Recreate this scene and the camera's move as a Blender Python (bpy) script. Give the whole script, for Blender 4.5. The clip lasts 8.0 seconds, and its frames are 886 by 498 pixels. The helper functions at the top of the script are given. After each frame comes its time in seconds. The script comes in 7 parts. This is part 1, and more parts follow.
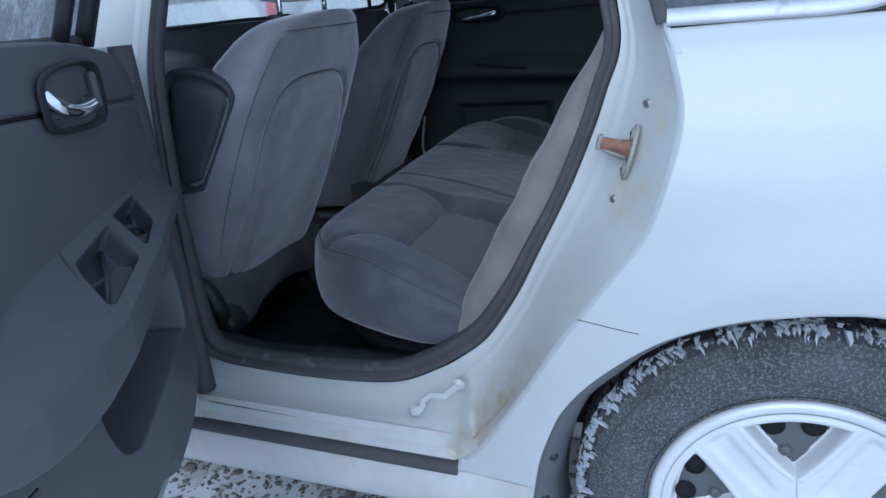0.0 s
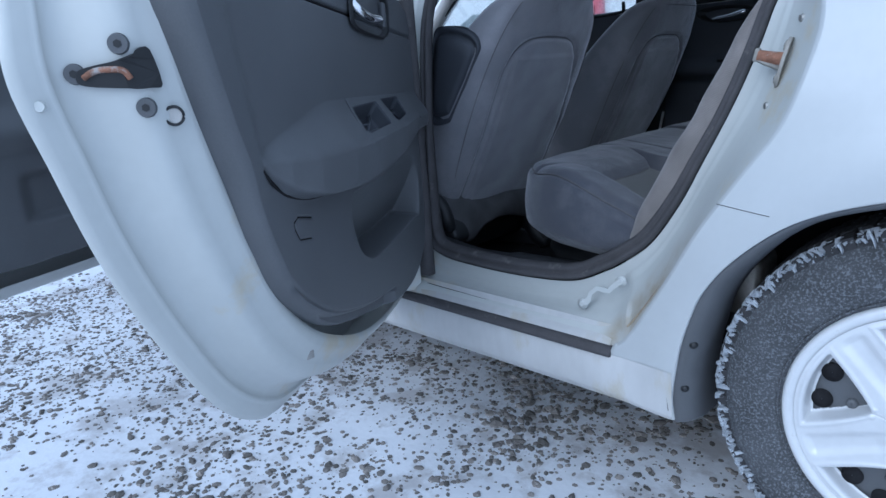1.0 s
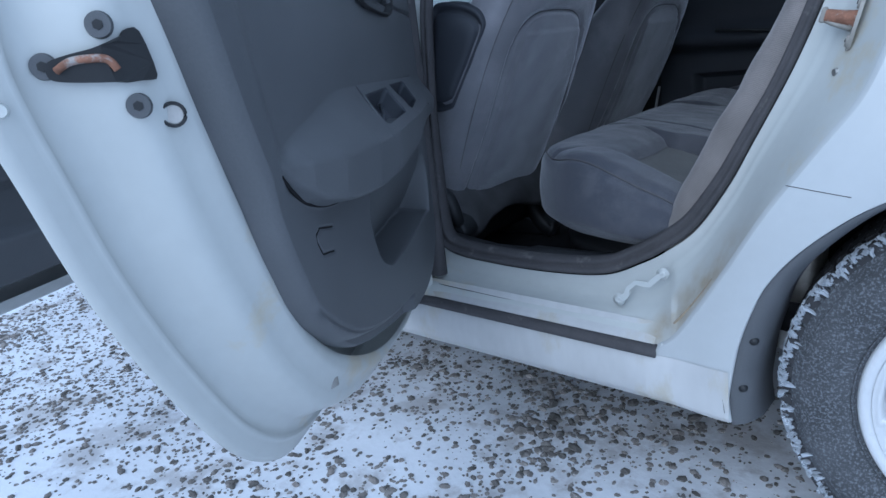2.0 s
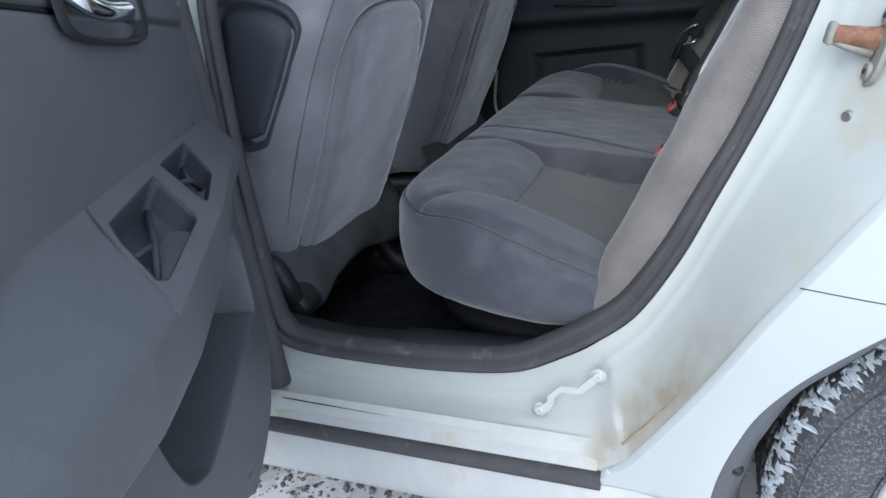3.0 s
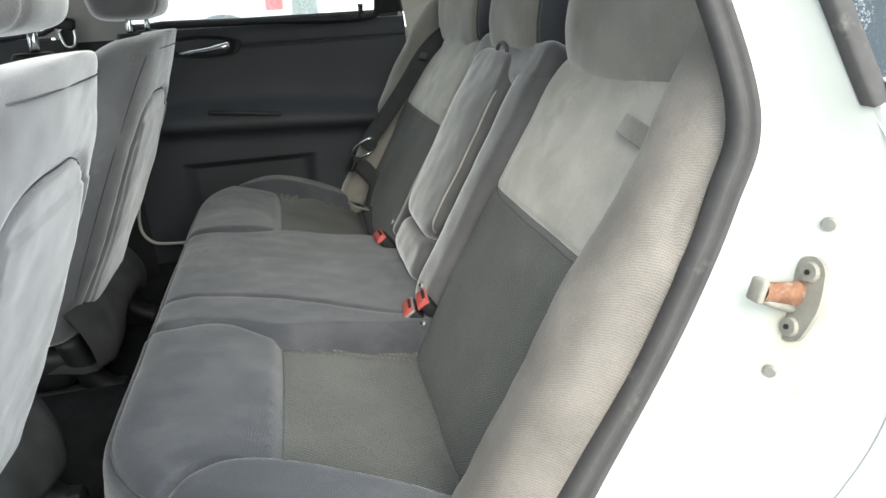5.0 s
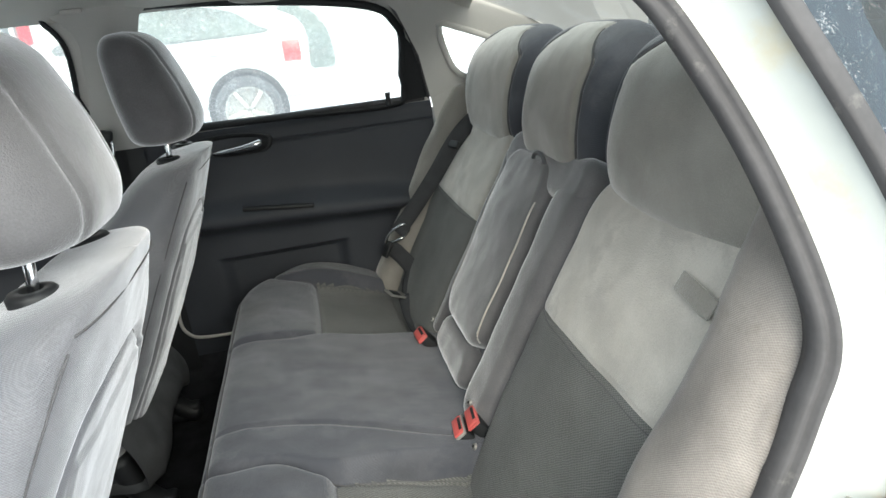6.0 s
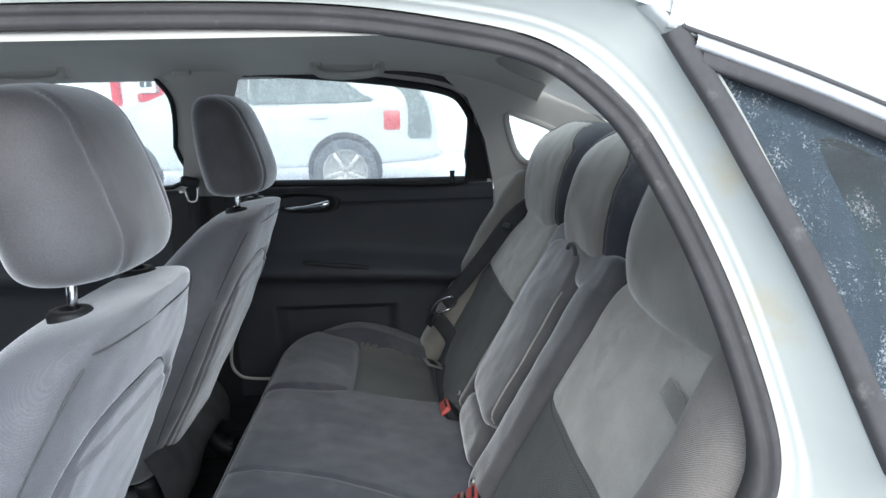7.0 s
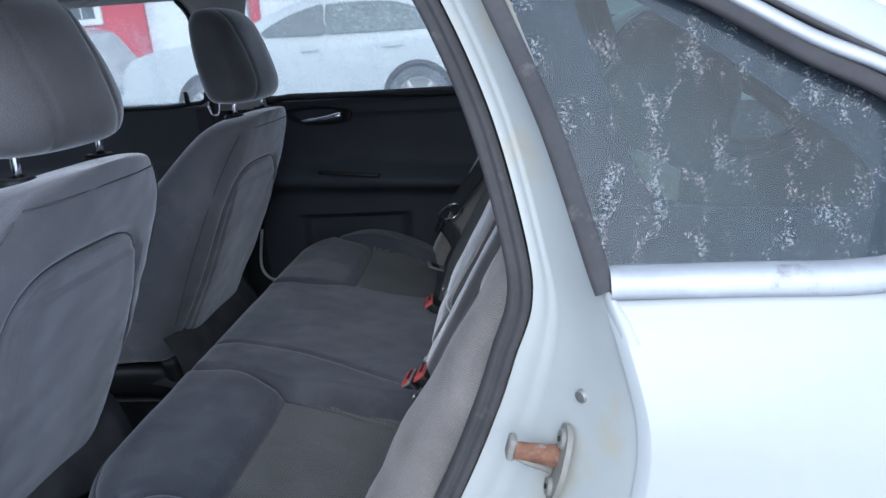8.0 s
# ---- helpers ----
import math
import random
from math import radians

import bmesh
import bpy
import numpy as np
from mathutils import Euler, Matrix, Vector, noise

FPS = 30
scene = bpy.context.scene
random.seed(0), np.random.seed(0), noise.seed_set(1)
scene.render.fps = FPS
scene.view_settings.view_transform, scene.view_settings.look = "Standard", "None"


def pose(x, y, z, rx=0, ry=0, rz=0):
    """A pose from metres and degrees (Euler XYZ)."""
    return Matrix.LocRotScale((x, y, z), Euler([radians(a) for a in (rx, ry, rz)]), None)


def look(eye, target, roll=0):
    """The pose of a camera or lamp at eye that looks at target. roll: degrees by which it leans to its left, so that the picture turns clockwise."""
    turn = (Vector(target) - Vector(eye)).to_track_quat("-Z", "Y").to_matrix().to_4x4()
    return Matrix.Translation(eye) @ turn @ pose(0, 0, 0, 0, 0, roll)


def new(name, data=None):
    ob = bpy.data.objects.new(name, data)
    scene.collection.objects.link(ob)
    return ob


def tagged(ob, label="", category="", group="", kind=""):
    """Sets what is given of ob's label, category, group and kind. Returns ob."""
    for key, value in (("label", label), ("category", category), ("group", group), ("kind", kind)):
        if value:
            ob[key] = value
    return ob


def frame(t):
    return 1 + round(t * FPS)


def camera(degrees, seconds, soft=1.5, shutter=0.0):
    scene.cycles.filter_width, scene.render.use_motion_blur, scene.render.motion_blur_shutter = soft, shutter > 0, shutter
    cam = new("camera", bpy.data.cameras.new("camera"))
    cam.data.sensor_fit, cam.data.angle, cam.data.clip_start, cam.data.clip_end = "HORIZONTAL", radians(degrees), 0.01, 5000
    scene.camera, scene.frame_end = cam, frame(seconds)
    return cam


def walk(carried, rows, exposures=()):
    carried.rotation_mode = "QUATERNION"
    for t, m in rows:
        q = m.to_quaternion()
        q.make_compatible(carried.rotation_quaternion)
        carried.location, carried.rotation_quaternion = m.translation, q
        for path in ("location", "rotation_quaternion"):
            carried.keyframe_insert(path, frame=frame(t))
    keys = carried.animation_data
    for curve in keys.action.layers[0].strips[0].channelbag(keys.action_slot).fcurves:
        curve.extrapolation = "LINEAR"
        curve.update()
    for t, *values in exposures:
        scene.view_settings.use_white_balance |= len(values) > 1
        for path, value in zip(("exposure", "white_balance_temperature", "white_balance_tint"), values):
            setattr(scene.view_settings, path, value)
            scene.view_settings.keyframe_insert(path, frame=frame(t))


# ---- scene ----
cam = camera(68.8, 8.0)
PATH = [
    (0, (-0.208, -0.861, 1.12), (-0.849, 0.895, 0.411), -5.4),
    (0.5, (-0.067, -1.015, 1.038), (-1.22, 0.517, 0.47), -1.4),
    (1, (0.06, -1.108, 0.928), (-1.258, 0.302, 0.404), -4.4),
    (1.2, (0.081, -1.134, 0.897), (-1.256, 0.25, 0.352), -4.4),
    (2.3, (-0.208, -1.006, 0.955), (-1.362, 0.507, 0.34), -8.3),
    (2.5, (-0.263, -0.949, 0.976), (-1.322, 0.61, 0.306), -8.7),
    (3, (-0.399, -0.694, 1.018), (-1.17, 0.989, 0.262), -8.8),
    (3.5, (-0.521, -0.506, 1.082), (-0.915, 1.262, 0.235), -7.2),
    (4, (-0.62, -0.425, 1.105), (-0.567, 1.427, 0.353), -6.5),
    (4.5, (-0.65, -0.395, 1.13), (-0.36, 1.444, 0.398), -6.3),
    (4.7, (-0.655, -0.383, 1.136), (-0.268, 1.437, 0.403), -3.1),
    (5.8, (-0.678, -0.316, 1.317), (-0.318, 1.518, 0.604), -5.8),
    (6, (-0.674, -0.296, 1.337), (-0.34, 1.56, 0.671), -6.8),
    (6.5, (-0.609, -0.299, 1.345), (-0.253, 1.606, 0.85), -2.2),
    (7, (-0.578, -0.36, 1.349), (-0.473, 1.59, 0.917), -1.3),
    (7.5, (-0.471, -0.441, 1.303), (-0.418, 1.493, 0.795), 1.3),
    (8, (-0.291, -0.445, 1.273), (-0.5, 1.447, 0.66), -3.7),
]
walk(cam, [(t, look(eye, target, roll)) for t, eye, target, roll in PATH],
     exposures=[(0.0, 0.2, 4800, 7), (0.5, 0.32, 4950, 7), (1.0, 0.15, 4800, 7), (1.2, 0.15, 4750, 7), (2.5, 0.25, 4750, 6), (3.0, 0.92, 5550, 6), (3.5, 1.5, 6450, 4), (4.0, 1.65, 6500, 0), (4.5, 1.75, 6500, 0), (6.0, 1.9, 6450, 1), (6.5, 1.85, 6300, 2), (7.0, 1.3, 5850, 4), (7.5, 1.1, 5650, 6), (8.0, 0.65, 5250, 8)])

# ---- light ----
world = bpy.data.worlds.new("overcast_sky")
scene.world = world
world.use_nodes = True
wn = world.node_tree.nodes
wl = world.node_tree.links
for nd in list(wn):
    wn.remove(nd)
w_out = wn.new("ShaderNodeOutputWorld")
w_bg = wn.new("ShaderNodeBackground")
w_sky = wn.new("ShaderNodeTexSky")
w_sky.sky_type = "NISHITA"
w_sky.sun_disc = False
w_sky.sun_elevation = radians(32)
w_sky.sun_rotation = radians(176)
w_sky.air_density = 1.0
w_sky.dust_density = 6.0
w_haze = wn.new("ShaderNodeMixRGB")
w_haze.inputs[0].default_value = 0.75
w_haze.inputs[2].default_value = (9.0, 9.3, 9.8, 1)
wl.new(w_sky.outputs[0], w_haze.inputs[1])
wl.new(w_haze.outputs[0], w_bg.inputs[0])
w_bg.inputs[1].default_value = 0.11
wl.new(w_bg.outputs[0], w_out.inputs[0])

sun_data = bpy.data.lights.new("sun", "SUN")
sun_data.energy = 0.9
sun_data.angle = radians(50)
sun_data.color = (1.0, 0.96, 0.9)
sun = new("sun", sun_data)
sun.matrix_world = look((0.4, -6, 4.0), (0, 0, 0))


# ---- materials ----
def surface(name, color, rough=0.5, metal=0.0, vary=0.12, scale=6.0, fine=180.0, bump=0.1, bump_scale=None, coat=0.0,
            sheen=0.0, other=None, other_at=0.62, other_scale=9.0, stretch=(1, 1, 1), spec=0.5):
    """A procedural surface: base colour varied at two scales, fine relief, and a second colour in worn or dirty patches."""
    m = bpy.data.materials.new(name)
    m.use_nodes = True
    n, l = m.node_tree.nodes, m.node_tree.links
    b = n["Principled BSDF"]
    b.inputs["Roughness"].default_value = rough
    b.inputs["Metallic"].default_value = metal
    b.inputs["Coat Weight"].default_value = coat
    b.inputs["Coat Roughness"].default_value = 0.12
    b.inputs["Specular IOR Level"].default_value = spec
    b.inputs["Sheen Weight"].default_value = sheen
    b.inputs["Sheen Roughness"].default_value = 0.35
    b.inputs["Sheen Tint"].default_value = (0.93, 0.95, 1.0, 1)
    tc = n.new("ShaderNodeTexCoord")
    mp = n.new("ShaderNodeMapping")
    mp.inputs["Scale"].default_value = stretch
    l.new(tc.outputs["Object"], mp.inputs["Vector"])
    big = n.new("ShaderNodeTexNoise")
    big.inputs["Scale"].default_value = scale
    big.inputs["Detail"].default_value = 5
    small = n.new("ShaderNodeTexNoise")
    small.inputs["Scale"].default_value = fine
    small.inputs["Detail"].default_value = 3
    for t in (big, small):
        l.new(mp.outputs["Vector"], t.inputs["Vector"])
    both = n.new("ShaderNodeMath")
    both.operation = "MULTIPLY_ADD"
    l.new(small.outputs["Fac"], both.inputs[0])
    both.inputs[1].default_value = 0.4
    l.new(big.outputs["Fac"], both.inputs[2])
    rmp = n.new("ShaderNodeMapRange")
    rmp.inputs["From Min"].default_value = 0.45
    rmp.inputs["From Max"].default_value = 0.95
    rmp.inputs["To Min"].default_value = 1 - vary
    rmp.inputs["To Max"].default_value = 1 + vary
    l.new(both.outputs[0], rmp.inputs["Value"])
    mul = n.new("ShaderNodeVectorMath")
    mul.operation = "SCALE"
    mul.inputs[0].default_value = color
    l.new(rmp.outputs[0], mul.inputs["Scale"])
    last = mul.outputs["Vector"]
    if other:
        patch = n.new("ShaderNodeTexNoise")
        patch.inputs["Scale"].default_value = other_scale
        patch.inputs["Detail"].default_value = 8
        patch.inputs["Roughness"].default_value = 0.65
        l.new(mp.outputs["Vector"], patch.inputs["Vector"])
        cut = n.new("ShaderNodeMapRange")
        cut.inputs["From Min"].default_value = other_at
        cut.inputs["From Max"].default_value = other_at + 0.1
        l.new(patch.outputs["Fac"], cut.inputs["Value"])
        mix = n.new("ShaderNodeMixRGB")
        l.new(cut.outputs[0], mix.inputs[0])
        l.new(last, mix.inputs[1])
        mix.inputs[2].default_value = (*other, 1)
        last = mix.outputs[0]
    l.new(last, b.inputs["Base Color"])
    if bump:
        bp = n.new("ShaderNodeBump")
        bp.inputs["Strength"].default_value = bump
        bp.inputs["Distance"].default_value = 0.002
        if bump_scale:
            gr = n.new("ShaderNodeTexNoise")
            gr.inputs["Scale"].default_value = bump_scale
            gr.inputs["Detail"].default_value = 2
            l.new(mp.outputs["Vector"], gr.inputs["Vector"])
            l.new(gr.outputs["Fac"], bp.inputs["Height"])
        else:
            l.new(small.outputs["Fac"], bp.inputs["Height"])
        l.new(bp.outputs["Normal"], b.inputs["Normal"])
    return m


def weave(name, color, period=0.0034, relief=0.55, tone_lo=0.72, tone_hi=1.22, **more):
    """Upholstery cloth: fine ribs that cross on the slant, period metres apart."""
    m = surface(name, color, **{**dict(rough=0.95, vary=0.2, scale=7, fine=500, bump=0, sheen=0.15, spec=0.15), **more})
    n, l = m.node_tree.nodes, m.node_tree.links
    b = n["Principled BSDF"]
    tc = n.new("ShaderNodeTexCoord")
    along = []
    for way in ((0.62, 0.78, 0.62), (0.62, -0.78, 0.62)):
        dot = n.new("ShaderNodeVectorMath")
        dot.operation = "DOT_PRODUCT"
        l.new(tc.outputs["Object"], dot.inputs[0])
        dot.inputs[1].default_value = way
        wob = n.new("ShaderNodeTexNoise")
        wob.inputs["Scale"].default_value = 60
        l.new(tc.outputs["Object"], wob.inputs["Vector"])
        shift = n.new("ShaderNodeMath")
        shift.operation = "MULTIPLY_ADD"
        l.new(wob.outputs["Fac"], shift.inputs[0])
        shift.inputs[1].default_value = period * 1.5
        l.new(dot.outputs["Value"], shift.inputs[2])
        xyz = n.new("ShaderNodeCombineXYZ")
        l.new(shift.outputs[0], xyz.inputs[0])
        w = n.new("ShaderNodeTexWave")
        w.inputs["Scale"].default_value = 2 * math.pi / 20 / period
        l.new(xyz.outputs[0], w.inputs["Vector"])
        along.append(w.outputs["Fac"])
    ad = n.new("ShaderNodeMath")
    ad.operation = "MULTIPLY_ADD"
    l.new(along[1], ad.inputs[0])
    ad.inputs[1].default_value = 0.6
    l.new(along[0], ad.inputs[2])
    height = ad.outputs[0]
    tone = n.new("ShaderNodeMapRange")
    tone.inputs["From Max"].default_value = 1.3
    tone.inputs["To Min"].default_value = tone_lo
    tone.inputs["To Max"].default_value = tone_hi
    l.new(height, tone.inputs["Value"])
    mul = n.new("ShaderNodeVectorMath")
    mul.operation = "SCALE"
    l.new(b.inputs["Base Color"].links[0].from_socket, mul.inputs[0])
    l.new(tone.outputs[0], mul.inputs["Scale"])
    l.new(mul.outputs[0], b.inputs["Base Color"])
    bp = n.new("ShaderNodeBump")
    bp.inputs["Strength"].default_value = relief
    bp.inputs["Distance"].default_value = 0.0015
    l.new(height, bp.inputs["Height"])
    l.new(bp.outputs["Normal"], b.inputs["Normal"])
    return m


def velvet(m, color, rough=0.45, amount=0.5):
    """Pile on a cloth: soft fibres that catch light at a grazing angle, combed into lighter and darker patches."""
    n, l = m.node_tree.nodes, m.node_tree.links
    tc = n.new("ShaderNodeTexCoord")
    comb = n.new("ShaderNodeTexNoise")
    comb.inputs["Scale"].default_value = 13
    comb.inputs["Detail"].default_value = 6
    comb.inputs["Roughness"].default_value = 0.7
    l.new(tc.outputs["Object"], comb.inputs["Vector"])
    rng = n.new("ShaderNodeMapRange")
    rng.inputs["From Min"].default_value = 0.35
    rng.inputs["From Max"].default_value = 0.65
    rng.inputs["To Min"].default_value = amount * 0.7
    rng.inputs["To Max"].default_value = amount * 1.15
    l.new(comb.outputs["Fac"], rng.inputs["Value"])
    tint = n.new("ShaderNodeVectorMath")
    tint.operation = "SCALE"
    tint.inputs[0].default_value = color
    l.new(rng.outputs[0], tint.inputs["Scale"])
    pile = n.new("ShaderNodeBsdfSheen")
    pile.inputs["Roughness"].default_value = rough
    l.new(tint.outputs["Vector"], pile.inputs["Color"])
    add = n.new("ShaderNodeAddShader")
    l.new(n["Principled BSDF"].outputs[0], add.inputs[0])
    l.new(pile.outputs[0], add.inputs[1])
    l.new(add.outputs[0], n["Material Output"].inputs["Surface"])
    return m


def pane(name, tint, frost=0.0, scale=60.0, gloss=1.0, streak=0.25, frost_low=0.5, haze=0.0, soft=0.18, ior=1.5, streaks=1.0):
    """Clear or frosted window glass: transparent body, mirror gloss by Fresnel, ice crystals as a rough white film."""
    m = bpy.data.materials.new(name)
    m.use_nodes = True
    n, l = m.node_tree.nodes, m.node_tree.links
    n.remove(n["Principled BSDF"])
    out = n["Material Output"]
    tr = n.new("ShaderNodeBsdfTransparent")
    tr.inputs[0].default_value = (*tint, 1)
    gl = n.new("ShaderNodeBsdfGlossy")
    gl.inputs["Roughness"].default_value = 0.02
    fr = n.new("ShaderNodeFresnel")
    fr.inputs["IOR"].default_value = ior
    mx = n.new("ShaderNodeMixShader")
    l.new(fr.outputs[0], mx.inputs[0])
    l.new(tr.outputs[0], mx.inputs[1])
    l.new(gl.outputs[0], mx.inputs[2])
    last = mx.outputs[0]
    if frost:
        tc = n.new("ShaderNodeTexCoord")
        mp = n.new("ShaderNodeMapping")
        mp.inputs["Scale"].default_value = (1, 1, streak)
        l.new(tc.outputs["Object"], mp.inputs["Vector"])
        st = n.new("ShaderNodeTexNoise")
        st.inputs["Scale"].default_value = scale * 0.5
        st.inputs["Detail"].default_value = 4
        l.new(mp.outputs["Vector"], st.inputs["Vector"])
        cr = n.new("ShaderNodeTexNoise")
        cr.inputs["Scale"].default_value = scale * 4
        cr.inputs["Detail"].default_value = 6
        cr.inputs["Roughness"].default_value = 0.8
        l.new(tc.outputs["Object"], cr.inputs["Vector"])
        ad = n.new("ShaderNodeMath")
        ad.operation = "MULTIPLY_ADD"
        l.new(st.outputs["Fac"], ad.inputs[0])
        ad.inputs[1].default_value = streaks
        l.new(cr.outputs["Fac"], ad.inputs[2])
        ct = n.new("ShaderNodeMapRange")
        ct.inputs["From Min"].default_value = 0.5 + frost_low
        ct.inputs["From Max"].default_value = 0.5 + soft + frost_low
        ct.inputs["To Min"].default_value = haze
        ct.inputs["To Max"].default_value = frost
        l.new(ad.outputs[0], ct.inputs["Value"])
        df = n.new("ShaderNodeBsdfDiffuse")
        df.inputs[0].default_value = (0.75, 0.8, 0.85, 1)
        tl = n.new("ShaderNodeBsdfTranslucent")
        tl.inputs[0].default_value = (0.8, 0.85, 0.9, 1)
        fm = n.new("ShaderNodeMixShader")
        fm.inputs[0].default_value = 0.5
        l.new(df.outputs[0], fm.inputs[1])
        l.new(tl.outputs[0], fm.inputs[2])
        m2 = n.new("ShaderNodeMixShader")
        l.new(ct.outputs[0], m2.inputs[0])
        l.new(last, m2.inputs[1])
        l.new(fm.outputs[0], m2.inputs[2])
        last = m2.outputs[0]
    l.new(last, out.inputs["Surface"])
    return m


# Whites far below real paint: the colour makes up for too bright an exterior.
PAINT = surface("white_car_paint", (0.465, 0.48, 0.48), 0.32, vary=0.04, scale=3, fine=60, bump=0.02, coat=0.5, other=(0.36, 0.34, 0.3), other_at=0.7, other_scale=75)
JAMB = surface("white_jamb_paint", (0.5, 0.515, 0.497), 0.4, vary=0.05, scale=4, fine=50, bump=0.02, coat=0.2, other=(0.5, 0.46, 0.36), other_at=0.58, other_scale=5)
def stained(m):
    """Brown run-off stain on the jamb along its lower joint with the quarter panel."""
    n, l = m.node_tree.nodes, m.node_tree.links
    b = n["Principled BSDF"]
    geo = n.new("ShaderNodeNewGeometry")

    def ramp(src, lo, hi, a, z):
        r = n.new("ShaderNodeMapRange")
        for k, v in (("From Min", lo), ("From Max", hi), ("To Min", a), ("To Max", z)):
            r.inputs[k].default_value = v
        l.new(src, r.inputs["Value"])
        return r.outputs[0]

    def times(p, q):
        k = n.new("ShaderNodeMath")
        k.operation = "MULTIPLY"
        l.new(p, k.inputs[0])
        l.new(q, k.inputs[1])
        return k.outputs[0]
    dot = n.new("ShaderNodeVectorMath")
    dot.operation = "DOT_PRODUCT"
    dot.inputs[1].default_value = (0.819, 0.0, -0.574)
    l.new(geo.outputs["Position"], dot.inputs[0])
    off = n.new("ShaderNodeMath")
    off.inputs[1].default_value = 0.655
    l.new(dot.outputs["Value"], off.inputs[0])
    gap = n.new("ShaderNodeMath")
    gap.operation = "ABSOLUTE"
    l.new(off.outputs[0], gap.inputs[0])
    sep = n.new("ShaderNodeSeparateXYZ")
    l.new(geo.outputs["Position"], sep.inputs[0])
    grime = n.new("ShaderNodeTexNoise")
    grime.inputs["Scale"].default_value = 26
    grime.inputs["Detail"].default_value = 7
    l.new(geo.outputs["Position"], grime.inputs["Vector"])
    mask = times(times(ramp(gap.outputs[0], 0.004, 0.034, 0.85, 0.0), ramp(sep.outputs["Z"], 0.50, 0.66, 1.0, 0.0)), ramp(grime.outputs["Fac"], 0.35, 0.62, 0.25, 1.0))
    mix = n.new("ShaderNodeMixRGB")
    l.new(mask, mix.inputs[0])
    l.new(b.inputs["Base Color"].links[0].from_socket, mix.inputs[1])
    mix.inputs[2].default_value = (0.34, 0.28, 0.19, 1)
    l.new(mix.outputs[0], b.inputs["Base Color"])
    return m


JAMB = stained(JAMB)
SILL = surface("salt_stained_white_paint", (0.48, 0.48, 0.475), 0.6, vary=0.1, scale=5, fine=40, bump=0.05, other=(0.45, 0.425, 0.36), other_at=0.55, other_scale=7, stretch=(1, 1, 0.4))
VELOUR = velvet(weave("grey_velour", (0.235, 0.232, 0.25), 0.0021, 0.4, 0.86, 1.1, vary=0.3, scale=7, sheen=0.7, spec=0.1, other=(0.205, 0.205, 0.225), other_at=0.45, other_scale=4), (0.96, 0.95, 0.98), 0.35, 0.8)
VELOUR_HEAD = velvet(surface("brushed_grey_velour", (0.135, 0.131, 0.137), 0.95, vary=0.25, scale=9, fine=420, bump=0.5, bump_scale=520, sheen=0.8, spec=0.1), (0.97, 0.95, 0.97), 0.35, 0.9)
REST = velvet(surface("worn_restraint_velour", (0.29, 0.272, 0.25), 0.95, vary=0.2, scale=10, fine=420, bump=0.5, bump_scale=600, sheen=0.6, spec=0.1), (1.0, 0.97, 0.92), 0.4, 0.55)
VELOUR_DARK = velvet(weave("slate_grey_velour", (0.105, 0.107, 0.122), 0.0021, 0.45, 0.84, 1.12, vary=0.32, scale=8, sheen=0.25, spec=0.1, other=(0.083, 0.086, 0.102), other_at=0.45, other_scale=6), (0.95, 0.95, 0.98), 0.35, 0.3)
# Backrest velour lightened in colour to make up for light the cabin lacks.
VELOUR_WARM = velvet(surface("brightened_grey_velour", (0.5, 0.472, 0.435), 0.95, vary=0.18, scale=14, fine=420, bump=0.7, bump_scale=480, sheen=0.5, spec=0.1, other=(0.43, 0.405, 0.375), other_at=0.53, other_scale=12), (1.0, 0.97, 0.92), 0.45, 0.28)
BOLSTER = velvet(weave("coarse_knit_velour", (0.215, 0.195, 0.184), 0.0024, 0.35, 0.84, 1.12, vary=0.25, scale=11, other=(0.19, 0.168, 0.152), other_at=0.52, other_scale=9), (1.0, 0.95, 0.92), 0.4, 0.16)
INSERT = weave("charcoal_ribbed_cloth", (0.155, 0.155, 0.15), 0.0038, 0.7, 0.62, 1.25)
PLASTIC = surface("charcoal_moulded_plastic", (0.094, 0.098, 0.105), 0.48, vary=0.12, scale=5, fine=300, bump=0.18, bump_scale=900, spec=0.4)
# Also the near door's charcoal plastic, darkened in colour for the far side's shade.
TRIM_DARK = surface("dark_slate_and_shaded_plastic", (0.043, 0.047, 0.057), 0.55, vary=0.12, scale=5, fine=300, bump=0.18, bump_scale=900, spec=0.35)
PLASTIC_DK = surface("black_plastic", (0.018, 0.019, 0.021), 0.5, vary=0.15, scale=8, fine=200, bump=0.1, spec=0.4)
RUBBER = surface("black_rubber_seal", (0.06, 0.057, 0.06), 0.8, vary=0.2, scale=18, fine=150, bump=0.15, other=(0.12, 0.115, 0.11), other_at=0.6, other_scale=22)
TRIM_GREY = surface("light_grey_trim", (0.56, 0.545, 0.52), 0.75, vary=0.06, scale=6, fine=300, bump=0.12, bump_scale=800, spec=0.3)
HEADLINER = surface("grey_headliner_cloth", (0.62, 0.605, 0.57), 0.95, vary=0.05, scale=5, fine=500, bump=0.2, bump_scale=900, spec=0.1)
CARPET_GREY = surface("grey_needle_felt", (0.085, 0.085, 0.088), 1.0, vary=0.25, scale=14, fine=500, bump=0.6, bump_scale=500, spec=0.1)
CARPET = surface("black_carpet", (0.02, 0.02, 0.022), 1.0, vary=0.35, scale=25, fine=500, bump=0.8, bump_scale=450, spec=0.1)
CHROME = surface("chrome", (0.75, 0.76, 0.78), 0.12, 1.0, vary=0.05, scale=20, bump=0)
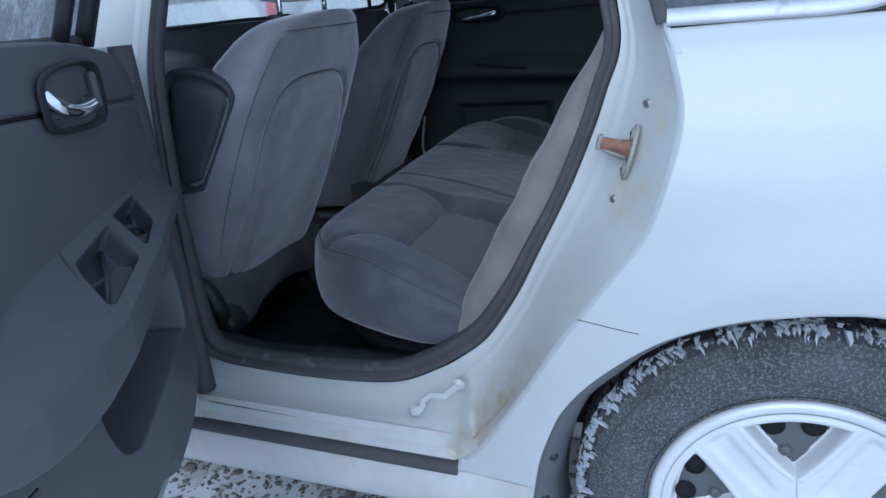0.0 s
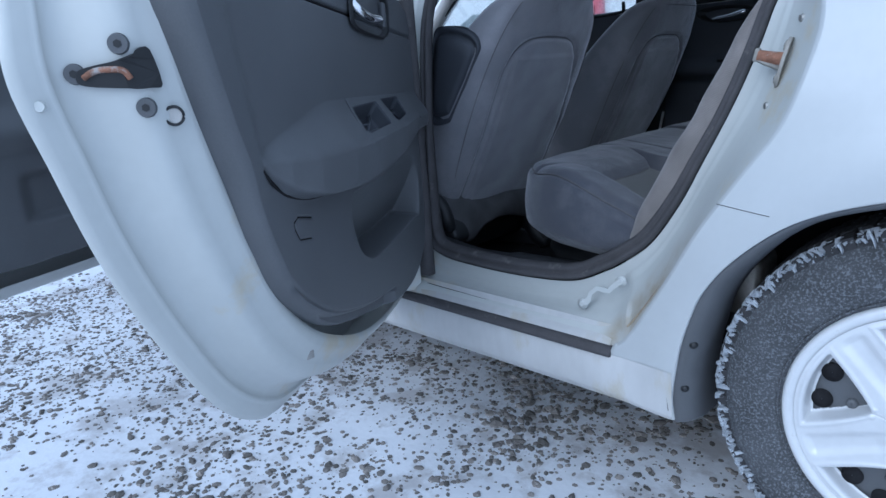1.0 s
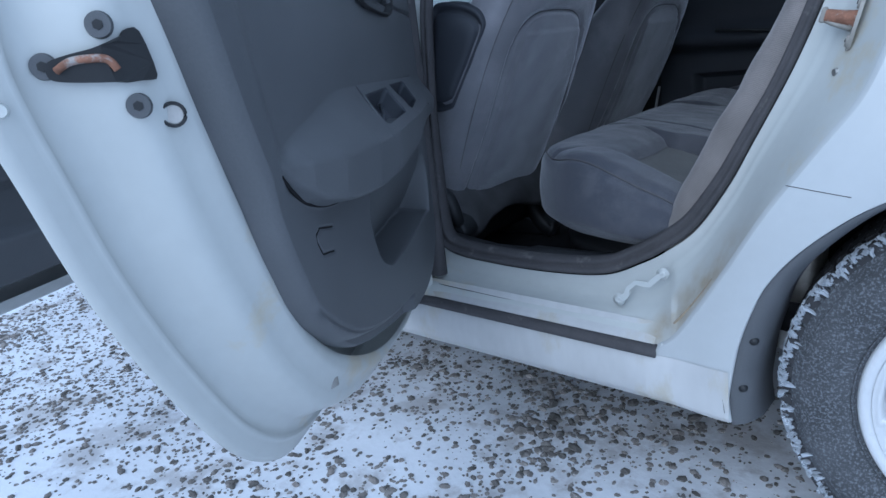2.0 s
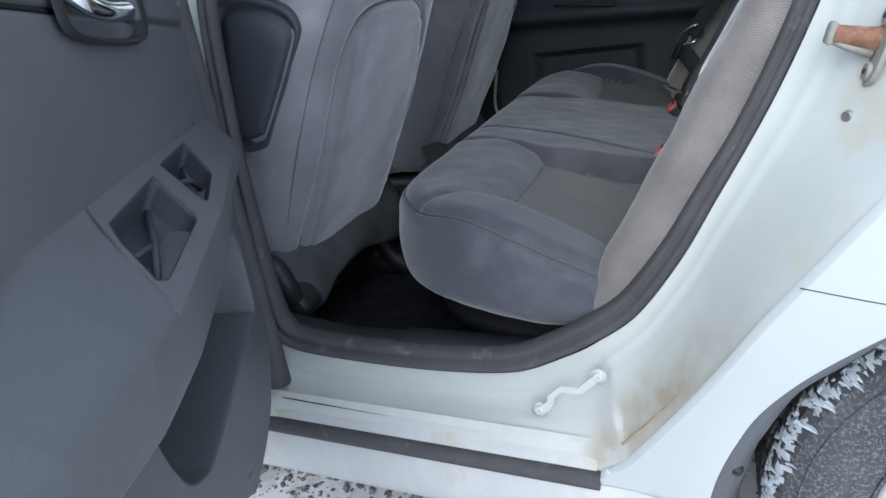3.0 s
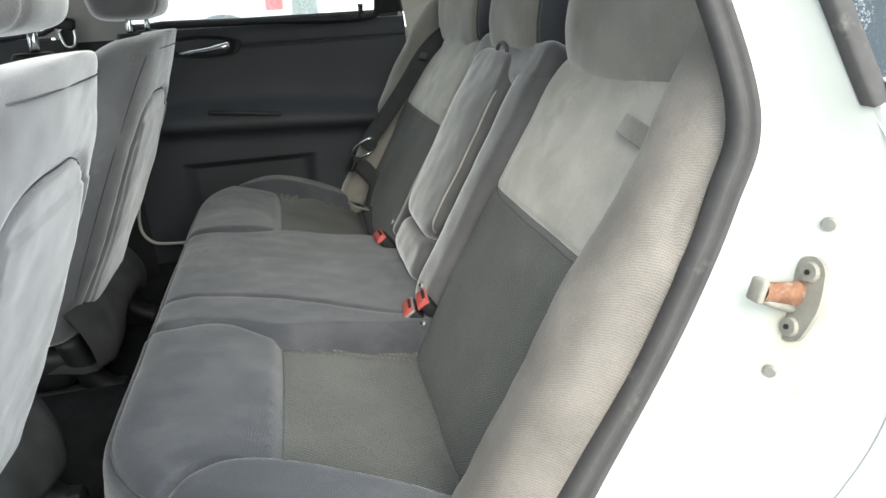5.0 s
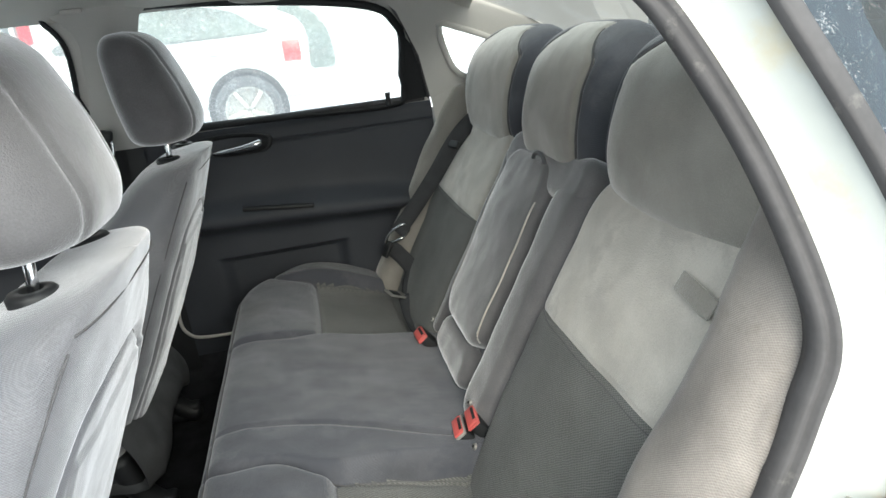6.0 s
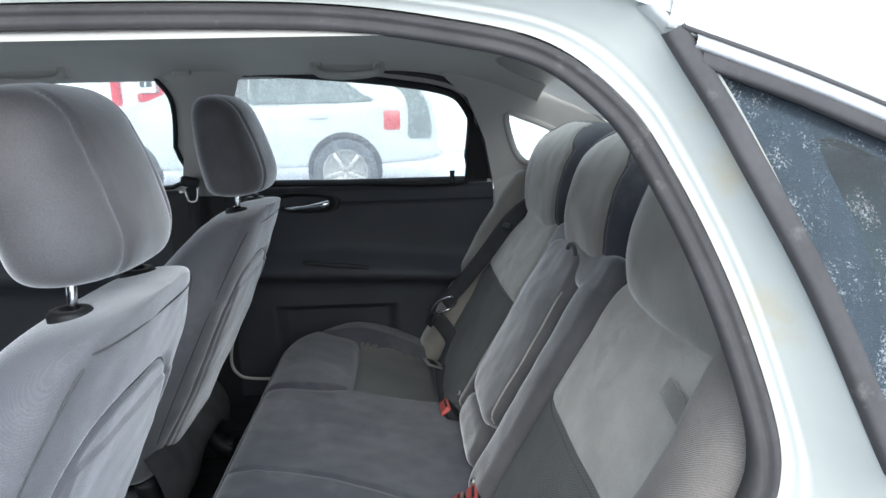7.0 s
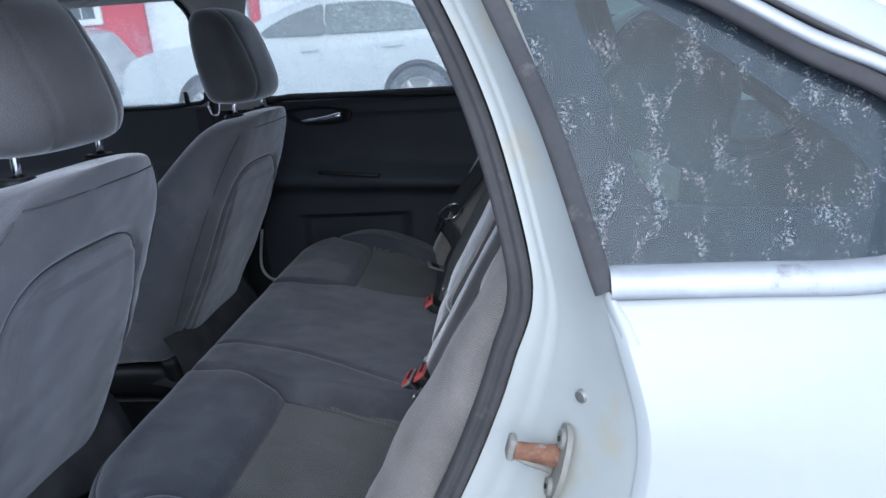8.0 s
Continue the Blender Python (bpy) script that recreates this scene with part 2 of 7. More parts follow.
CHROME_DULL = surface("weathered_bright_trim", (0.5, 0.51, 0.53), 0.5, 0.55, vary=0.12, scale=25, fine=120, bump=0.05, other=(0.3, 0.28, 0.3), other_at=0.62, other_scale=20)
LATCH = surface("weathered_zinc_plate", (0.3, 0.285, 0.255), 0.7, 0.2, vary=0.2, scale=40, bump=0.15, other=(0.3, 0.19, 0.11), other_at=0.66, other_scale=70)
STEEL = surface("dull_zinc_steel", (0.42, 0.41, 0.39), 0.5, 0.8, vary=0.2, scale=40, bump=0.1)
RUST = surface("rusty_steel", (0.24, 0.12, 0.075), 0.8, 0.2, vary=0.35, scale=90, fine=400, bump=0.3, other=(0.36, 0.34, 0.32), other_at=0.52, other_scale=60)
DIRT = surface("brown_dirty_sealant", (0.3, 0.25, 0.18), 0.85, vary=0.35, scale=25, bump=0.3)
RED = surface("red_plastic", (0.6, 0.11, 0.1), 0.4, vary=0.08, bump=0.02)
BELT = surface("dark_grey_webbing", (0.055, 0.056, 0.06), 0.85, vary=0.15, scale=30, fine=600, bump=0.3, spec=0.2)
TYRE = surface("salt_dusted_tyre_rubber", (0.055, 0.057, 0.062), 0.85, vary=0.3, scale=14, fine=160, bump=0.25, other=(0.14, 0.15, 0.165), other_at=0.5, other_scale=240)
TREAD = surface("snowy_tread_rubber", (0.035, 0.035, 0.038), 0.9, vary=0.25, scale=20, fine=160, bump=0.3, other=(0.35, 0.37, 0.4), other_at=0.6, other_scale=90)
ICE = surface("packed_road_ice", (0.46, 0.49, 0.53), 0.7, vary=0.12, scale=40, fine=200, bump=0.4)
COVER = surface("silver_wheel_cover_paint", (0.62, 0.63, 0.64), 0.35, 0.15, vary=0.06, scale=9, fine=80, bump=0.03, coat=0.3, other=(0.45, 0.42, 0.37), other_at=0.66, other_scale=14)
SNOW = surface("trodden_snow", (0.72, 0.74, 0.78), 0.8, vary=0.08, scale=2.5, fine=30, bump=0.5, bump_scale=60, other=(0.5, 0.495, 0.505), other_at=0.5, other_scale=5.0)
GLASS = pane("window_glass", (0.88, 0.93, 0.91))
GLASS_FROST = pane("dusty_window_glass", (0.86, 0.92, 0.9), frost=0.5, scale=35, frost_low=0.5, haze=0.28)
GLASS_ICE = pane("frosted_tinted_glass", (0.42, 0.66, 0.69), frost=0.42, scale=110, frost_low=0.375, streak=0.3, haze=0.07, soft=0.09, ior=1.36, streaks=0.6)
GLASS_SNOWY = pane("snowed_rear_glass", (0.2, 0.27, 0.27), frost=0.16, scale=30, frost_low=0.5, haze=0.09)
FRIT = surface("black_frit_border", (0.05, 0.042, 0.068), 0.5, vary=0.25, scale=30, fine=500, bump=0.05, bump_scale=400, other=(0.22, 0.23, 0.26), other_at=0.6, other_scale=420, spec=0.2)
WOOD = surface("reddish_wood_trim", (0.16, 0.045, 0.025), 0.25, vary=0.3, scale=6, stretch=(1, 4, 10), bump=0.0, coat=0.6)
LAMP_RED = surface("red_tail_lamp", (0.45, 0.03, 0.03), 0.2, vary=0.1, coat=0.6, bump=0)
DARK_GLASS = surface("dark_privacy_glass", (0.05, 0.062, 0.065), 0.12, vary=0.2, scale=3, bump=0, spec=0.6)
SNOWY_GLASS = surface("snow_dusted_dark_glass", (0.10, 0.125, 0.12), 0.5, vary=0.3, scale=4, fine=60, bump=0.1, other=(0.38, 0.41, 0.4), other_at=0.54, other_scale=48)
# Seam thread kept dark to draw groove shade that the flat light loses.
THREAD = surface("shade_dark_seam_thread", (0.11, 0.107, 0.112), 0.9, vary=0.2, scale=60, fine=900, bump=0.2)
WALL_WHITE = surface("white_siding", (0.72, 0.73, 0.74), 0.7, vary=0.05, scale=2, bump=0.1)
WALL_RED = surface("red_painted_boards", (0.5, 0.03, 0.05), 0.7, vary=0.12, scale=3, bump=0.1)


def stone_material():
    m = surface("gravel_stone", (0.17, 0.168, 0.168), 0.9, vary=0.3, scale=40, fine=250, bump=0.4, other=(0.55, 0.57, 0.6), other_at=0.6, other_scale=60)
    n, l = m.node_tree.nodes, m.node_tree.links
    b = n["Principled BSDF"]
    geo = n.new("ShaderNodeNewGeometry")
    ramp = n.new("ShaderNodeValToRGB")
    ramp.color_ramp.elements[0].color = (0.5, 0.48, 0.44, 1)
    ramp.color_ramp.elements[1].color = (1.5, 1.4, 1.3, 1)
    l.new(geo.outputs["Random Per Island"], ramp.inputs[0])
    mul = n.new("ShaderNodeVectorMath")
    mul.operation = "MULTIPLY"
    src = b.inputs["Base Color"].links[0].from_socket
    l.new(src, mul.inputs[0])
    l.new(ramp.outputs[0], mul.inputs[1])
    l.new(mul.outputs[0], b.inputs["Base Color"])
    return m


STONE = stone_material()


# ---- building tools ----
def thing(name, at, label, category, group="", kind=""):
    ob = new(name)
    ob.empty_display_size = 0.1
    ob.location = at
    return tagged(ob, label, category, group, kind)


def under(ob, parent):
    """Hang ob, whose mesh is in world places, under parent."""
    ob.parent = parent
    back = parent.location if parent.parent is None else Vector((0, 0, 0))
    ob.matrix_parent_inverse = Matrix.Translation(-back)
    return ob


def mesh_of(verts, faces, mats, smooth=True, choose=None, name="mesh"):
    me = bpy.data.meshes.new(name)
    me.from_pydata([tuple(map(float, v)) for v in verts], [], faces)
    for mt in mats if isinstance(mats, (list, tuple)) else [mats]:
        me.materials.append(mt)
    bm = bmesh.new()
    bm.from_mesh(me)
    bmesh.ops.remove_doubles(bm, verts=bm.verts, dist=1e-6)
    bmesh.ops.recalc_face_normals(bm, faces=bm.faces)
    bm.faces.index_update()
    for f in bm.faces:
        f.smooth = smooth
        if choose:
            f.material_index = choose[f.index] if isinstance(choose, list) else choose(f.calc_center_median())
    bm.to_mesh(me)
    bm.free()
    return me


def seam(cloud, line, axes, parent, mat, r=0.0016, lift=(0, 0, 0), keep=None):
    """A stitched seam: a thin cord laid on a dense surface along a line drawn in two of its axes."""
    pts = np.asarray(cloud, float).reshape(-1, 3)
    if keep is not None:
        pts = pts[keep]
    flat2 = pts[:, axes]
    out = []
    for p in line:
        d = ((flat2 - np.asarray(p)) ** 2).sum(1)
        near = np.argsort(d)[:6]
        w = 1 / (d[near] + 1e-6)
        out.append((pts[near] * w[:, None]).sum(0) / w.sum() + np.array(lift))
    out = np.array(out)
    if len(out) > 6:
        out[1:-1] = (out[:-2] + out[1:-1] * 2 + out[2:]) / 4
    v, f = tube(out, r, 6)
    return part("seam", v, f, mat, parent)


def part(name, verts, faces, mats, parent=None, label="", smooth=True, choose=None, kind=""):
    ob = new(name, mesh_of(verts, faces, mats, smooth, choose, name))
    if parent is not None:
        under(ob, parent)
    return tagged(ob, label, kind=kind)


def bm_part(name, bm, mat, parent=None, label="", smooth=True):
    me = bpy.data.meshes.new(name)
    bmesh.ops.recalc_face_normals(bm, faces=bm.faces)
    for f in bm.faces:
        f.smooth = smooth
    bm.to_mesh(me)
    bm.free()
    me.materials.append(mat)
    ob = new(name, me)
    if parent is not None:
        under(ob, parent)
    return tagged(ob, label)


def thicken(ob, t, offset=0.0):
    s = ob.modifiers.new("thickness", "SOLIDIFY")
    s.thickness, s.offset = t, offset
    return ob


def curve_points(pts, per=8, closed=False):
    """A smooth curve through pts (Catmull-Rom)."""
    p = np.array(pts, float)
    n = len(p)
    out = []
    for i in range(n if closed else n - 1):
        if closed:
            a, b, c, d = p[i - 1], p[i], p[(i + 1) % n], p[(i + 2) % n]
        else:
            a, b, c, d = p[max(i - 1, 0)], p[i], p[i + 1], p[min(i + 2, n - 1)]
        for k in range(per):
            t = k / per
            out.append(0.5 * (2 * b + (c - a) * t + (2 * a - 5 * b + 4 * c - d) * t * t + (3 * b - a - 3 * c + d) * t ** 3))
    if not closed:
        out.append(p[-1])
    return np.array(out)


def sheet(P, wrap_u=False, wrap_v=False):
    """Verts and quads of a grid of points P[u][v]."""
    P = np.asarray(P, float)
    nu, nv = P.shape[:2]
    f = []
    for i in range(nu if wrap_u else nu - 1):
        for j in range(nv if wrap_v else nv - 1):
            a, b = i * nv + j, i * nv + (j + 1) % nv
            c, d = ((i + 1) % nu) * nv + (j + 1) % nv, ((i + 1) % nu) * nv + j
            f.append((a, b, c, d))
    return P.reshape(-1, 3), f


def tube(pts, r, sides=10, closed=False):
    p = np.array(pts, float)
    n = len(p)
    rows = []
    up = np.array((0.13, 0.2, 0.97))
    rs = r if hasattr(r, "__len__") else [r] * n
    for i in range(n):
        t = p[(i + 1) % n] - p[i - 1] if closed else p[min(i + 1, n - 1)] - p[max(i - 1, 0)]
        t = t / (np.linalg.norm(t) + 1e-9)
        a = np.cross(t, up)
        a = a / (np.linalg.norm(a) + 1e-9)
        b = np.cross(t, a)
        rows.append([p[i] + rs[i] * (math.cos(q) * a + math.sin(q) * b) for q in np.linspace(0, 2 * math.pi, sides, endpoint=False)])
    v, f = sheet(rows, closed, True)
    if not closed:
        f.append(tuple(range(sides)))
        f.append(tuple(range((n - 1) * sides, n * sides)))
    return v, f


def rounded_box(size, r=0.01, seg=3, m=None):
    bm = bmesh.new()
    bmesh.ops.create_cube(bm, size=1.0)
    bmesh.ops.scale(bm, vec=size, verts=bm.verts)
    bmesh.ops.bevel(bm, geom=list(bm.edges), offset=min(r, 0.49 * min(size)), segments=seg, profile=0.5, affect="EDGES")
    if m is not None:
        bmesh.ops.transform(bm, matrix=m, verts=bm.verts)
    return bm


def disc_stack(rows, sides=64, center=(0, 0, 0), axis="Y", closed=False):
    """Turned shape: rows of (radius, along), round axis."""
    P = []
    for r, h in rows:
        ring = []
        for q in np.linspace(0, 2 * math.pi, sides, endpoint=False):
            a, b = r * math.cos(q), r * math.sin(q)
            ring.append({"Y": (a, h, b), "Z": (a, b, h), "X": (h, a, b)}[axis])
        P.append(np.array(ring) + np.array(center))
    return sheet(P, closed, True)


def ring_loft(levels, sides=64):
    """A soft body from levels (cx, cy, cz, half depth in x, half width in y, exponent), closed at both ends."""
    P = []
    for cx, cy, cz, b, a, e in levels:
        q = np.linspace(0, 2 * math.pi, sides, endpoint=False)
        c, s = np.cos(q), np.sin(q)
        x = cx + b * np.sign(c) * np.abs(c) ** (2 / e)
        y = cy + a * np.sign(s) * np.abs(s) ** (2 / e)
        P.append(np.stack([x, y, np.full(sides, cz)], 1))
    return np.array(P)


def line_gap(pts, line):
    """Distance of 2D points to a polyline."""
    best = np.full(len(pts), 9.0)
    line = np.array(line, float)
    for a, b in zip(line[:-1], line[1:]):
        d = b - a
        t = np.clip(((pts - a) @ d) / (d @ d + 1e-12), 0, 1)
        best = np.minimum(best, np.hypot(*(pts - (a + t[:, None] * d)).T))
    return best


def filled(outline, holes, place, mat, name, parent, label="", thick=0.0, offset=0.0):
    """A flat sheet with holes, from 2D outlines set into space by place(a, b)."""
    bm = bmesh.new()
    for loop in [outline, *holes]:
        vs = [bm.verts.new((a, b, 0)) for a, b in loop]
        for i in range(len(vs)):
            bm.edges.new((vs[i - 1], vs[i]))
    bmesh.ops.triangle_fill(bm, use_beauty=True, use_dissolve=False, edges=list(bm.edges))
    for v in bm.verts:
        v.co = Vector(place(v.co.x, v.co.y))
    ob = bm_part(name, bm, mat, parent, label, smooth=False)
    if thick:
        thicken(ob, thick, offset)
    return ob


def soft_grid(a0, a1, b0, b1, ra, rb, na, nb, over, n_over, roll, ends=(-1, 1)):
    """A padded rectangle in two flat axes with rounded corners, running on past its edges by over metres: the two
    coordinates, moved outward by roll(overrun), and the overrun of each node."""
    def line(lo, hi, n):
        return np.concatenate([lo - np.linspace(over, 0, n_over, endpoint=False), np.linspace(lo, hi, n), hi + np.linspace(0, over, n_over + 1)[1:]])
    A, B = np.meshgrid(line(a0, a1, na), line(b0, b1, nb), indexing="ij")
    oa, ob = np.maximum(np.maximum(a0 - A, A - a1), 0), np.maximum(np.maximum(b0 - B, B - b1), 0)
    O = np.maximum(oa, ob)
    off = roll(O)
    A2 = np.clip(A, a0, a1) + np.where(oa > 0, np.sign(A - a0) * off, 0)
    B2 = np.clip(B, b0, b1) + np.where(ob > 0, np.sign(B - b0) * off, 0)
    for sa in ends:
        for sb in (-1, 1):
            ca, cb = (a0 + ra if sa < 0 else a1 - ra), (b0 + rb if sb < 0 else b1 - rb)
            ia, ib = (A - ca) * sa / ra, (B - cb) * sb / rb
            k = (ia > 0) & (ib > 0)
            m = np.minimum(np.maximum(ia, ib), 1)
            h = np.hypot(ia, ib) + 1e-9
            da, db = ia / h, ib / h
            na_, nb_ = da / ra, db / rb
            nl = np.hypot(na_, nb_) + 1e-9
            A2 = np.where(k, ca + sa * (da * m * ra + na_ / nl * off), A2)
            B2 = np.where(k, cb + sb * (db * m * rb + nb_ / nl * off), B2)
    return A2, B2, O


def step(lo, hi, v):
    t = np.clip((v - lo) / (hi - lo), 0, 1)
    return t * t * (3 - 2 * t)


def rough(pts, scale):
    return np.array([noise.noise(Vector(p) * scale) for p in pts])


# ---- ground ----
def rise(x, y):
    """The yard climbs a little towards the neighbouring vehicles."""
    return 0.42 * np.clip((np.asarray(y) - 2.6) / 2.6, 0, 1) ** 1.5


def ground_sheet():
    def steps(lo, hi, d):
        near = list(np.arange(lo, hi + d / 2, d))
        far = [0.5, 1.2, 2.5, 5, 10, 25, 80, 300, 1500]
        return [lo - f for f in reversed(far)] + near + [hi + f for f in far]
    xs, ys_ = steps(-4.5, 1.6, 0.05), steps(-2.6, 3.2, 0.05)
    P = np.zeros((len(xs), len(ys_), 3))
    for i, x in enumerate(xs):
        for j, y in enumerate(ys_):
            h = 0.0
            if -4.6 < x < 1.7 and -2.7 < y < 3.3:
                h = 0.009 * noise.noise(Vector((x * 3.1, y * 3.1, 0))) + 0.006 * noise.noise(Vector((x * 11, y * 11, 4)))
            P[i, j] = (x, y, float(rise(x, y)) + h - 0.004)
    v, f = sheet(P)
    g = part("ground", v, f, SNOW, None)
    tagged(g, "snow-covered gravel yard, trodden and grey in places", "ground", kind="structure")


ground_sheet()


def scatter_stones():
    rnd = random.Random(5)
    base = bmesh.new()
    bmesh.ops.create_icosphere(base, subdivisions=1, radius=1.0)
    bv = np.array([v.co[:] for v in base.verts])
    bf = [tuple(v.index for v in f.verts) for f in base.faces]
    base.free()
    verts, faces = [], []
    made = 0
    while made < 26000:
        x, y = rnd.uniform(-4.2, 0.9), rnd.uniform(-2.3, 1.6)
        d = noise.noise(Vector((x * 1.4, y * 1.4, 7))) + 0.5 * noise.noise(Vector((x * 5, y * 5, 2)))
        dense = 0.6 + 0.95 * d
        if y > 0.25:
            dense -= 0.3 * min(1, (y - 0.25) * 3)
        if x > -0.75:
            dense -= 0.6 * min(1, (x + 0.75) * 2.5)
        dense *= min(1.0, (x + 4.2) / 1.2, (y + 2.3) / 0.9 + 0.1, (0.9 - x) / 0.5 + 0.1)
        if rnd.random() > dense:
            continue
        made += 1
        r = rnd.choice((0.0035, 0.004, 0.005, 0.006, 0.007, 0.008, 0.011)) * rnd.uniform(0.7, 1.15)
        if d > 0.4 and rnd.random() < 0.35:
            r *= 1.7
        k = np.array((rnd.uniform(0.8, 1.5), rnd.uniform(0.7, 1.1), rnd.uniform(0.35, 0.7))) * r
        jit = np.array([[rnd.uniform(0.75, 1.2)] for _ in bv])
        q = rnd.uniform(0, 6.28)
        p = bv * jit * k
        c, s = math.cos(q), math.sin(q)
        p = np.stack([p[:, 0] * c - p[:, 1] * s, p[:, 0] * s + p[:, 1] * c, p[:, 2]], 1)
        h = 0.009 * noise.noise(Vector((x * 3.1, y * 3.1, 0))) + 0.006 * noise.noise(Vector((x * 11, y * 11, 4)))
        p = p + np.array((x, y, h - 0.004 + k[2] * 0.15))
        o = len(verts)
        verts.extend(p)
        faces.extend([tuple(i + o for i in f) for f in bf])
    # grit between the stones
    tip = np.array([(1, 0, 0), (-0.8, 0.7, 0), (-0.8, -0.7, 0), (0, 0, 0.7)])
    for k in range(30000):
        x, y = rnd.uniform(-4.2, 0.9), rnd.uniform(-2.3, 1.2)
        if noise.noise(Vector((x * 1.4, y * 1.4, 7))) + 0.8 * noise.noise(Vector((x * 4, y * 4, 9))) < rnd.uniform(-0.5, 0.6) + 1.2 * max(0, 1 - (x + 4.2) / 1.2, 1 - (y + 2.3) / 0.9):
            continue
        r, q = rnd.uniform(0.0015, 0.0045), rnd.uniform(0, 6.28)
        c, s = math.cos(q) * r, math.sin(q) * r
        h = 0.009 * noise.noise(Vector((x * 3.1, y * 3.1, 0))) + 0.006 * noise.noise(Vector((x * 11, y * 11, 4))) - 0.0035
        o = len(verts)
        verts.extend([(x + a * c - b * s, y + a * s + b * c, h + z * r) for a, b, z in tip])
        faces.extend([(o, o + 1, o + 3), (o + 1, o + 2, o + 3), (o + 2, o, o + 3)])
    me = bpy.data.meshes.new("gravel")
    me.from_pydata([tuple(map(float, v)) for v in verts], [], faces)
    me.materials.append(STONE)
    g = new("gravel", me)
    tagged(g, "loose grey-brown gravel stones poking through the snow", "gravel", kind="stuff")


scatter_stones()

# ---- the white sedan: outer shell ----
car = thing("sedan", (0, 0.9, 0), "white four-door sedan with rear door standing open, salt-stained sills", "car")
MID = 0.9


SECTION = curve_points([(0.2, 0.035), (0.23, 0.03), (0.35, 0.018), (0.5, -0.005), (0.6, -0.022), (0.69, -0.031), (0.77, -0.034), (0.85, -0.028), (0.92, -0.014), (0.97, 0.0), (1.03, 0.026), (1.07, 0.05), (1.12, 0.071)], 14)


def skin(x, z):
    """Outer left face of the body: y at a place along the car and a height."""
    z = np.asarray(z, float)
    x = np.asarray(x, float)
    y = np.interp(z, SECTION[:, 0], SECTION[:, 1])
    y = np.where(z > 1.07, 0.05 + 0.42 * (z - 1.07), y)
    y = y - 0.012 * np.exp(-(((np.hypot(x - 0.02, z - 0.32) - 0.43) / 0.07) ** 2))
    return y + np.where(x > 0.9, 0.16 * ((x - 0.9) / 0.5) ** 2, 0)


def lean(z, base=0.104):
    return base + 0.42 * 0.03 * math.log1p(math.exp((z - 1.06) / 0.03))


EDGE = [(-0.80, 0.353), (-0.65, 0.347), (-0.545, 0.342), (-0.50, 0.385), (-0.45, 0.46), (-0.397, 0.547), (-0.342, 0.642), (-0.276, 0.739),
        (-0.225, 0.816), (-0.196, 0.91), (-0.188, 0.97), (-0.200, 1.03), (-0.222, 1.085), (-0.25, 1.2), (-0.285, 1.3), (-0.325, 1.385),
        (-0.37, 1.435), (-0.47, 1.465), (-0.65, 1.478), (-0.926, 1.482), (-1.08, 1.48), (-1.16, 1.44), (-1.18, 1.2), (-1.2, 1.0),
        (-1.22, 0.7), (-1.225, 0.5), (-1.21, 0.40), (-1.1, 0.367), (-0.95, 0.36)]
SEAL = [(-0.80, 0.441), (-0.68, 0.452), (-0.600, 0.487), (-0.55, 0.518), (-0.495, 0.565), (-0.44, 0.648), (-0.40, 0.728), (-0.362, 0.805),
        (-0.335, 0.865), (-0.308, 0.935), (-0.292, 0.985), (-0.283, 1.035), (-0.286, 1.09), (-0.314, 1.2), (-0.356, 1.30), (-0.391, 1.354),
        (-0.453, 1.403), (-0.543, 1.427), (-0.683, 1.444), (-0.926, 1.447), (-1.03, 1.44), (-1.072, 1.39), (-1.082, 1.2), (-1.10, 1.0),
        (-1.125, 0.7), (-1.133, 0.55), (-1.12, 0.485), (-1.07, 0.455), (-0.94, 0.443)]
SEAL = [(x + (0.010 if z > 1.0 else 0.003) * (x > -0.7), z) for x, z in SEAL]
edge_c, seal_c = curve_points(EDGE, 8, True), curve_points(SEAL, 8, True)


def door_jamb():
    rows = []
    for f in np.linspace(0, 1, 41):
        g = math.sin(math.pi / 2 * f) ** 1.2
        row = []
        for (ex, ez), (sx, sz) in zip(edge_c, seal_c):
            ye = float(skin(ex, ez)) + 0.004
            yo = lean(sz) + 0.004
            low = 0.0
            if ez < 0.42 and -1.2 < ex < -0.5:
                low = 0.012 * math.sin(f * math.pi * 2)
            ridge = -0.0014 * math.exp(-(((f - 0.80) / 0.035) ** 2)) + 0.001 * math.exp(-(((f - 0.70) / 0.03) ** 2))
            row.append((ex + (sx - ex) * f, ye + (yo - ye) * g + ridge, ez + (sz - ez) * f + low))
        rows.append(row)
    v, f = sheet(rows, False, True)
    part("door_jamb", v, f, JAMB, car, "white painted door jamb with yellowed stains")


door_jamb()


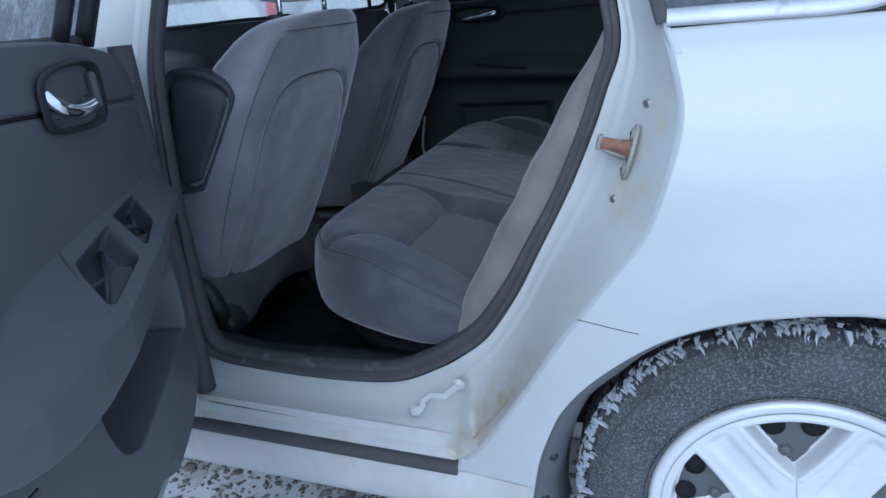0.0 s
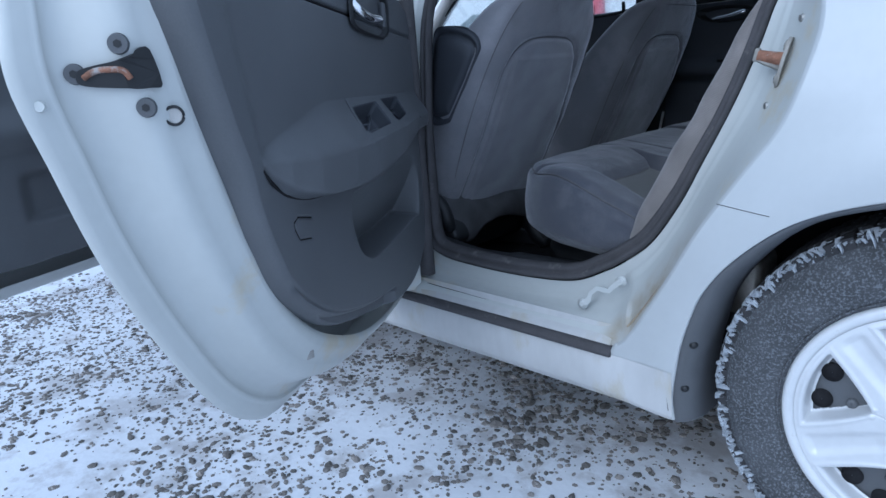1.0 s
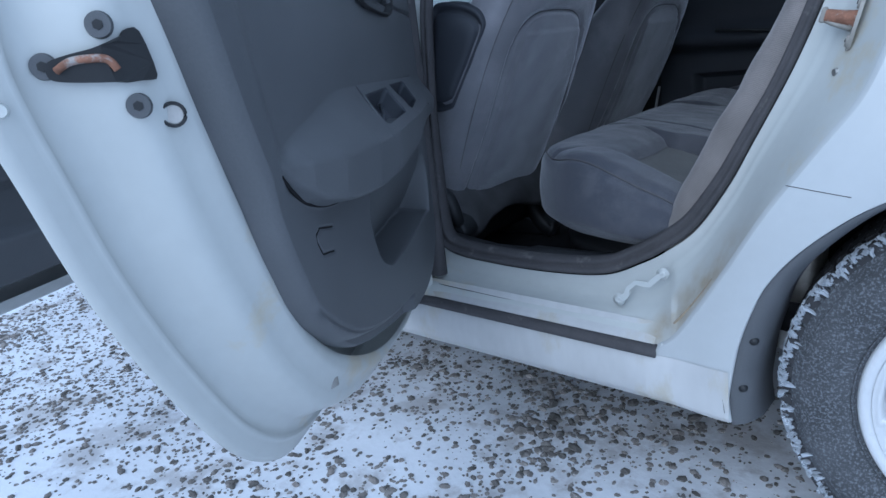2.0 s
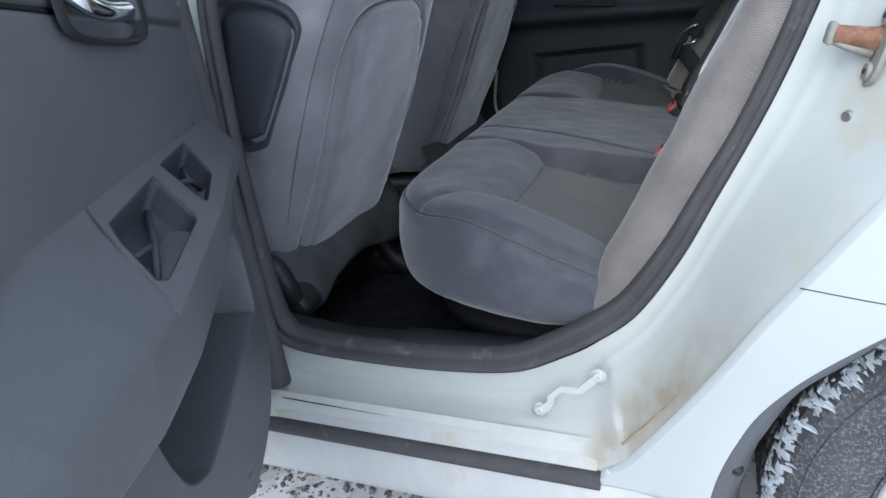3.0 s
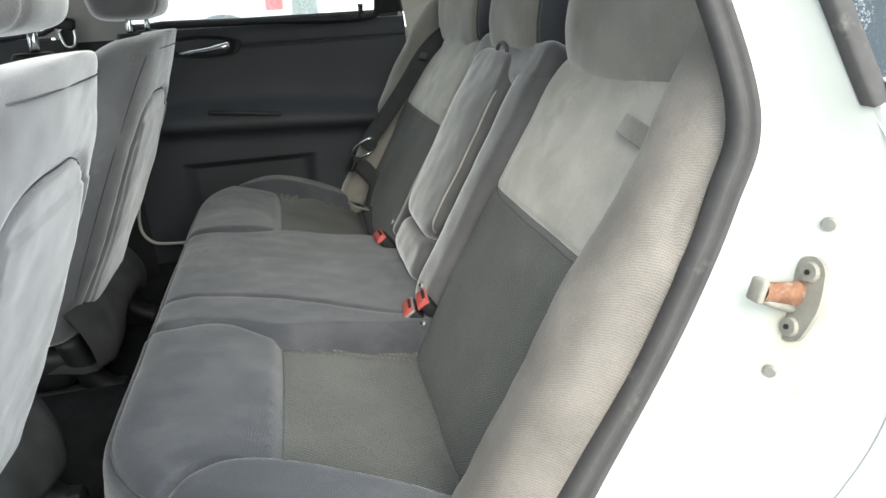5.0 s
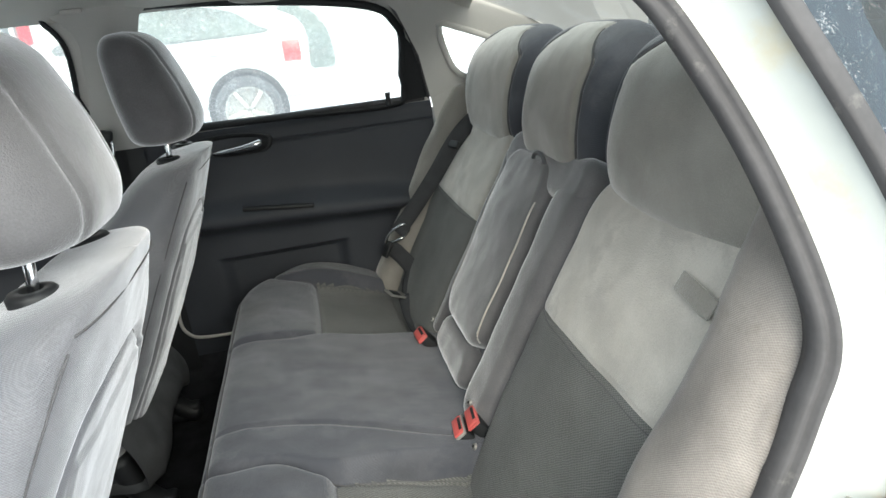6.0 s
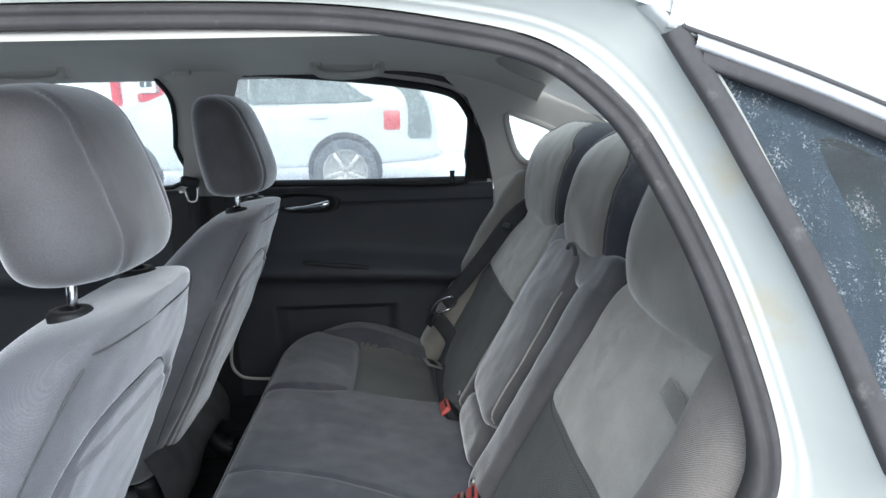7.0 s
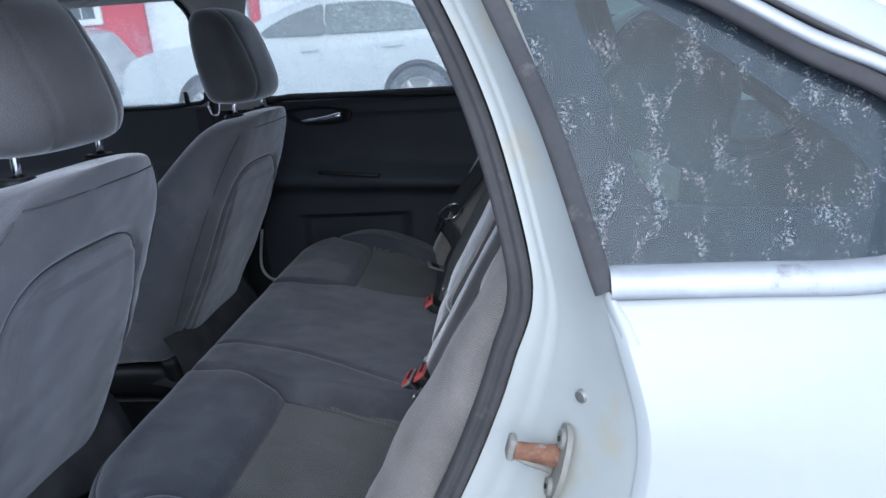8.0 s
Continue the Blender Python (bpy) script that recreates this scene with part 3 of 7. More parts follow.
def weather_seal():
    mid = seal_c.mean(0)
    n = len(seal_c)
    section = [(0.004, 0.006), (0.006, -0.002), (0.011, -0.008), (0.017, -0.009), (0.022, -0.005), (0.025, 0.001), (0.03, 0.002), (0.035, -0.002), (0.042, 0.001), (0.047, 0.008), (0.048, 0.022), (0.04, 0.04), (0.004, 0.04)]
    rows = []
    for i, (x, z) in enumerate(seal_c):
        t = seal_c[(i + 1) % n] - seal_c[i - 1]
        t = t / np.linalg.norm(t)
        nn = np.array((-t[1], t[0]))
        if nn @ (mid - (x, z)) < 0:
            nn = -nn
        k = float(np.interp(z, (0.5, 0.8), (0.8, 0.5)))
        rows.append([(x + nn[0] * a * k, lean(z) + b * k * 1.2 + (0.42 * a * k * nn[1] if z > 1.05 else 0), z + nn[1] * a * k) for a, b in section])
    v, f = sheet(rows, True, True)
    part("door_seal", v, f, RUBBER, car, "black rubber weather seal round the door opening")


weather_seal()


def opening_trim():
    mid = seal_c.mean(0)
    rows = []
    for i in range(20, 132):
        x, z = seal_c[i]
        t = seal_c[i + 1] - seal_c[i - 1]
        t = t / np.linalg.norm(t)
        nn = np.array((-t[1], t[0]))
        if nn @ (mid - (x, z)) < 0:
            nn = -nn
        deep = 1 - 0.72 * step(0.95, 1.1, z)
        rows.append([(x + nn[0] * a * deep, lean(z) + b * deep, z + nn[1] * a * deep) for a, b in ((0.016, 0.012), (0.018, 0.03), (0.014, 0.06), (0.0, 0.12), (-0.03, 0.2))])
    v, f = sheet(rows)
    part("opening_trim", v, f, TRIM_DARK, car, "dark trim behind the door seal")
    # dirty joint where jamb and quarter panel meet, and a dark cord along the long crease of the sill
    pts = [(x + (sx - x) * 0.16, float(skin(x, z)) + 0.004 + 0.16 * 1.1 * (lean(sz) - float(skin(x, z))) - 0.0004, z + (sz - z) * 0.16) for (x, z), (sx, sz) in zip(edge_c[17:36], seal_c[17:36])]
    v, f = tube(pts, [0.0022] * 8 + list(np.linspace(0.0022, 0.0004, len(pts) - 8)), 6)
    part("edge_sealant", v, f, DIRT, car, "brown dirty sealant line")
    pts = [(x, 0.0465, 0.369 + 0.053 * (-0.54 - x)) for x in np.linspace(-0.545, -1.15, 30)]
    v, f = tube(pts, 0.0011, 6)
    part("sill_crease", v, f, RUBBER, car)


opening_trim()


def quarter_panel():
    pairs = [((-0.545, 0.236), (-0.405, 0.232)), ((-0.547, 0.30), (-0.409, 0.28)), ((-0.545, 0.342), (-0.400, 0.345)), ((-0.50, 0.385), (-0.389, 0.40)), ((-0.45, 0.46), (-0.370, 0.46)),
             ((-0.397, 0.547), (-0.345, 0.518)), ((-0.342, 0.642), (-0.298, 0.582)), ((-0.276, 0.739), (-0.229, 0.645)), ((-0.225, 0.816), (-0.168, 0.68)),
             ((-0.196, 0.91), (-0.10, 0.703)), ((-0.188, 0.97), (-0.06, 0.71)), ((-0.200, 1.03), (-0.03, 0.715)), ((-0.210, 1.064), (0.0, 0.718)),
             ((-0.1, 1.066), (0.04, 0.719)), ((0.1, 1.066), (0.12, 0.708)), ((0.4, 1.06), (0.22, 0.67)), ((0.9, 1.03), (0.33, 0.59)),
             ((1.35, 0.95), (0.40, 0.48)), ((1.4, 0.6), (0.43, 0.38)), ((1.3, 0.28), (0.44, 0.28))]
    o = curve_points([p[0] for p in pairs], 12)
    for k in range(12 * 11, 12 * 14):
        q0, q1 = pairs[k // 12][0], pairs[k // 12 + 1][0]
        o[k] = np.array(q0) + (np.array(q1) - np.array(q0)) * (k % 12) / 12
    a = curve_points([p[1] for p in pairs], 12)
    rows = []
    rows.append([(x - 0.008 * (z > 0.36), float(skin(x, z)) + 0.009, z + 0.008 * (z < 0.36)) for x, z in o])
    for f in np.linspace(0, 1, 70):
        p = o + (a - o) * f
        rows.append([(x, float(skin(x, z)), z) for x, z in p])
    for dx, dy in ((0.004, 0.004), (0.006, 0.012), (0.006, 0.03)):
        rows.append([(x + (x - 0.02) * dx * -1, float(skin(x, z)) + dy, z) for x, z in a])
    v, f = sheet(rows)
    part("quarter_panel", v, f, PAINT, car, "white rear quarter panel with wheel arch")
    # joint between quarter panel and rocker, running back to the arch
    line = [(-0.318 + 0.0105 * k, 0.686 - 0.0016 * k) for k in range(9)]
    v, f = tube([(x, float(skin(x, z)) - 0.0001, z) for x, z in line], 0.0007, 6)
    part("panel_joint", v, f, RUBBER, car)


quarter_panel()


def rocker():
    prof = [(0.05, 0.392), (0.046, 0.374), (0.03, 0.366), (0.024, 0.356), (0.02, 0.34), (0.016, 0.325), (0.014, 0.29), (0.018, 0.255), (0.03, 0.234), (0.05, 0.228), (0.12, 0.235)]
    xs = np.linspace(-0.545, -2.3, 40)
    rows = [[(x, y, z + (x + 0.545) * -0.032 - 0.01 * (z > 0.36) * 0) for y, z in prof] for x in xs]
    v, f = sheet(rows)
    part("rocker_panel", v, f, SILL, car, "salt-stained white rocker panel")
    # the rocker runs on below the quarter panel to the wheel arch
    rows = []
    for x in np.linspace(-0.56, -0.407, 24):
        t = min(1.0, max(0.0, (x + 0.55) / 0.09))
        t = t * t * (3 - 2 * t)
        row = []
        for z in np.linspace(0.338, 0.236, 12):
            yr = float(np.interp(z, (0.234, 0.255, 0.29, 0.325, 0.34), (0.03, 0.018, 0.014, 0.016, 0.02)))
            row.append((x, yr * (1 - t) + float(skin(x, z)) * t - 0.0014, z - 0.004 * t * (z < 0.25)))
        rows.append(row + [(x, row[-1][1] + 0.02, row[-1][2] - 0.004), (x, row[-1][1] + 0.1, row[-1][2])])
    v, f = sheet(rows)
    part("rocker_end", v, f, SILL, car, "salt-stained end of the rocker at the wheel arch")
    rows = []
    for x in np.linspace(-0.54, -2.2, 40):
        d = (x + 0.545) * -0.032
        rows.append([(x, y, z + d) for y, z in ((0.02, 0.333), (0.009, 0.336), (0.008, 0.345), (0.014, 0.354), (0.026, 0.357), (0.03, 0.345))])
    v, f = sheet(rows, False, True)
    f.append(tuple(range(6)))
    part("sill_strip", v, f, RUBBER, car, "black rubber strip along the sill")


rocker()


def wheel_arch_liner():
    rows = []
    for y in np.linspace(0.0, 0.36, 8):
        row = []
        for q in np.linspace(-0.17, math.pi + 0.17, 40):
            row.append((0.02 - 0.44 * math.cos(q), y + 0.012, 0.32 + 0.405 * math.sin(q) + (0.0 if y > 0.01 else 0)))
        rows.append(row)
    rows.append([(0.02, 0.38, 0.35)] * 40)
    v, f = sheet(rows)
    part("wheel_arch_liner", v, f, PLASTIC_DK, car, "black wheel arch liner with road grime")
    arch = curve_points([(-0.404, 0.225), (-0.407, 0.28), (-0.399, 0.345), (-0.388, 0.40), (-0.369, 0.46), (-0.344, 0.518), (-0.297, 0.582), (-0.228, 0.645), (-0.16, 0.684), (-0.06, 0.712)], 6)
    rows = []
    for x, z in arch:
        k = float(np.interp(z, (0.22, 0.45, 0.7), (1.0, 0.8, 0.3)))
        y = float(skin(x, z))
        rr = (Vector((0.02, 0, 0.32)) - Vector((x, 0, z))).normalized()
        w = 0.004 * math.sin(z * 60)
        rows.append([(x + rr.x * a * k, y + d, z + rr.z * a * k) for a, d in ((0.0, 0.006), (0.004, 0.004), (0.02, 0.009), (0.034, 0.02 + w), (0.045, 0.045 + w), (0.05, 0.11))])
    v, f = sheet(rows)
    part("splash_guard", v, f, PLASTIC, car, "dirty black liner edge screwed to the arch")
    for x, z in ((-0.386, 0.305), (-0.367, 0.405)):
        v, f = disc_stack([(0.001, -0.006), (0.006, -0.005), (0.008, 0.0), (0.008, 0.008)], 14, (x, float(skin(x, z)) + 0.010, z))
        part("liner_screw", v, f, PLASTIC_DK, car)
    # axle beam and suspension seen behind the wheel
    bm = rounded_box((0.10, 0.9, 0.07), 0.02, 2, pose(-0.02, 0.75, 0.33))
    bm_part("axle_carrier", bm, RUST, car, "grimy suspension member behind the wheel")
    bm = rounded_box((0.07, 0.12, 0.22), 0.015, 2, pose(-0.34, 0.24, 0.42))
    bm_part("trailing_bracket", bm, STEEL, car, "dull metal bracket inside the wheel arch")


wheel_arch_liner()


def pillar_and_roof():
    # outer skin of roof side, roof and rear pillar
    rail = curve_points([(-2.3, 1.36), (-1.9, 1.44), (-1.5, 1.475), (-1.08, 1.48), (-0.926, 1.482), (-0.65, 1.478), (-0.47, 1.465), (-0.37, 1.434), (-0.325, 1.416), (-0.25, 1.392), (-0.15, 1.348), (-0.04, 1.281), (0.06, 1.215), (0.13, 1.09)], 8)
    split = 8 * 9

    def shell(x, z, d):
        """A place on the roof or pillar, d metres in from its lower edge."""
        f = min(1.0, d / (MID - 0.21))
        rise_z = 0.075 * (1 - (1 - f) ** 2.2) * (1 - 0.25 * max(0, x + 0.8)) + 0.014 * (1 - math.exp(-d / 0.012))
        y0 = float(skin(x, z)) + 0.003
        return (x, y0 + d + (0.0 if d < 0.3 else (MID - 0.21 - 0.69) * 0), z + rise_z)
    ds = [-0.004, 0.0, 0.003, 0.007, 0.012, 0.02, 0.035, 0.055, 0.08, 0.11, 0.15, 0.2, 0.3, 0.45, 0.6]
    left = np.array([[shell(x, z, d) for x, z in rail[:split + 1]] for d in ds] + [[(x, MID, shell(x, z, 0.69)[2]) for x, z in rail[:split + 1]]])
    right = left.copy()
    right[:, :, 1] = 2 * MID - right[:, :, 1]
    v, f = sheet(np.concatenate([left, right[::-1][1:]]))
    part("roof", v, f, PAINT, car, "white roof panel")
    for side in (1, -1):
        # rear pillar sweeping from the roof down to the rear deck
        P = np.array([[shell(x, z, d) for x, z in rail[split:]] for d in ds[:11]])
        if side < 0:
            P[:, :, 1] = 2 * MID - P[:, :, 1]
        v, f = sheet(P)
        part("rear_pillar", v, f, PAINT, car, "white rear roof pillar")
    # far side body below the windows, and the deck behind the rear glass
    rows = []
    for z in np.linspace(0.22, 1.08, 12):
        rows.append([(x, 2 * MID - float(skin(max(x, 0.2), z)), z) for x in np.linspace(-2.3, 1.4, 30)])
    v, f = sheet(rows)
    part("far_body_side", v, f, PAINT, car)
    v, f = disc_stack([(0.001, 0.21), (0.19, 0.205), (0.215, 0.2), (0.232, 0.226), (0.285, 0.232), (0.322, 0.2), (0.329, 0.13), (0.31, 0.03)], 48, (0.0, 1.56, 0.33))
    part("far_rear_tyre", v, f, TYRE, car)
    v, f = sheet([[(x, y, 1.07 + 0.03 * math.sin((y - 0.1) / 1.6 * math.pi) - 0.05 * max(0, x - 0.9)) for y in np.linspace(0.1, 1.7, 14)] for x in np.linspace(0.4, 1.4, 8)])
    part("boot_lid", v, f, PAINT, car, "white boot lid")
    v, f = sheet([[(1.4 - 0.02 * k, y, 1.04 - 0.13 * k) for y in np.linspace(0.1, 1.7, 8)] for k in range(7)])
    part("rear_face", v, f, PAINT, car)
    # bonnet, wings and nose in front of the cabin
    ys_ = np.linspace(0.0, 1.8, 15)
    nose = ((-2.5, 1.03, 0.0), (-2.9, 1.0, 0.0), (-3.3, 0.93, 0.02), (-3.6, 0.83, 0.07), (-3.74, 0.7, 0.12), (-3.78, 0.5, 0.12), (-3.74, 0.26, 0.1), (-3.6, 0.22, 0.08))
    v, f = sheet([[(x + 0.25 * abs((y - MID) / 0.9) ** 4 * (x < -3.2), MID + (y - MID) * (1 - pinch), z + 0.03 * (1 - ((y - MID) / 0.9) ** 2)) for y in ys_] for x, z, pinch in nose])
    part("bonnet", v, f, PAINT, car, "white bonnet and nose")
    for side in (1, -1):
        rows = []
        for x in np.linspace(-2.28, -3.6, 40):
            top = float(np.interp(-x, (2.28, 2.9, 3.3, 3.6), (1.05, 1.0, 0.93, 0.83)))
            arch_z = 0.32 + math.sqrt(max(0.0, 0.4 ** 2 - (x + 2.8) ** 2)) if abs(x + 2.8) < 0.4 else 0.23
            rows.append([(x, (lambda q: q if side > 0 else 2 * MID - q)(float(skin(-1.0, z)) + 0.02 + 0.09 * max(0, -x - 3.2)), z) for z in np.linspace(arch_z, top, 10)])
        v, f = sheet(rows)
        part("front_wing", v, f, PAINT, car, "white front wing with wheel arch")
        wy = 0.02 if side > 0 else 1.56
        v, f = disc_stack([(0.205, 0.05), (0.232, 0.024), (0.285, 0.018), (0.322, 0.047), (0.329, 0.13), (0.312, 0.225), (0.2, 0.215)], 64, (-2.8, wy, 0.33))
        part("front_tyre", v, f, TYRE, car)
        v, f = disc_stack([(0.001, 0.03), (0.05, 0.025), (0.19, 0.035), (0.206, 0.02), (0.215, 0.05)] if side > 0 else [(0.001, 0.21), (0.05, 0.215), (0.19, 0.205), (0.206, 0.22), (0.215, 0.19)], 48, (-2.8, wy, 0.33))
        part("front_wheel_cover", v, f, COVER, car)
    v, f = sheet([[(-0.36 + 0.78 * t, 0.9 + s * (0.56 + 0.12 * t), 1.447 + 0.035 * (1 - s * s) - 0.385 * t - 0.03 * math.sin(t * math.pi) * -1) for s in np.linspace(-1, 1, 12)] for t in np.linspace(0, 1, 10)])
    o = part("rear_window", v, f, GLASS_SNOWY, car, "frosted rear window")
    o.visible_shadow = False
    # glass kept clear of frost so more light reaches the backrests
    v, f = sheet([[(-2.02 - 0.6 * t, 0.9 + s * (0.55 + 0.13 * t), 1.47 + 0.03 * (1 - s * s) - 0.44 * t) for s in np.linspace(-1, 1, 12)] for t in np.linspace(0, 1, 8)])
    o = part("windscreen", v, f, GLASS, car, "windscreen left clear to let light in")
    o.visible_shadow = False


pillar_and_roof()


def quarter_window():
    outline = curve_points([(-0.217, 1.087), (-0.1, 1.087), (-0.02, 1.087), (0.02, 1.094), (0.045, 1.118), (0.05, 1.15), (0.02, 1.205), (-0.053, 1.245), (-0.119, 1.290), (-0.20, 1.328), (-0.295, 1.370), (-0.325, 1.386),
                            (-0.338, 1.388), (-0.330, 1.37), (-0.302, 1.31), (-0.256, 1.2)], 4, True)
    place = lambda a, b: (a, float(skin(a, b)) + 0.012, b)
    inset = curve_points([(-0.232, 1.303), (-0.212, 1.245), (-0.195, 1.19), (-0.178, 1.15), (-0.145, 1.132), (-0.06, 1.127), (-0.015, 1.128), (0.0, 1.14), (-0.01, 1.165), (-0.06, 1.208), (-0.13, 1.262), (-0.20, 1.308), (-0.228, 1.315)], 4, True)
    o = filled([tuple(p) for p in outline], [], place, GLASS_ICE, "quarter_window", car, "tinted rear quarter window covered with frost flowers")
    o.visible_shadow = False
    filled([tuple(p) for p in outline], [[tuple(p) for p in inset]], lambda a, b: (a, float(skin(a, b)) + 0.016, b), FRIT, "glass_border", car, "dark printed border of the quarter window")
    # bright trim below and above, black rubber in front
    def strip(name, pts, w, mat, label, lift=0.006):
        c = curve_points(pts, 6)
        rows = []
        for i, (x, z) in enumerate(c):
            t = c[min(i + 1, len(c) - 1)] - c[max(i - 1, 0)]
            t = t / np.linalg.norm(t)
            nx, nz = -t[1], t[0]
            y = float(skin(x, z))
            rows.append([(x + nx * a, y + b + 0.42 * nz * a, z + nz * a) for a, b in ((-w / 2, 0.012), (-w / 2, -lift * 0.4), (-w / 4, -lift), (w / 4, -lift), (w / 2, -lift * 0.4), (w / 2, 0.014))])
        v, f = sheet(rows)
        part(name, v, f, mat, car, label)
    strip("window_trim", [(-0.212, 1.077), (-0.1, 1.077), (-0.02, 1.077), (0.03, 1.086), (0.058, 1.115)], 0.021, CHROME_DULL, "weathered bright trim under the quarter window")
    strip("window_trim", [(-0.336, 1.397), (-0.259, 1.367), (-0.186, 1.335), (-0.115, 1.300), (-0.045, 1.258), (0.032, 1.218), (0.062, 1.16), (0.06, 1.11)], 0.012, CHROME_DULL, "weathered bright trim over the quarter window")
    strip("window_rubber", [(-0.332, 1.383), (-0.26, 1.356), (-0.188, 1.324), (-0.118, 1.290), (-0.05, 1.247), (0.025, 1.204), (0.05, 1.15)], 0.014, RUBBER, "", 0.003)
    strip("roof_edge", [(-0.352, 1.425), (-0.255, 1.391), (-0.178, 1.358), (-0.104, 1.324), (-0.03, 1.283), (0.06, 1.23)], 0.034, PAINT, "white roof edge over the quarter window", 0.001)
    v, f = tube([(x, float(skin(x, z)) - 0.002, z) for x, z in curve_points([(-0.346, 1.409), (-0.26, 1.3755), (-0.186, 1.343), (-0.113, 1.309), (-0.04, 1.267), (0.06, 1.212)], 6)], 0.0022, 6)
    part("trim_gap", v, f, RUBBER, car)
    rows = []
    for z in np.concatenate([np.linspace(1.035, 1.405, 26), [1.412, 1.42, 1.428]]):
        x0 = float(np.interp(z, (0.97, 1.03, 1.085, 1.2, 1.3, 1.385, 1.41, 1.43), (-0.188, -0.2, -0.222, -0.252, -0.294, -0.338, -0.354, -0.374)))
        x1 = float(np.interp(z, (1.03, 1.06, 1.072, 1.2, 1.3, 1.40, 1.416, 1.43), (-0.186, -0.2, -0.212, -0.252, -0.297, -0.342, -0.349, -0.36))) - 0.004
        rows.append([(x0 - 0.006, float(skin(x0, z)) + 0.012, z), (x0 - 0.002, float(skin(x0, z)) + 0.003, z), (x0 + 0.002, float(skin(x0, z)) - 0.0006, z), (x1, float(skin(x1, z)) - 0.0006, z), (x1 + 0.002, float(skin(x1, z)) + (0.014 if z > 1.068 else 0.0004), z)])
    v, f = sheet(rows)
    part("window_surround", v, f, PAINT, car, "white edge in front of the quarter window")
    strip("window_rubber", [(-0.351, 1.408), (-0.337, 1.38), (-0.319, 1.345), (-0.300, 1.303), (-0.256, 1.2), (-0.222, 1.09), (-0.216, 1.072)], 0.018, RUBBER, "cracked black rubber along the front of the quarter window", 0.003)


quarter_window()


def front_sides():
    # centre pillar outside, and the frame of the front door opening
    rows = [[(x, float(skin(x, z)) + 0.008 + 0.03 * abs(k - 1.5) / 1.5, z) for z in np.linspace(0.37, 1.47, 26)] for k, x in enumerate((-1.20, -1.24, -1.31, -1.36))]
    v, f = sheet(rows)
    part("centre_pillar", v, f, PAINT, car, "white centre pillar between the doors")
    rows = [[(x, lean(z) + 0.02 + 0.04 * k, z) for z in np.linspace(0.42, 1.45, 26)] for k, x in enumerate((-1.10, -1.13, -1.28, -1.36))]
    v, f = sheet(rows)
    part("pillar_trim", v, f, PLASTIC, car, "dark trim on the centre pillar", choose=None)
    for s in (1, -1):
        v, f = tube([(-2.02, MID - s * 0.62, 1.46), (-2.3, MID - s * 0.7, 1.27), (-2.62, MID - s * 0.77, 1.03)], 0.04, 10)
        part("windscreen_pillar", v, f, TRIM_GREY, car, "grey windscreen pillar")


front_sides()


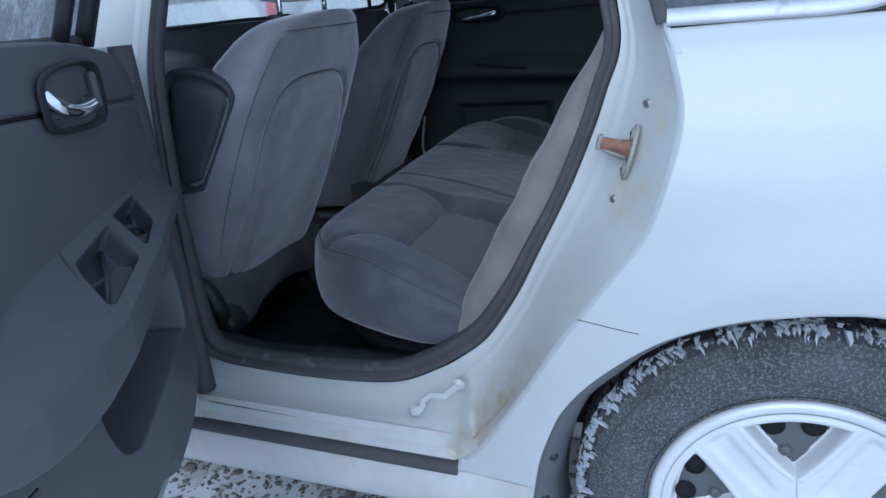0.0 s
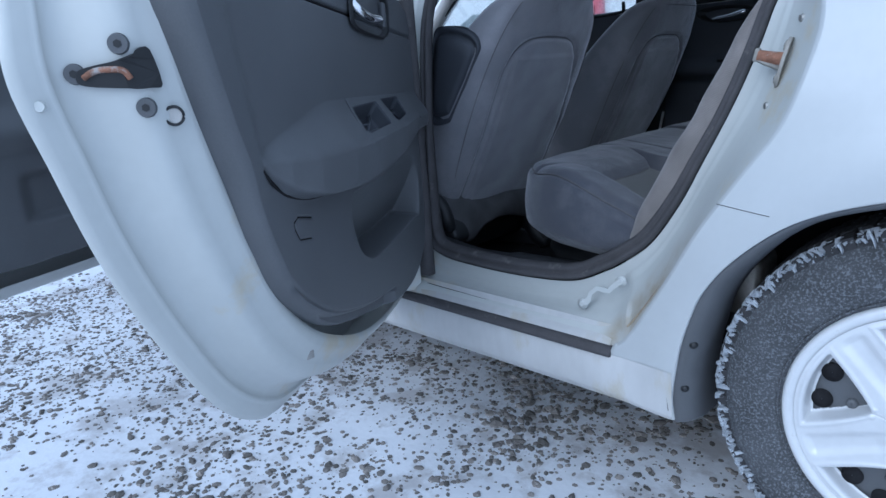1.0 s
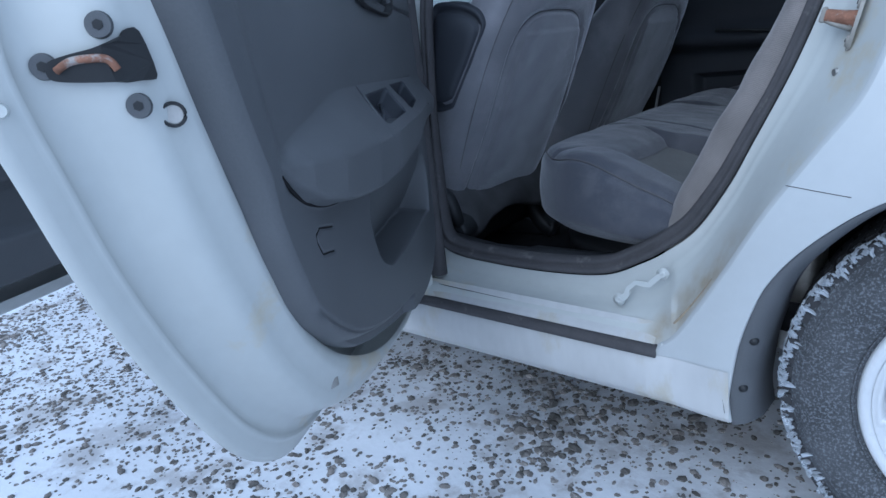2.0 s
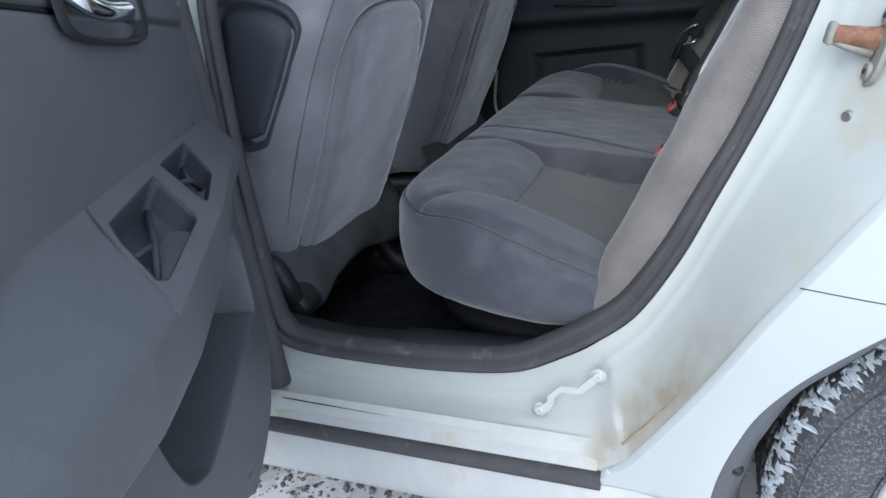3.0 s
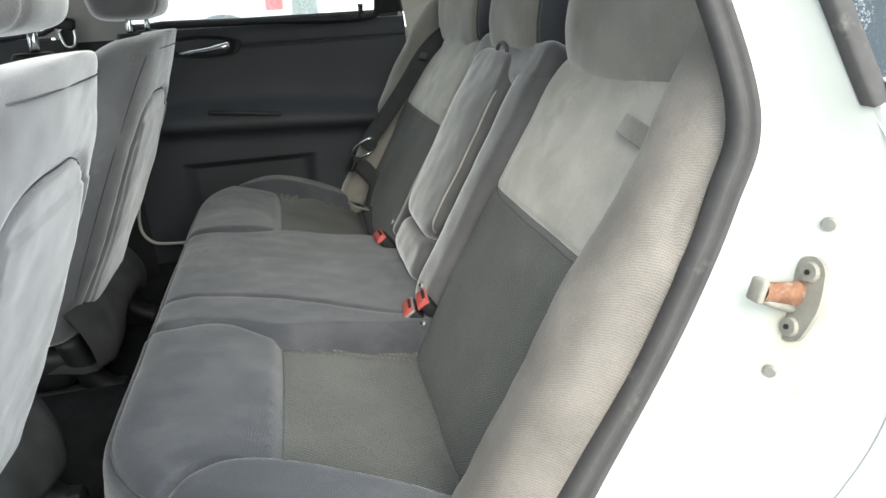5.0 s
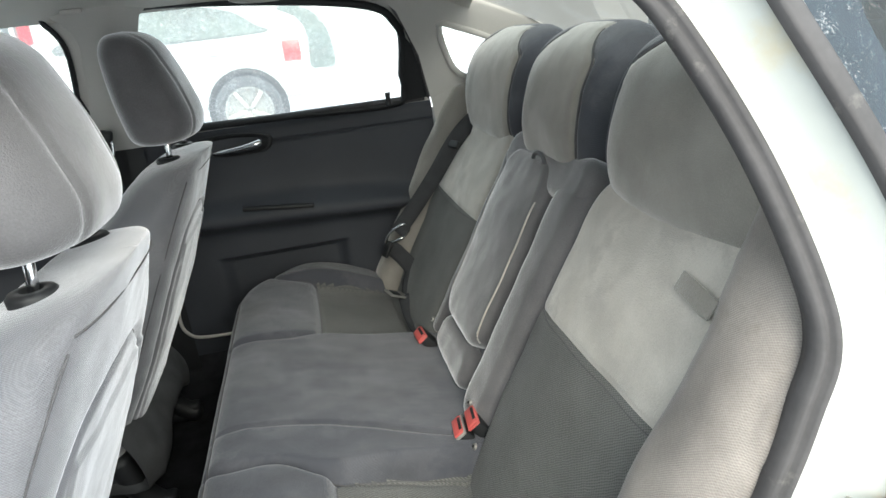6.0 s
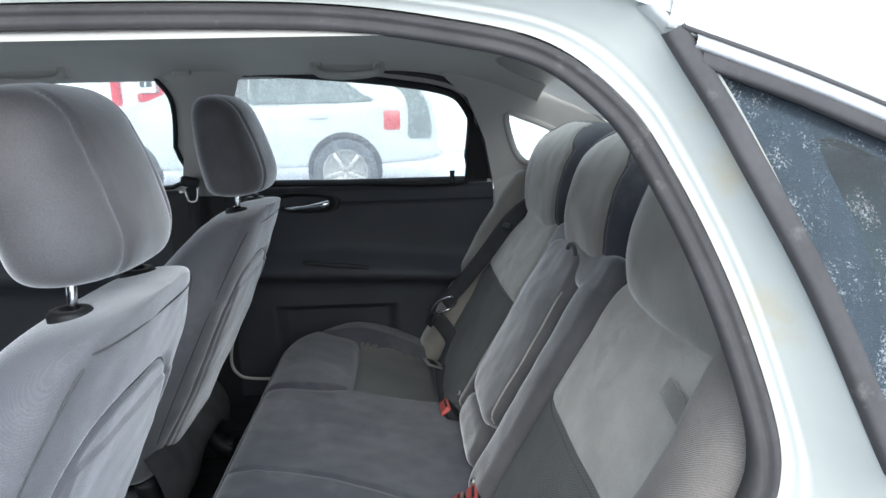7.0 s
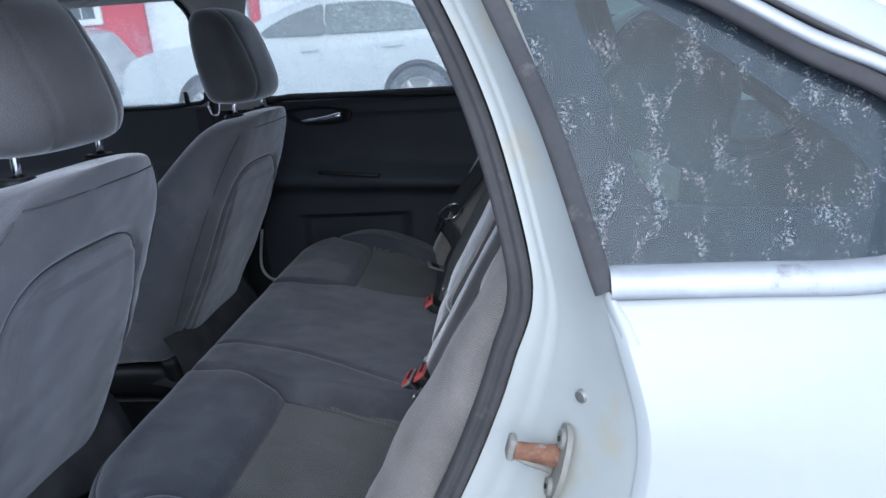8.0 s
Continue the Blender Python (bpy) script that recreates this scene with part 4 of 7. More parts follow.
# ---- rear left wheel ----
def rear_wheel():
    c = (0.0, 0.0, 0.33)
    wheel = under(new("wheel"), car)
    tagged(wheel, "snow-packed tyre on a silver wheel cover")
    R = 0.336
    prof = [(0.205, 0.05), (0.212, 0.032), (0.232, 0.024), (0.262, 0.016), (0.285, 0.018), (0.30, 0.026), (0.312, 0.036), (0.322, 0.047), (0.327, 0.06), (0.329, 0.13), (0.327, 0.20), (0.312, 0.225), (0.285, 0.243), (0.24, 0.24), (0.205, 0.215)]
    v, f = disc_stack(prof, 120, c)
    part("tyre", v, f, [TYRE, TREAD], wheel, "tyre sidewall hazed with road salt", choose=lambda p: int(math.hypot(p.x - c[0], p.z - c[2]) > 0.318))
    # raised lettering band and bead rings
    for r in (0.222, 0.297):
        v, f = tube([(c[0] + r * math.cos(q), 0.018 + (0.008 if r < 0.25 else 0.007), c[2] + r * math.sin(q)) for q in np.linspace(0, 2 * math.pi, 96, endpoint=False)], 0.0022, 6, True)
        part("sidewall_ring", v, f, TYRE, wheel)
    rnd = random.Random(3)
    verts, faces = [], []

    def block(q0, q1, y0, y1, r0, r1, skew=0.0):
        o = len(verts)
        for q, r, y in ((q0, r0, y0), (q1, r0, y0), (q1 + skew, r0, y1), (q0 + skew, r0, y1), (q0, r1 - 0.003, y0 + 0.002), (q1, r1 - 0.003, y0 + 0.002), (q1 + skew, r1, y1), (q0 + skew, r1, y1)):
            verts.append((c[0] + r * math.cos(q), y, c[2] + r * math.sin(q)))
        for a in ((4, 5, 6, 7), (0, 1, 5, 4), (1, 2, 6, 5), (2, 3, 7, 6), (3, 0, 4, 7)):
            faces.append(tuple(i + o for i in a))
    n = 76
    for k in range(n):
        q = 2 * math.pi * k / n
        w = 2 * math.pi / n
        block(q, q + w * 0.72, 0.036, 0.075, 0.308, 0.334, 0.012)
        block(q + w * 0.3, q + w * 1.05, 0.082, 0.122, 0.32, 0.338, -0.02)
        block(q, q + w * 0.75, 0.129, 0.168, 0.32, 0.338, 0.02)
        block(q + w * 0.3, q + w * 1.0, 0.175, 0.215, 0.312, 0.335, -0.01)
    me = bpy.data.meshes.new("tread")
    me.from_pydata(verts, [], faces)
    me.materials.append(TREAD)
    o = under(new("tread", me), wheel)
    tagged(o, "worn tread blocks packed with snow")
    # ice shards round the shoulder
    verts, faces = [], []
    for k in range(1700):
        q = rnd.uniform(0, 2 * math.pi)
        if noise.noise(Vector((math.cos(q) * 6, math.sin(q) * 6, 1))) < -0.25 and rnd.random() < 0.8:
            continue
        o = len(verts)
        w = rnd.uniform(0.003, 0.011) / 0.33
        h = rnd.uniform(0.003, 0.011) + (rnd.uniform(0.006, 0.02) if rnd.random() < 0.12 else 0)
        y = rnd.uniform(0.036, 0.062)
        rt = rnd.uniform(0.326, 0.336)
        sk = rnd.uniform(-0.02, 0.02)
        d = 0.006
        for qq, r, yy in ((q - w / 2, rt, y), (q + w / 2, rt, y), (q + w * 0.3 + sk, rt - h * 0.6, y - 0.008), (q + sk, rt - h, y - 0.012), (q - w * 0.3 + sk, rt - h * 0.5, y - 0.008),
                          (q - w / 2, rt - d, y + 0.022), (q + w / 2, rt - d, y + 0.022), (q + w * 0.3 + sk, rt - h * 0.6 - d, y), (q + sk, rt - h, y - 0.004), (q - w * 0.3 + sk, rt - h * 0.5 - d, y)):
            verts.append((c[0] + r * math.cos(qq), yy, c[2] + r * math.sin(qq)))
        faces.append(tuple(o + i for i in (0, 1, 2, 3, 4)))
        for i in range(5):
            j = (i + 1) % 5
            faces.append((o + i, o + 5 + i, o + 5 + j, o + j))
    me = bpy.data.meshes.new("ice_crust")
    me.from_pydata(verts, [], faces)
    me.materials.append(ICE)
    o = under(new("ice_crust", me), wheel)
    tagged(o, "ragged crust of ice and snow on the tyre shoulder", kind="stuff")
    # steel wheel behind the cover
    v, f = disc_stack([(0.205, 0.05), (0.197, 0.062), (0.17, 0.058), (0.12, 0.052), (0.07, 0.05), (0.001, 0.05)], 64, c)
    part("steel_wheel", v, f, PLASTIC, wheel, "dark grey steel wheel behind the cover")
    # cover: rim ring, then the steel wheel's holes, their dark painted as black discs, and nuts seen through its
    # windows
    v, f = disc_stack([(0.217, 0.046), (0.2165, 0.03), (0.213, 0.0225), (0.206, 0.021), (0.199, 0.024), (0.192, 0.031), (0.189, 0.05)], 120, c)
    part("cover_rim", v, f, COVER, wheel, "silver rim of the wheel cover with a worn edge")
    for k in range(5):
        qw = 1.66 + 2 * math.pi * k / 5
        for s in (1, -1):
            hx, hz = c[0] + 0.157 * math.cos(qw) - s * 0.027 * math.sin(qw), c[2] + 0.157 * math.sin(qw) + s * 0.027 * math.cos(qw)
            v, f = disc_stack([(0.017, 0.056), (0.0165, 0.0515), (0.001, 0.0515)], 20, (hx, 0, hz))
            part("vent_hole_disc", v, f, CARPET, wheel)
        hx, hz = c[0] + 0.115 * math.cos(qw + 0.1), c[2] + 0.115 * math.sin(qw + 0.1)
        v, f = disc_stack([(0.010, 0.058), (0.010, 0.048), (0.006, 0.045), (0.001, 0.045)], 6, (hx, 0, hz))
        part("wheel_nut", v, f, PLASTIC, wheel)
    # face of the cover: five windows with sloping walls, broad spokes with a shallow groove, dished centre
    rs, qs = np.linspace(0.002, 0.196, 90), np.linspace(0, 2 * math.pi, 520, endpoint=False)
    rows, deep = [], []
    for r in rs:
        row, dd = [], []
        for q in qs:
            u = (q - 1.66 + math.pi / 5) % (2 * math.pi / 5) - math.pi / 5
            t = abs(r * math.sin(u))
            w = 0.064 * max(0.0, (r - 0.086) / 0.088) ** 0.8
            d = min(0.1815 - r, (w - t) * 0.88)
            d = d if d < 0.012 else 0.012
            g = abs(r * math.sin((u % (2 * math.pi / 5)) - math.pi / 5))
            y = 0.0255 + 0.004 * (1 - min(1, r / 0.19)) * -1
            y += 0.006 * math.exp(-((g / (0.012 + 0.03 * r)) ** 4)) * min(1, max(0, (r - 0.05) / 0.03)) * min(1, max(0, (0.188 - r) / 0.012))
            y -= 0.0018 * math.exp(-(((d + 0.006) / 0.003) ** 2)) * (r > 0.08)
            y += 0.003 * math.exp(-(((r - 0.040) / 0.003) ** 2))
            y += 0.028 * min(1, max(0, (d + 0.001) / 0.007)) ** 0.8
            row.append((c[0] + r * math.cos(q), y, c[2] + r * math.sin(q)))
            dd.append(d)
        rows.append(row)
        deep.append(dd)
    v, f = sheet(rows, False, True)
    flat_d = [x for dd in deep for x in dd]
    f = [a for a in f if min(flat_d[k] for k in a) < 0.0075]
    part("cover_face", v, f, COVER, wheel, "silver five-spoke face of the wheel cover")


rear_wheel()


# ---- hardware on the jamb ----
def jamb_hardware():
    m0 = Matrix.Translation((-0.252, 0.058, 0.903)) @ Matrix.Rotation(radians(14), 4, "Y") @ Matrix.Rotation(radians(-84), 4, "Z")
    striker = under(new("door_striker"), car)
    tagged(striker, "rusty steel door striker bolted to the jamb")
    plate = curve_points([(0.0, 0.040), (0.012, 0.034), (0.017, 0.02), (0.02, 0.0), (0.017, -0.02), (0.012, -0.034), (0.0, -0.040), (-0.012, -0.034), (-0.014, -0.02), (-0.014, 0.0), (-0.014, 0.02), (-0.012, 0.034)], 3, True)
    filled([tuple(p) for p in plate], [], lambda a, b: tuple(m0 @ Vector((a, -0.002, b))), LATCH, "plate", striker, "", 0.005)
    for dz in (0.026, -0.026):
        bm = bmesh.new()
        bmesh.ops.create_cone(bm, cap_ends=True, segments=18, radius1=0.010, radius2=0.008, depth=0.005, matrix=m0 @ pose(0.001, -0.0055, dz, 90))
        bm_part("bolt", bm, LATCH, striker, smooth=False)
        bm = bmesh.new()
        bmesh.ops.create_cone(bm, cap_ends=True, segments=6, radius1=0.0026, radius2=0.0026, depth=0.002, matrix=m0 @ pose(0.001, -0.0085, dz, 90))
        bm_part("socket", bm, PLASTIC_DK, striker, smooth=False)
    rows = []
    for q, w, h in ((0.0, 0.018, 0.026), (-0.012, 0.015, 0.022), (-0.03, 0.012, 0.019), (-0.044, 0.011, 0.018)):
        rows.append([tuple(m0 @ Vector((-0.004 + w / 2 * math.cos(u), q, 0.004 + h / 2 * math.sin(u)))) for u in np.linspace(0, 2 * math.pi, 14, endpoint=False)])
    v, f = sheet(rows, False, True)
    part("latch_post", v, f, RUST, striker, "rust-covered latch post")
    v, f = tube([m0 @ Vector(p) for p in ((-0.002, -0.006, -0.010), (-0.004, -0.03, -0.006), (-0.005, -0.043, -0.002))], 0.004, 8)
    part("latch_pin", v, f, LATCH, striker)
    bm = rounded_box((0.016, 0.008, 0.022), 0.003, 2, m0 @ pose(-0.008, -0.046, 0.004))
    bm_part("wedge_cap", bm, LATCH, striker)
    nrm = Vector((-0.75, -0.66, 0.0)).to_track_quat("Z", "Y").to_matrix().to_4x4()
    for x, y, z, r in ((-0.234, 0.062, 0.969, 0.0065), (-0.277, 0.0555, 0.836, 0.0065)):
        bm = bmesh.new()
        bmesh.ops.create_cone(bm, cap_ends=True, segments=20, radius1=r, radius2=r * 0.8, depth=0.004, matrix=Matrix.Translation((x, y, z)) @ nrm)
        bm_part("jamb_hole_plug", bm, STEEL, car, "dull plug in the jamb", smooth=False)
    brk = under(new("sill_bracket"), car)
    tagged(brk, "small white bracket bolted to the sill corner")
    a, b = Vector((-0.632, 0.060, 0.420)), Vector((-0.545, 0.067, 0.482))
    for p in (a, b):
        v, f = disc_stack([(0.008, 0.006), (0.008, 0.0025), (0.006, 0.001), (0.003, 0.0005), (0.001, 0.0015)], 20, p)
        part("bolt", v, f, JAMB, brk)
        v, f = disc_stack([(0.0125, 0.007), (0.0125, 0.0045), (0.0001, 0.0045)], 20, p)
        part("washer", v, f, JAMB, brk)
    d = (b - a).normalized()
    up = Vector((-d.z, 0, d.x))
    L = (b - a).length
    pts = [(0.0, -0.010), (0.016, -0.012), (0.026, -0.004), (0.034, 0.010), (0.05, 0.014), (0.06, -0.002), (0.072, -0.016), (0.084, -0.012), (L, -0.008), (L, 0.010), (0.085, 0.006), (0.074, 0.002), (0.066, 0.014), (0.055, 0.028), (0.03, 0.024), (0.02, 0.010), (0.0, 0.010)]
    filled(pts, [], lambda s, t: tuple(a + d * s + up * (t * 0.6) + Vector((0, 0.003, 0))), JAMB, "clip_plate", brk, "", 0.003)


jamb_hardware()


# ---- open doors on the near side ----
def turned(hinge, degrees):
    a = radians(degrees)
    d = Vector((math.cos(a), -math.sin(a), 0))
    n = Vector((math.sin(a), math.cos(a), 0))
    return lambda s, nn, z: tuple(Vector(hinge) + d * s + n * nn + Vector((0, 0, z)))


def rear_door():
    W = turned((-1.13, 0.03, 0), 61)
    door = under(new("rear_door"), car)
    tagged(door, "open white rear door with charcoal plastic trim")
    # outer skin edge (s, z) and inner face edge, from the front foot round the latch end and up
    outer = curve_points([(0.0, 0.36), (0.3, 0.352), (0.56, 0.352), (0.66, 0.366), (0.76, 0.44), (0.86, 0.585), (0.935, 0.73), (0.98, 0.86), (1.007, 0.95), (1.0, 1.02), (0.985, 1.08), (0.965, 1.10)], 6)
    inner = curve_points([(0.0, 0.43), (0.22, 0.405), (0.42, 0.425), (0.60, 0.50), (0.71, 0.595), (0.775, 0.70), (0.82, 0.80), (0.845, 0.87), (0.87, 0.95), (0.885, 1.02), (0.892, 1.08), (0.89, 1.10)], 6)
    FACE = ((0.0, -0.098), (0.0, -0.092), (0.05, -0.084), (0.17, -0.080), (0.20, -0.0765), (0.23, -0.0735), (0.26, -0.0765), (0.33, -0.074), (0.40, -0.066), (0.45, -0.048), (0.49, -0.03), (0.53, -0.014), (0.59, -0.004), (0.68, 0.001), (0.8, 0.007), (0.86, 0.015), (0.93, 0.018), (1.0, 0.017), (1.05, 0.012))
    rows = []
    for f, n in FACE:
        rows.append([W(so + (si - so) * f, n, zo + (zi - zo) * f) for (so, zo), (si, zi) in zip(outer, inner)])
    v, f = sheet(rows)
    part("door_edge", v, f, JAMB, door, "white pressed inner edge of the door")
    # outer skin
    rows = []
    for f in np.linspace(0, 1, 10):
        rows.append([W(so * (1 - f) + 0.0 * f, -0.098 - 0.02 * math.sin(math.pi * min(1, (z - 0.35) / 0.9)) * (1 if f > 0 else 0), z) for so, z in outer])
    v, f = sheet(rows)
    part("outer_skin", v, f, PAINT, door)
    rows = [[W(0.0 + 0.02 * math.sin(k), n, z) for z in np.linspace(0.38, 1.1, 8)] for k, n in enumerate((-0.098, -0.05, 0.0, 0.03))]
    v, f = sheet(rows)
    part("hinge_edge", v, f, JAMB, door)
    # trim panel: heights over the inner face
    edge = curve_points([(0.015, 0.56), (0.06, 0.49), (0.16, 0.452), (0.30, 0.452), (0.44, 0.475), (0.60, 0.52), (0.73, 0.612), (0.79, 0.71), (0.825, 0.80), (0.86, 0.885), (0.885, 0.96), (0.905, 1.03), (0.91, 1.095), (0.88, 1.118), (0.6, 1.122), (0.3, 1.118), (0.14, 1.104), (0.06, 1.085), (0.022, 1.055), (0.01, 0.95), (0.008, 0.75)], 28, True)
    mid = np.array((0.45, 0.80))

    def path(s, pts):
        c = curve_points(pts, 8)
        return np.interp(s, c[:, 0], c[:, 1])

    def in_loop(s, z, loop):
        """Depth inside a closed loop, negative outside."""
        loop = np.array(loop)
        hit = np.zeros(len(s), bool)
        for (x0, z0), (x1, z1) in zip(loop, np.roll(loop, -1, 0)):
            cross = (z0 > z) != (z1 > z)
            hit ^= cross & (s < (x1 - x0) * (z - z0) / ((z1 - z0) or 1e-9) + x0)
        gap = line_gap(np.stack([s, z], 1), np.vstack([loop, loop[:1]]))
        return np.where(hit, gap, -gap)
    CREASE = ((0.0, 0.806), (0.094, 0.801), (0.231, 0.781), (0.409, 0.762), (0.567, 0.756), (0.667, 0.760), (0.738, 0.777), (0.775, 0.799), (0.80, 0.822))
    RIM = ((0.0, 0.838), (0.182, 0.833), (0.41, 0.828), (0.594, 0.822), (0.71, 0.82), (0.80, 0.828))
    TOP = ((0.0, 0.888), (0.3, 0.893), (0.5, 0.897), (0.57, 0.897), (0.62, 0.891), (0.68, 0.876), (0.745, 0.862), (0.815, 0.838))
    POCKET = curve_points([(0.10, 0.748), (0.262, 0.744), (0.44, 0.737), (0.485, 0.728), (0.503, 0.70), (0.498, 0.665), (0.475, 0.62), (0.44, 0.596), (0.40, 0.585), (0.30, 0.586), (0.2, 0.591), (0.10, 0.60), (0.06, 0.605), (0.05, 0.70)], 5, True)
    GROOVE = curve_points([(0.912, 1.09), (0.906, 1.046), (0.896, 0.989), (0.872, 0.918), (0.841, 0.834), (0.805, 0.718), (0.74, 0.635), (0.62, 0.555), (0.45, 0.505), (0.3, 0.485)], 5)
    RIDGE = curve_points([(0.842, 1.071), (0.832, 1.004), (0.814, 0.917), (0.793, 0.83)], 5)
    COVER_SQ = [(0.668, 0.728), (0.712, 0.738), (0.727, 0.732), (0.726, 0.722), (0.714, 0.704), (0.676, 0.697)]

    def relief(s, z):
        s, z = np.asarray(s, float), np.asarray(z, float)
        sz = np.stack([s, z], 1)
        low, rim, top = path(s, CREASE), path(s, RIM), path(s, TOP)
        reach = np.interp(s, (0.0, 0.13, 0.3, 0.5, 0.6, 0.70, 0.76, 0.805), (0.030, 0.036, 0.056, 0.066, 0.062, 0.045, 0.026, 0.0))
        up = np.clip((top - z) / np.maximum(top - rim, 0.004), 0, 1)
        ease = 0.3 + 0.7 * np.clip((s - 0.5) / 0.12, 0, 1)
        up = up * up * (3 - 2 * up) * ease + up * (1 - ease)
        down = np.clip((z - low) / np.maximum(rim - low, 0.004), 0, 1)
        body = np.where(z > rim, up, 0.80 + 0.2 * np.sqrt(np.clip(down, 0, 1)))
        edge_k = 1 / (1 + np.exp(-np.clip((z - low) / 0.0012, -60, 60)))
        h = 0.058 + reach * body * edge_k * (s < 0.806)
        # bed of the switch console
        q = np.clip((top - z) / np.maximum(top - rim, 0.004), 0, 1)
        h = h - 0.045 * np.clip((0.475 + 0.07 * q - s) / 0.01, 0, 1) * np.clip((q - 0.02) / 0.06, 0, 1) * np.clip((0.97 - q) / 0.06, 0, 1) * (s > 0.1)
        # crease under the pad
        h = h - 0.007 * np.exp(-((line_gap(sz, np.array(CREASE)) / 0.0022) ** 2))
        # pocket: its face falls back towards the bottom
        k = step(0.0, 0.011, in_loop(s, z, POCKET))
        h = h - k * (0.003 + 0.075 * np.clip((0.745 - z) / 0.15, 0, 1) ** 1.25)
        # belt crease, edge groove, border, small cover
        h = h - 0.007 * np.exp(-(((z - 1.012 - 0.07 * s) / 0.0032) ** 2)) * (s < 0.845)
        h = h - 0.005 * np.exp(-((line_gap(sz, GROOVE) / 0.003) ** 2))
        ridge_s = np.interp(z, RIDGE[::-1, 1], RIDGE[::-1, 0])
        h = h + 0.007 * (1 / (1 + np.exp(-np.clip((s - ridge_s) / 0.006, -60, 60)))) * np.clip((z - 0.78) / 0.05, 0, 1)
        out = np.interp(z, GROOVE[::-1, 1], GROOVE[::-1, 0])
        h = h - 0.02 * np.clip((s - out) / 0.03, 0, 1) ** 1.5
        h = h - 0.0035 * np.exp(-((line_gap(sz, np.array(COVER_SQ)) / 0.0016) ** 2))
        return h
    rows, marks = [], []
    for f in np.concatenate([[1.0, 1.0], np.linspace(0.985, 0.0, 300)]):
        p = mid + (edge - mid) * f
        hh = relief(p[:, 0], p[:, 1])
        if len(rows) == 0:
            hh = np.full(len(p), 0.008)
        elif len(rows) == 1:
            hh = hh - 0.014
        rows.append([W(s, n, z) for (s, z), n in zip(p, hh)])
    v, f = sheet(rows, False, True)
    part("trim_panel", v, f, PLASTIC, door, "charcoal moulded door trim with armrest and pocket")
    # dark cords laid in to stand for shade in the armrest and belt creases
    cr = curve_points(CREASE[1:], 6)
    v, f = tube([W(s, 0.060, z - 0.002) for s, z in cr], 0.0024, 6)
    part("armrest_crease_shade", v, f, CARPET, door)
    v, f = tube([W(s, 0.0535, 1.012 + 0.07 * s) for s in np.linspace(0.40, 0.845, 20)], 0.0022, 6)
    part("belt_crease_shade", v, f, CARPET, door)
    v, f = tube([W(s, 0.0565, z) for s, z in COVER_SQ], 0.0011, 6)
    part("screw_cover_joint", v, f, CARPET, door)
    # switch console: a flat plate on the armrest with two moulded wells and a rounded front apron
    def on_pad(s, q, up=0.0):
        """A place on the armrest's sloping top: q runs from the panel (0) to the front edge (1)."""
        a = float(np.interp(s, (0.0, 0.13, 0.3, 0.5, 0.6, 0.70, 0.76, 0.805), (0.030, 0.036, 0.056, 0.066, 0.062, 0.045, 0.026, 0.0)))
        hi, lo = float(path(np.array([s]), TOP)[0]), float(path(np.array([s]), RIM)[0])
        return W(s, 0.058 + a * q + up * 0.55, hi + (lo - hi) * q + up * 0.83)

    def dense(loop, per=6):
        loop = [np.array(p) for p in loop]
        return [tuple(a + (b - a) * k / per) for a, b in zip(loop, loop[1:] + loop[:1]) for k in range(per)]
    plate = dense([(0.10, -0.02), (0.28, -0.02), (0.475, 0.0), (0.51, 0.45), (0.545, 0.93), (0.535, 1.0), (0.4, 1.0), (0.25, 1.0), (0.10, 1.0)])
    wells = ([(0.343, 0.17), (0.480, 0.22), (0.497, 0.38), (0.518, 0.75), (0.508, 0.82), (0.376, 0.80), (0.366, 0.74)], [(0.302, 0.12), (0.192, 0.10), (0.188, 0.16), (0.212, 0.66), (0.222, 0.72), (0.312, 0.80), (0.318, 0.74)])
    filled(plate, [dense(q) for q in wells], lambda s, q: on_pad(s, q, 0.0012), PLASTIC, "switch_console", door, "moulded console with window switch wells")
    edge_loop = dense([(0.475, 0.0), (0.51, 0.45), (0.545, 0.93), (0.535, 1.0), (0.4, 1.0), (0.25, 1.0), (0.10, 1.0)])[:-6]
    v, f = sheet([[on_pad(s, q, 0.0012) for s, q in edge_loop], [on_pad(s + 0.003 * (q < 0.98), q + 0.02, 0.0) for s, q in edge_loop], [on_pad(s + 0.004 * (q < 0.98), q + 0.03, -0.006) for s, q in edge_loop]])
    part("console_apron", v, f, PLASTIC, door)
    # wells get a darker plastic, painting in the shade of the recesses
    for loop in wells:
        pts = [np.array(p) for p in dense(loop)]
        c0 = np.mean(pts, 0)
        rows = [[on_pad(*(c0 + (p - c0) * k), dz) for p in pts] for k, dz in ((1.03, 0.0016), (1.0, 0.0012), (0.97, -0.003), (0.91, -0.024), (0.85, -0.029), (0.4, -0.029), (0.0, -0.029))]
        v, f = sheet(rows, False, True)
        part("switch_well", v, f, TRIM_DARK, door)
        t = [c0 + (np.array(loop[k]) - c0) * 0.7 for k in (0, 2, 4)]
        v, f = tube([on_pad(*t[0], -0.022), on_pad(*c0, -0.013), on_pad(*t[2], -0.020)], 0.0035, 8)
        part("switch_rib", v, f, TRIM_DARK, door)
        v, f = tube([on_pad(*c0, -0.014), on_pad(*t[1], -0.022)], 0.0035, 8)
        part("switch_rib", v, f, TRIM_DARK, door)
    # inner handle: bowl, chrome lever
    bowl = curve_points([(0.215, 1.085), (0.32, 1.09), (0.40, 1.078), (0.415, 1.045), (0.40, 1.02), (0.30, 1.008), (0.225, 1.01), (0.205, 1.045)], 5, True)
    c0 = bowl.mean(0)
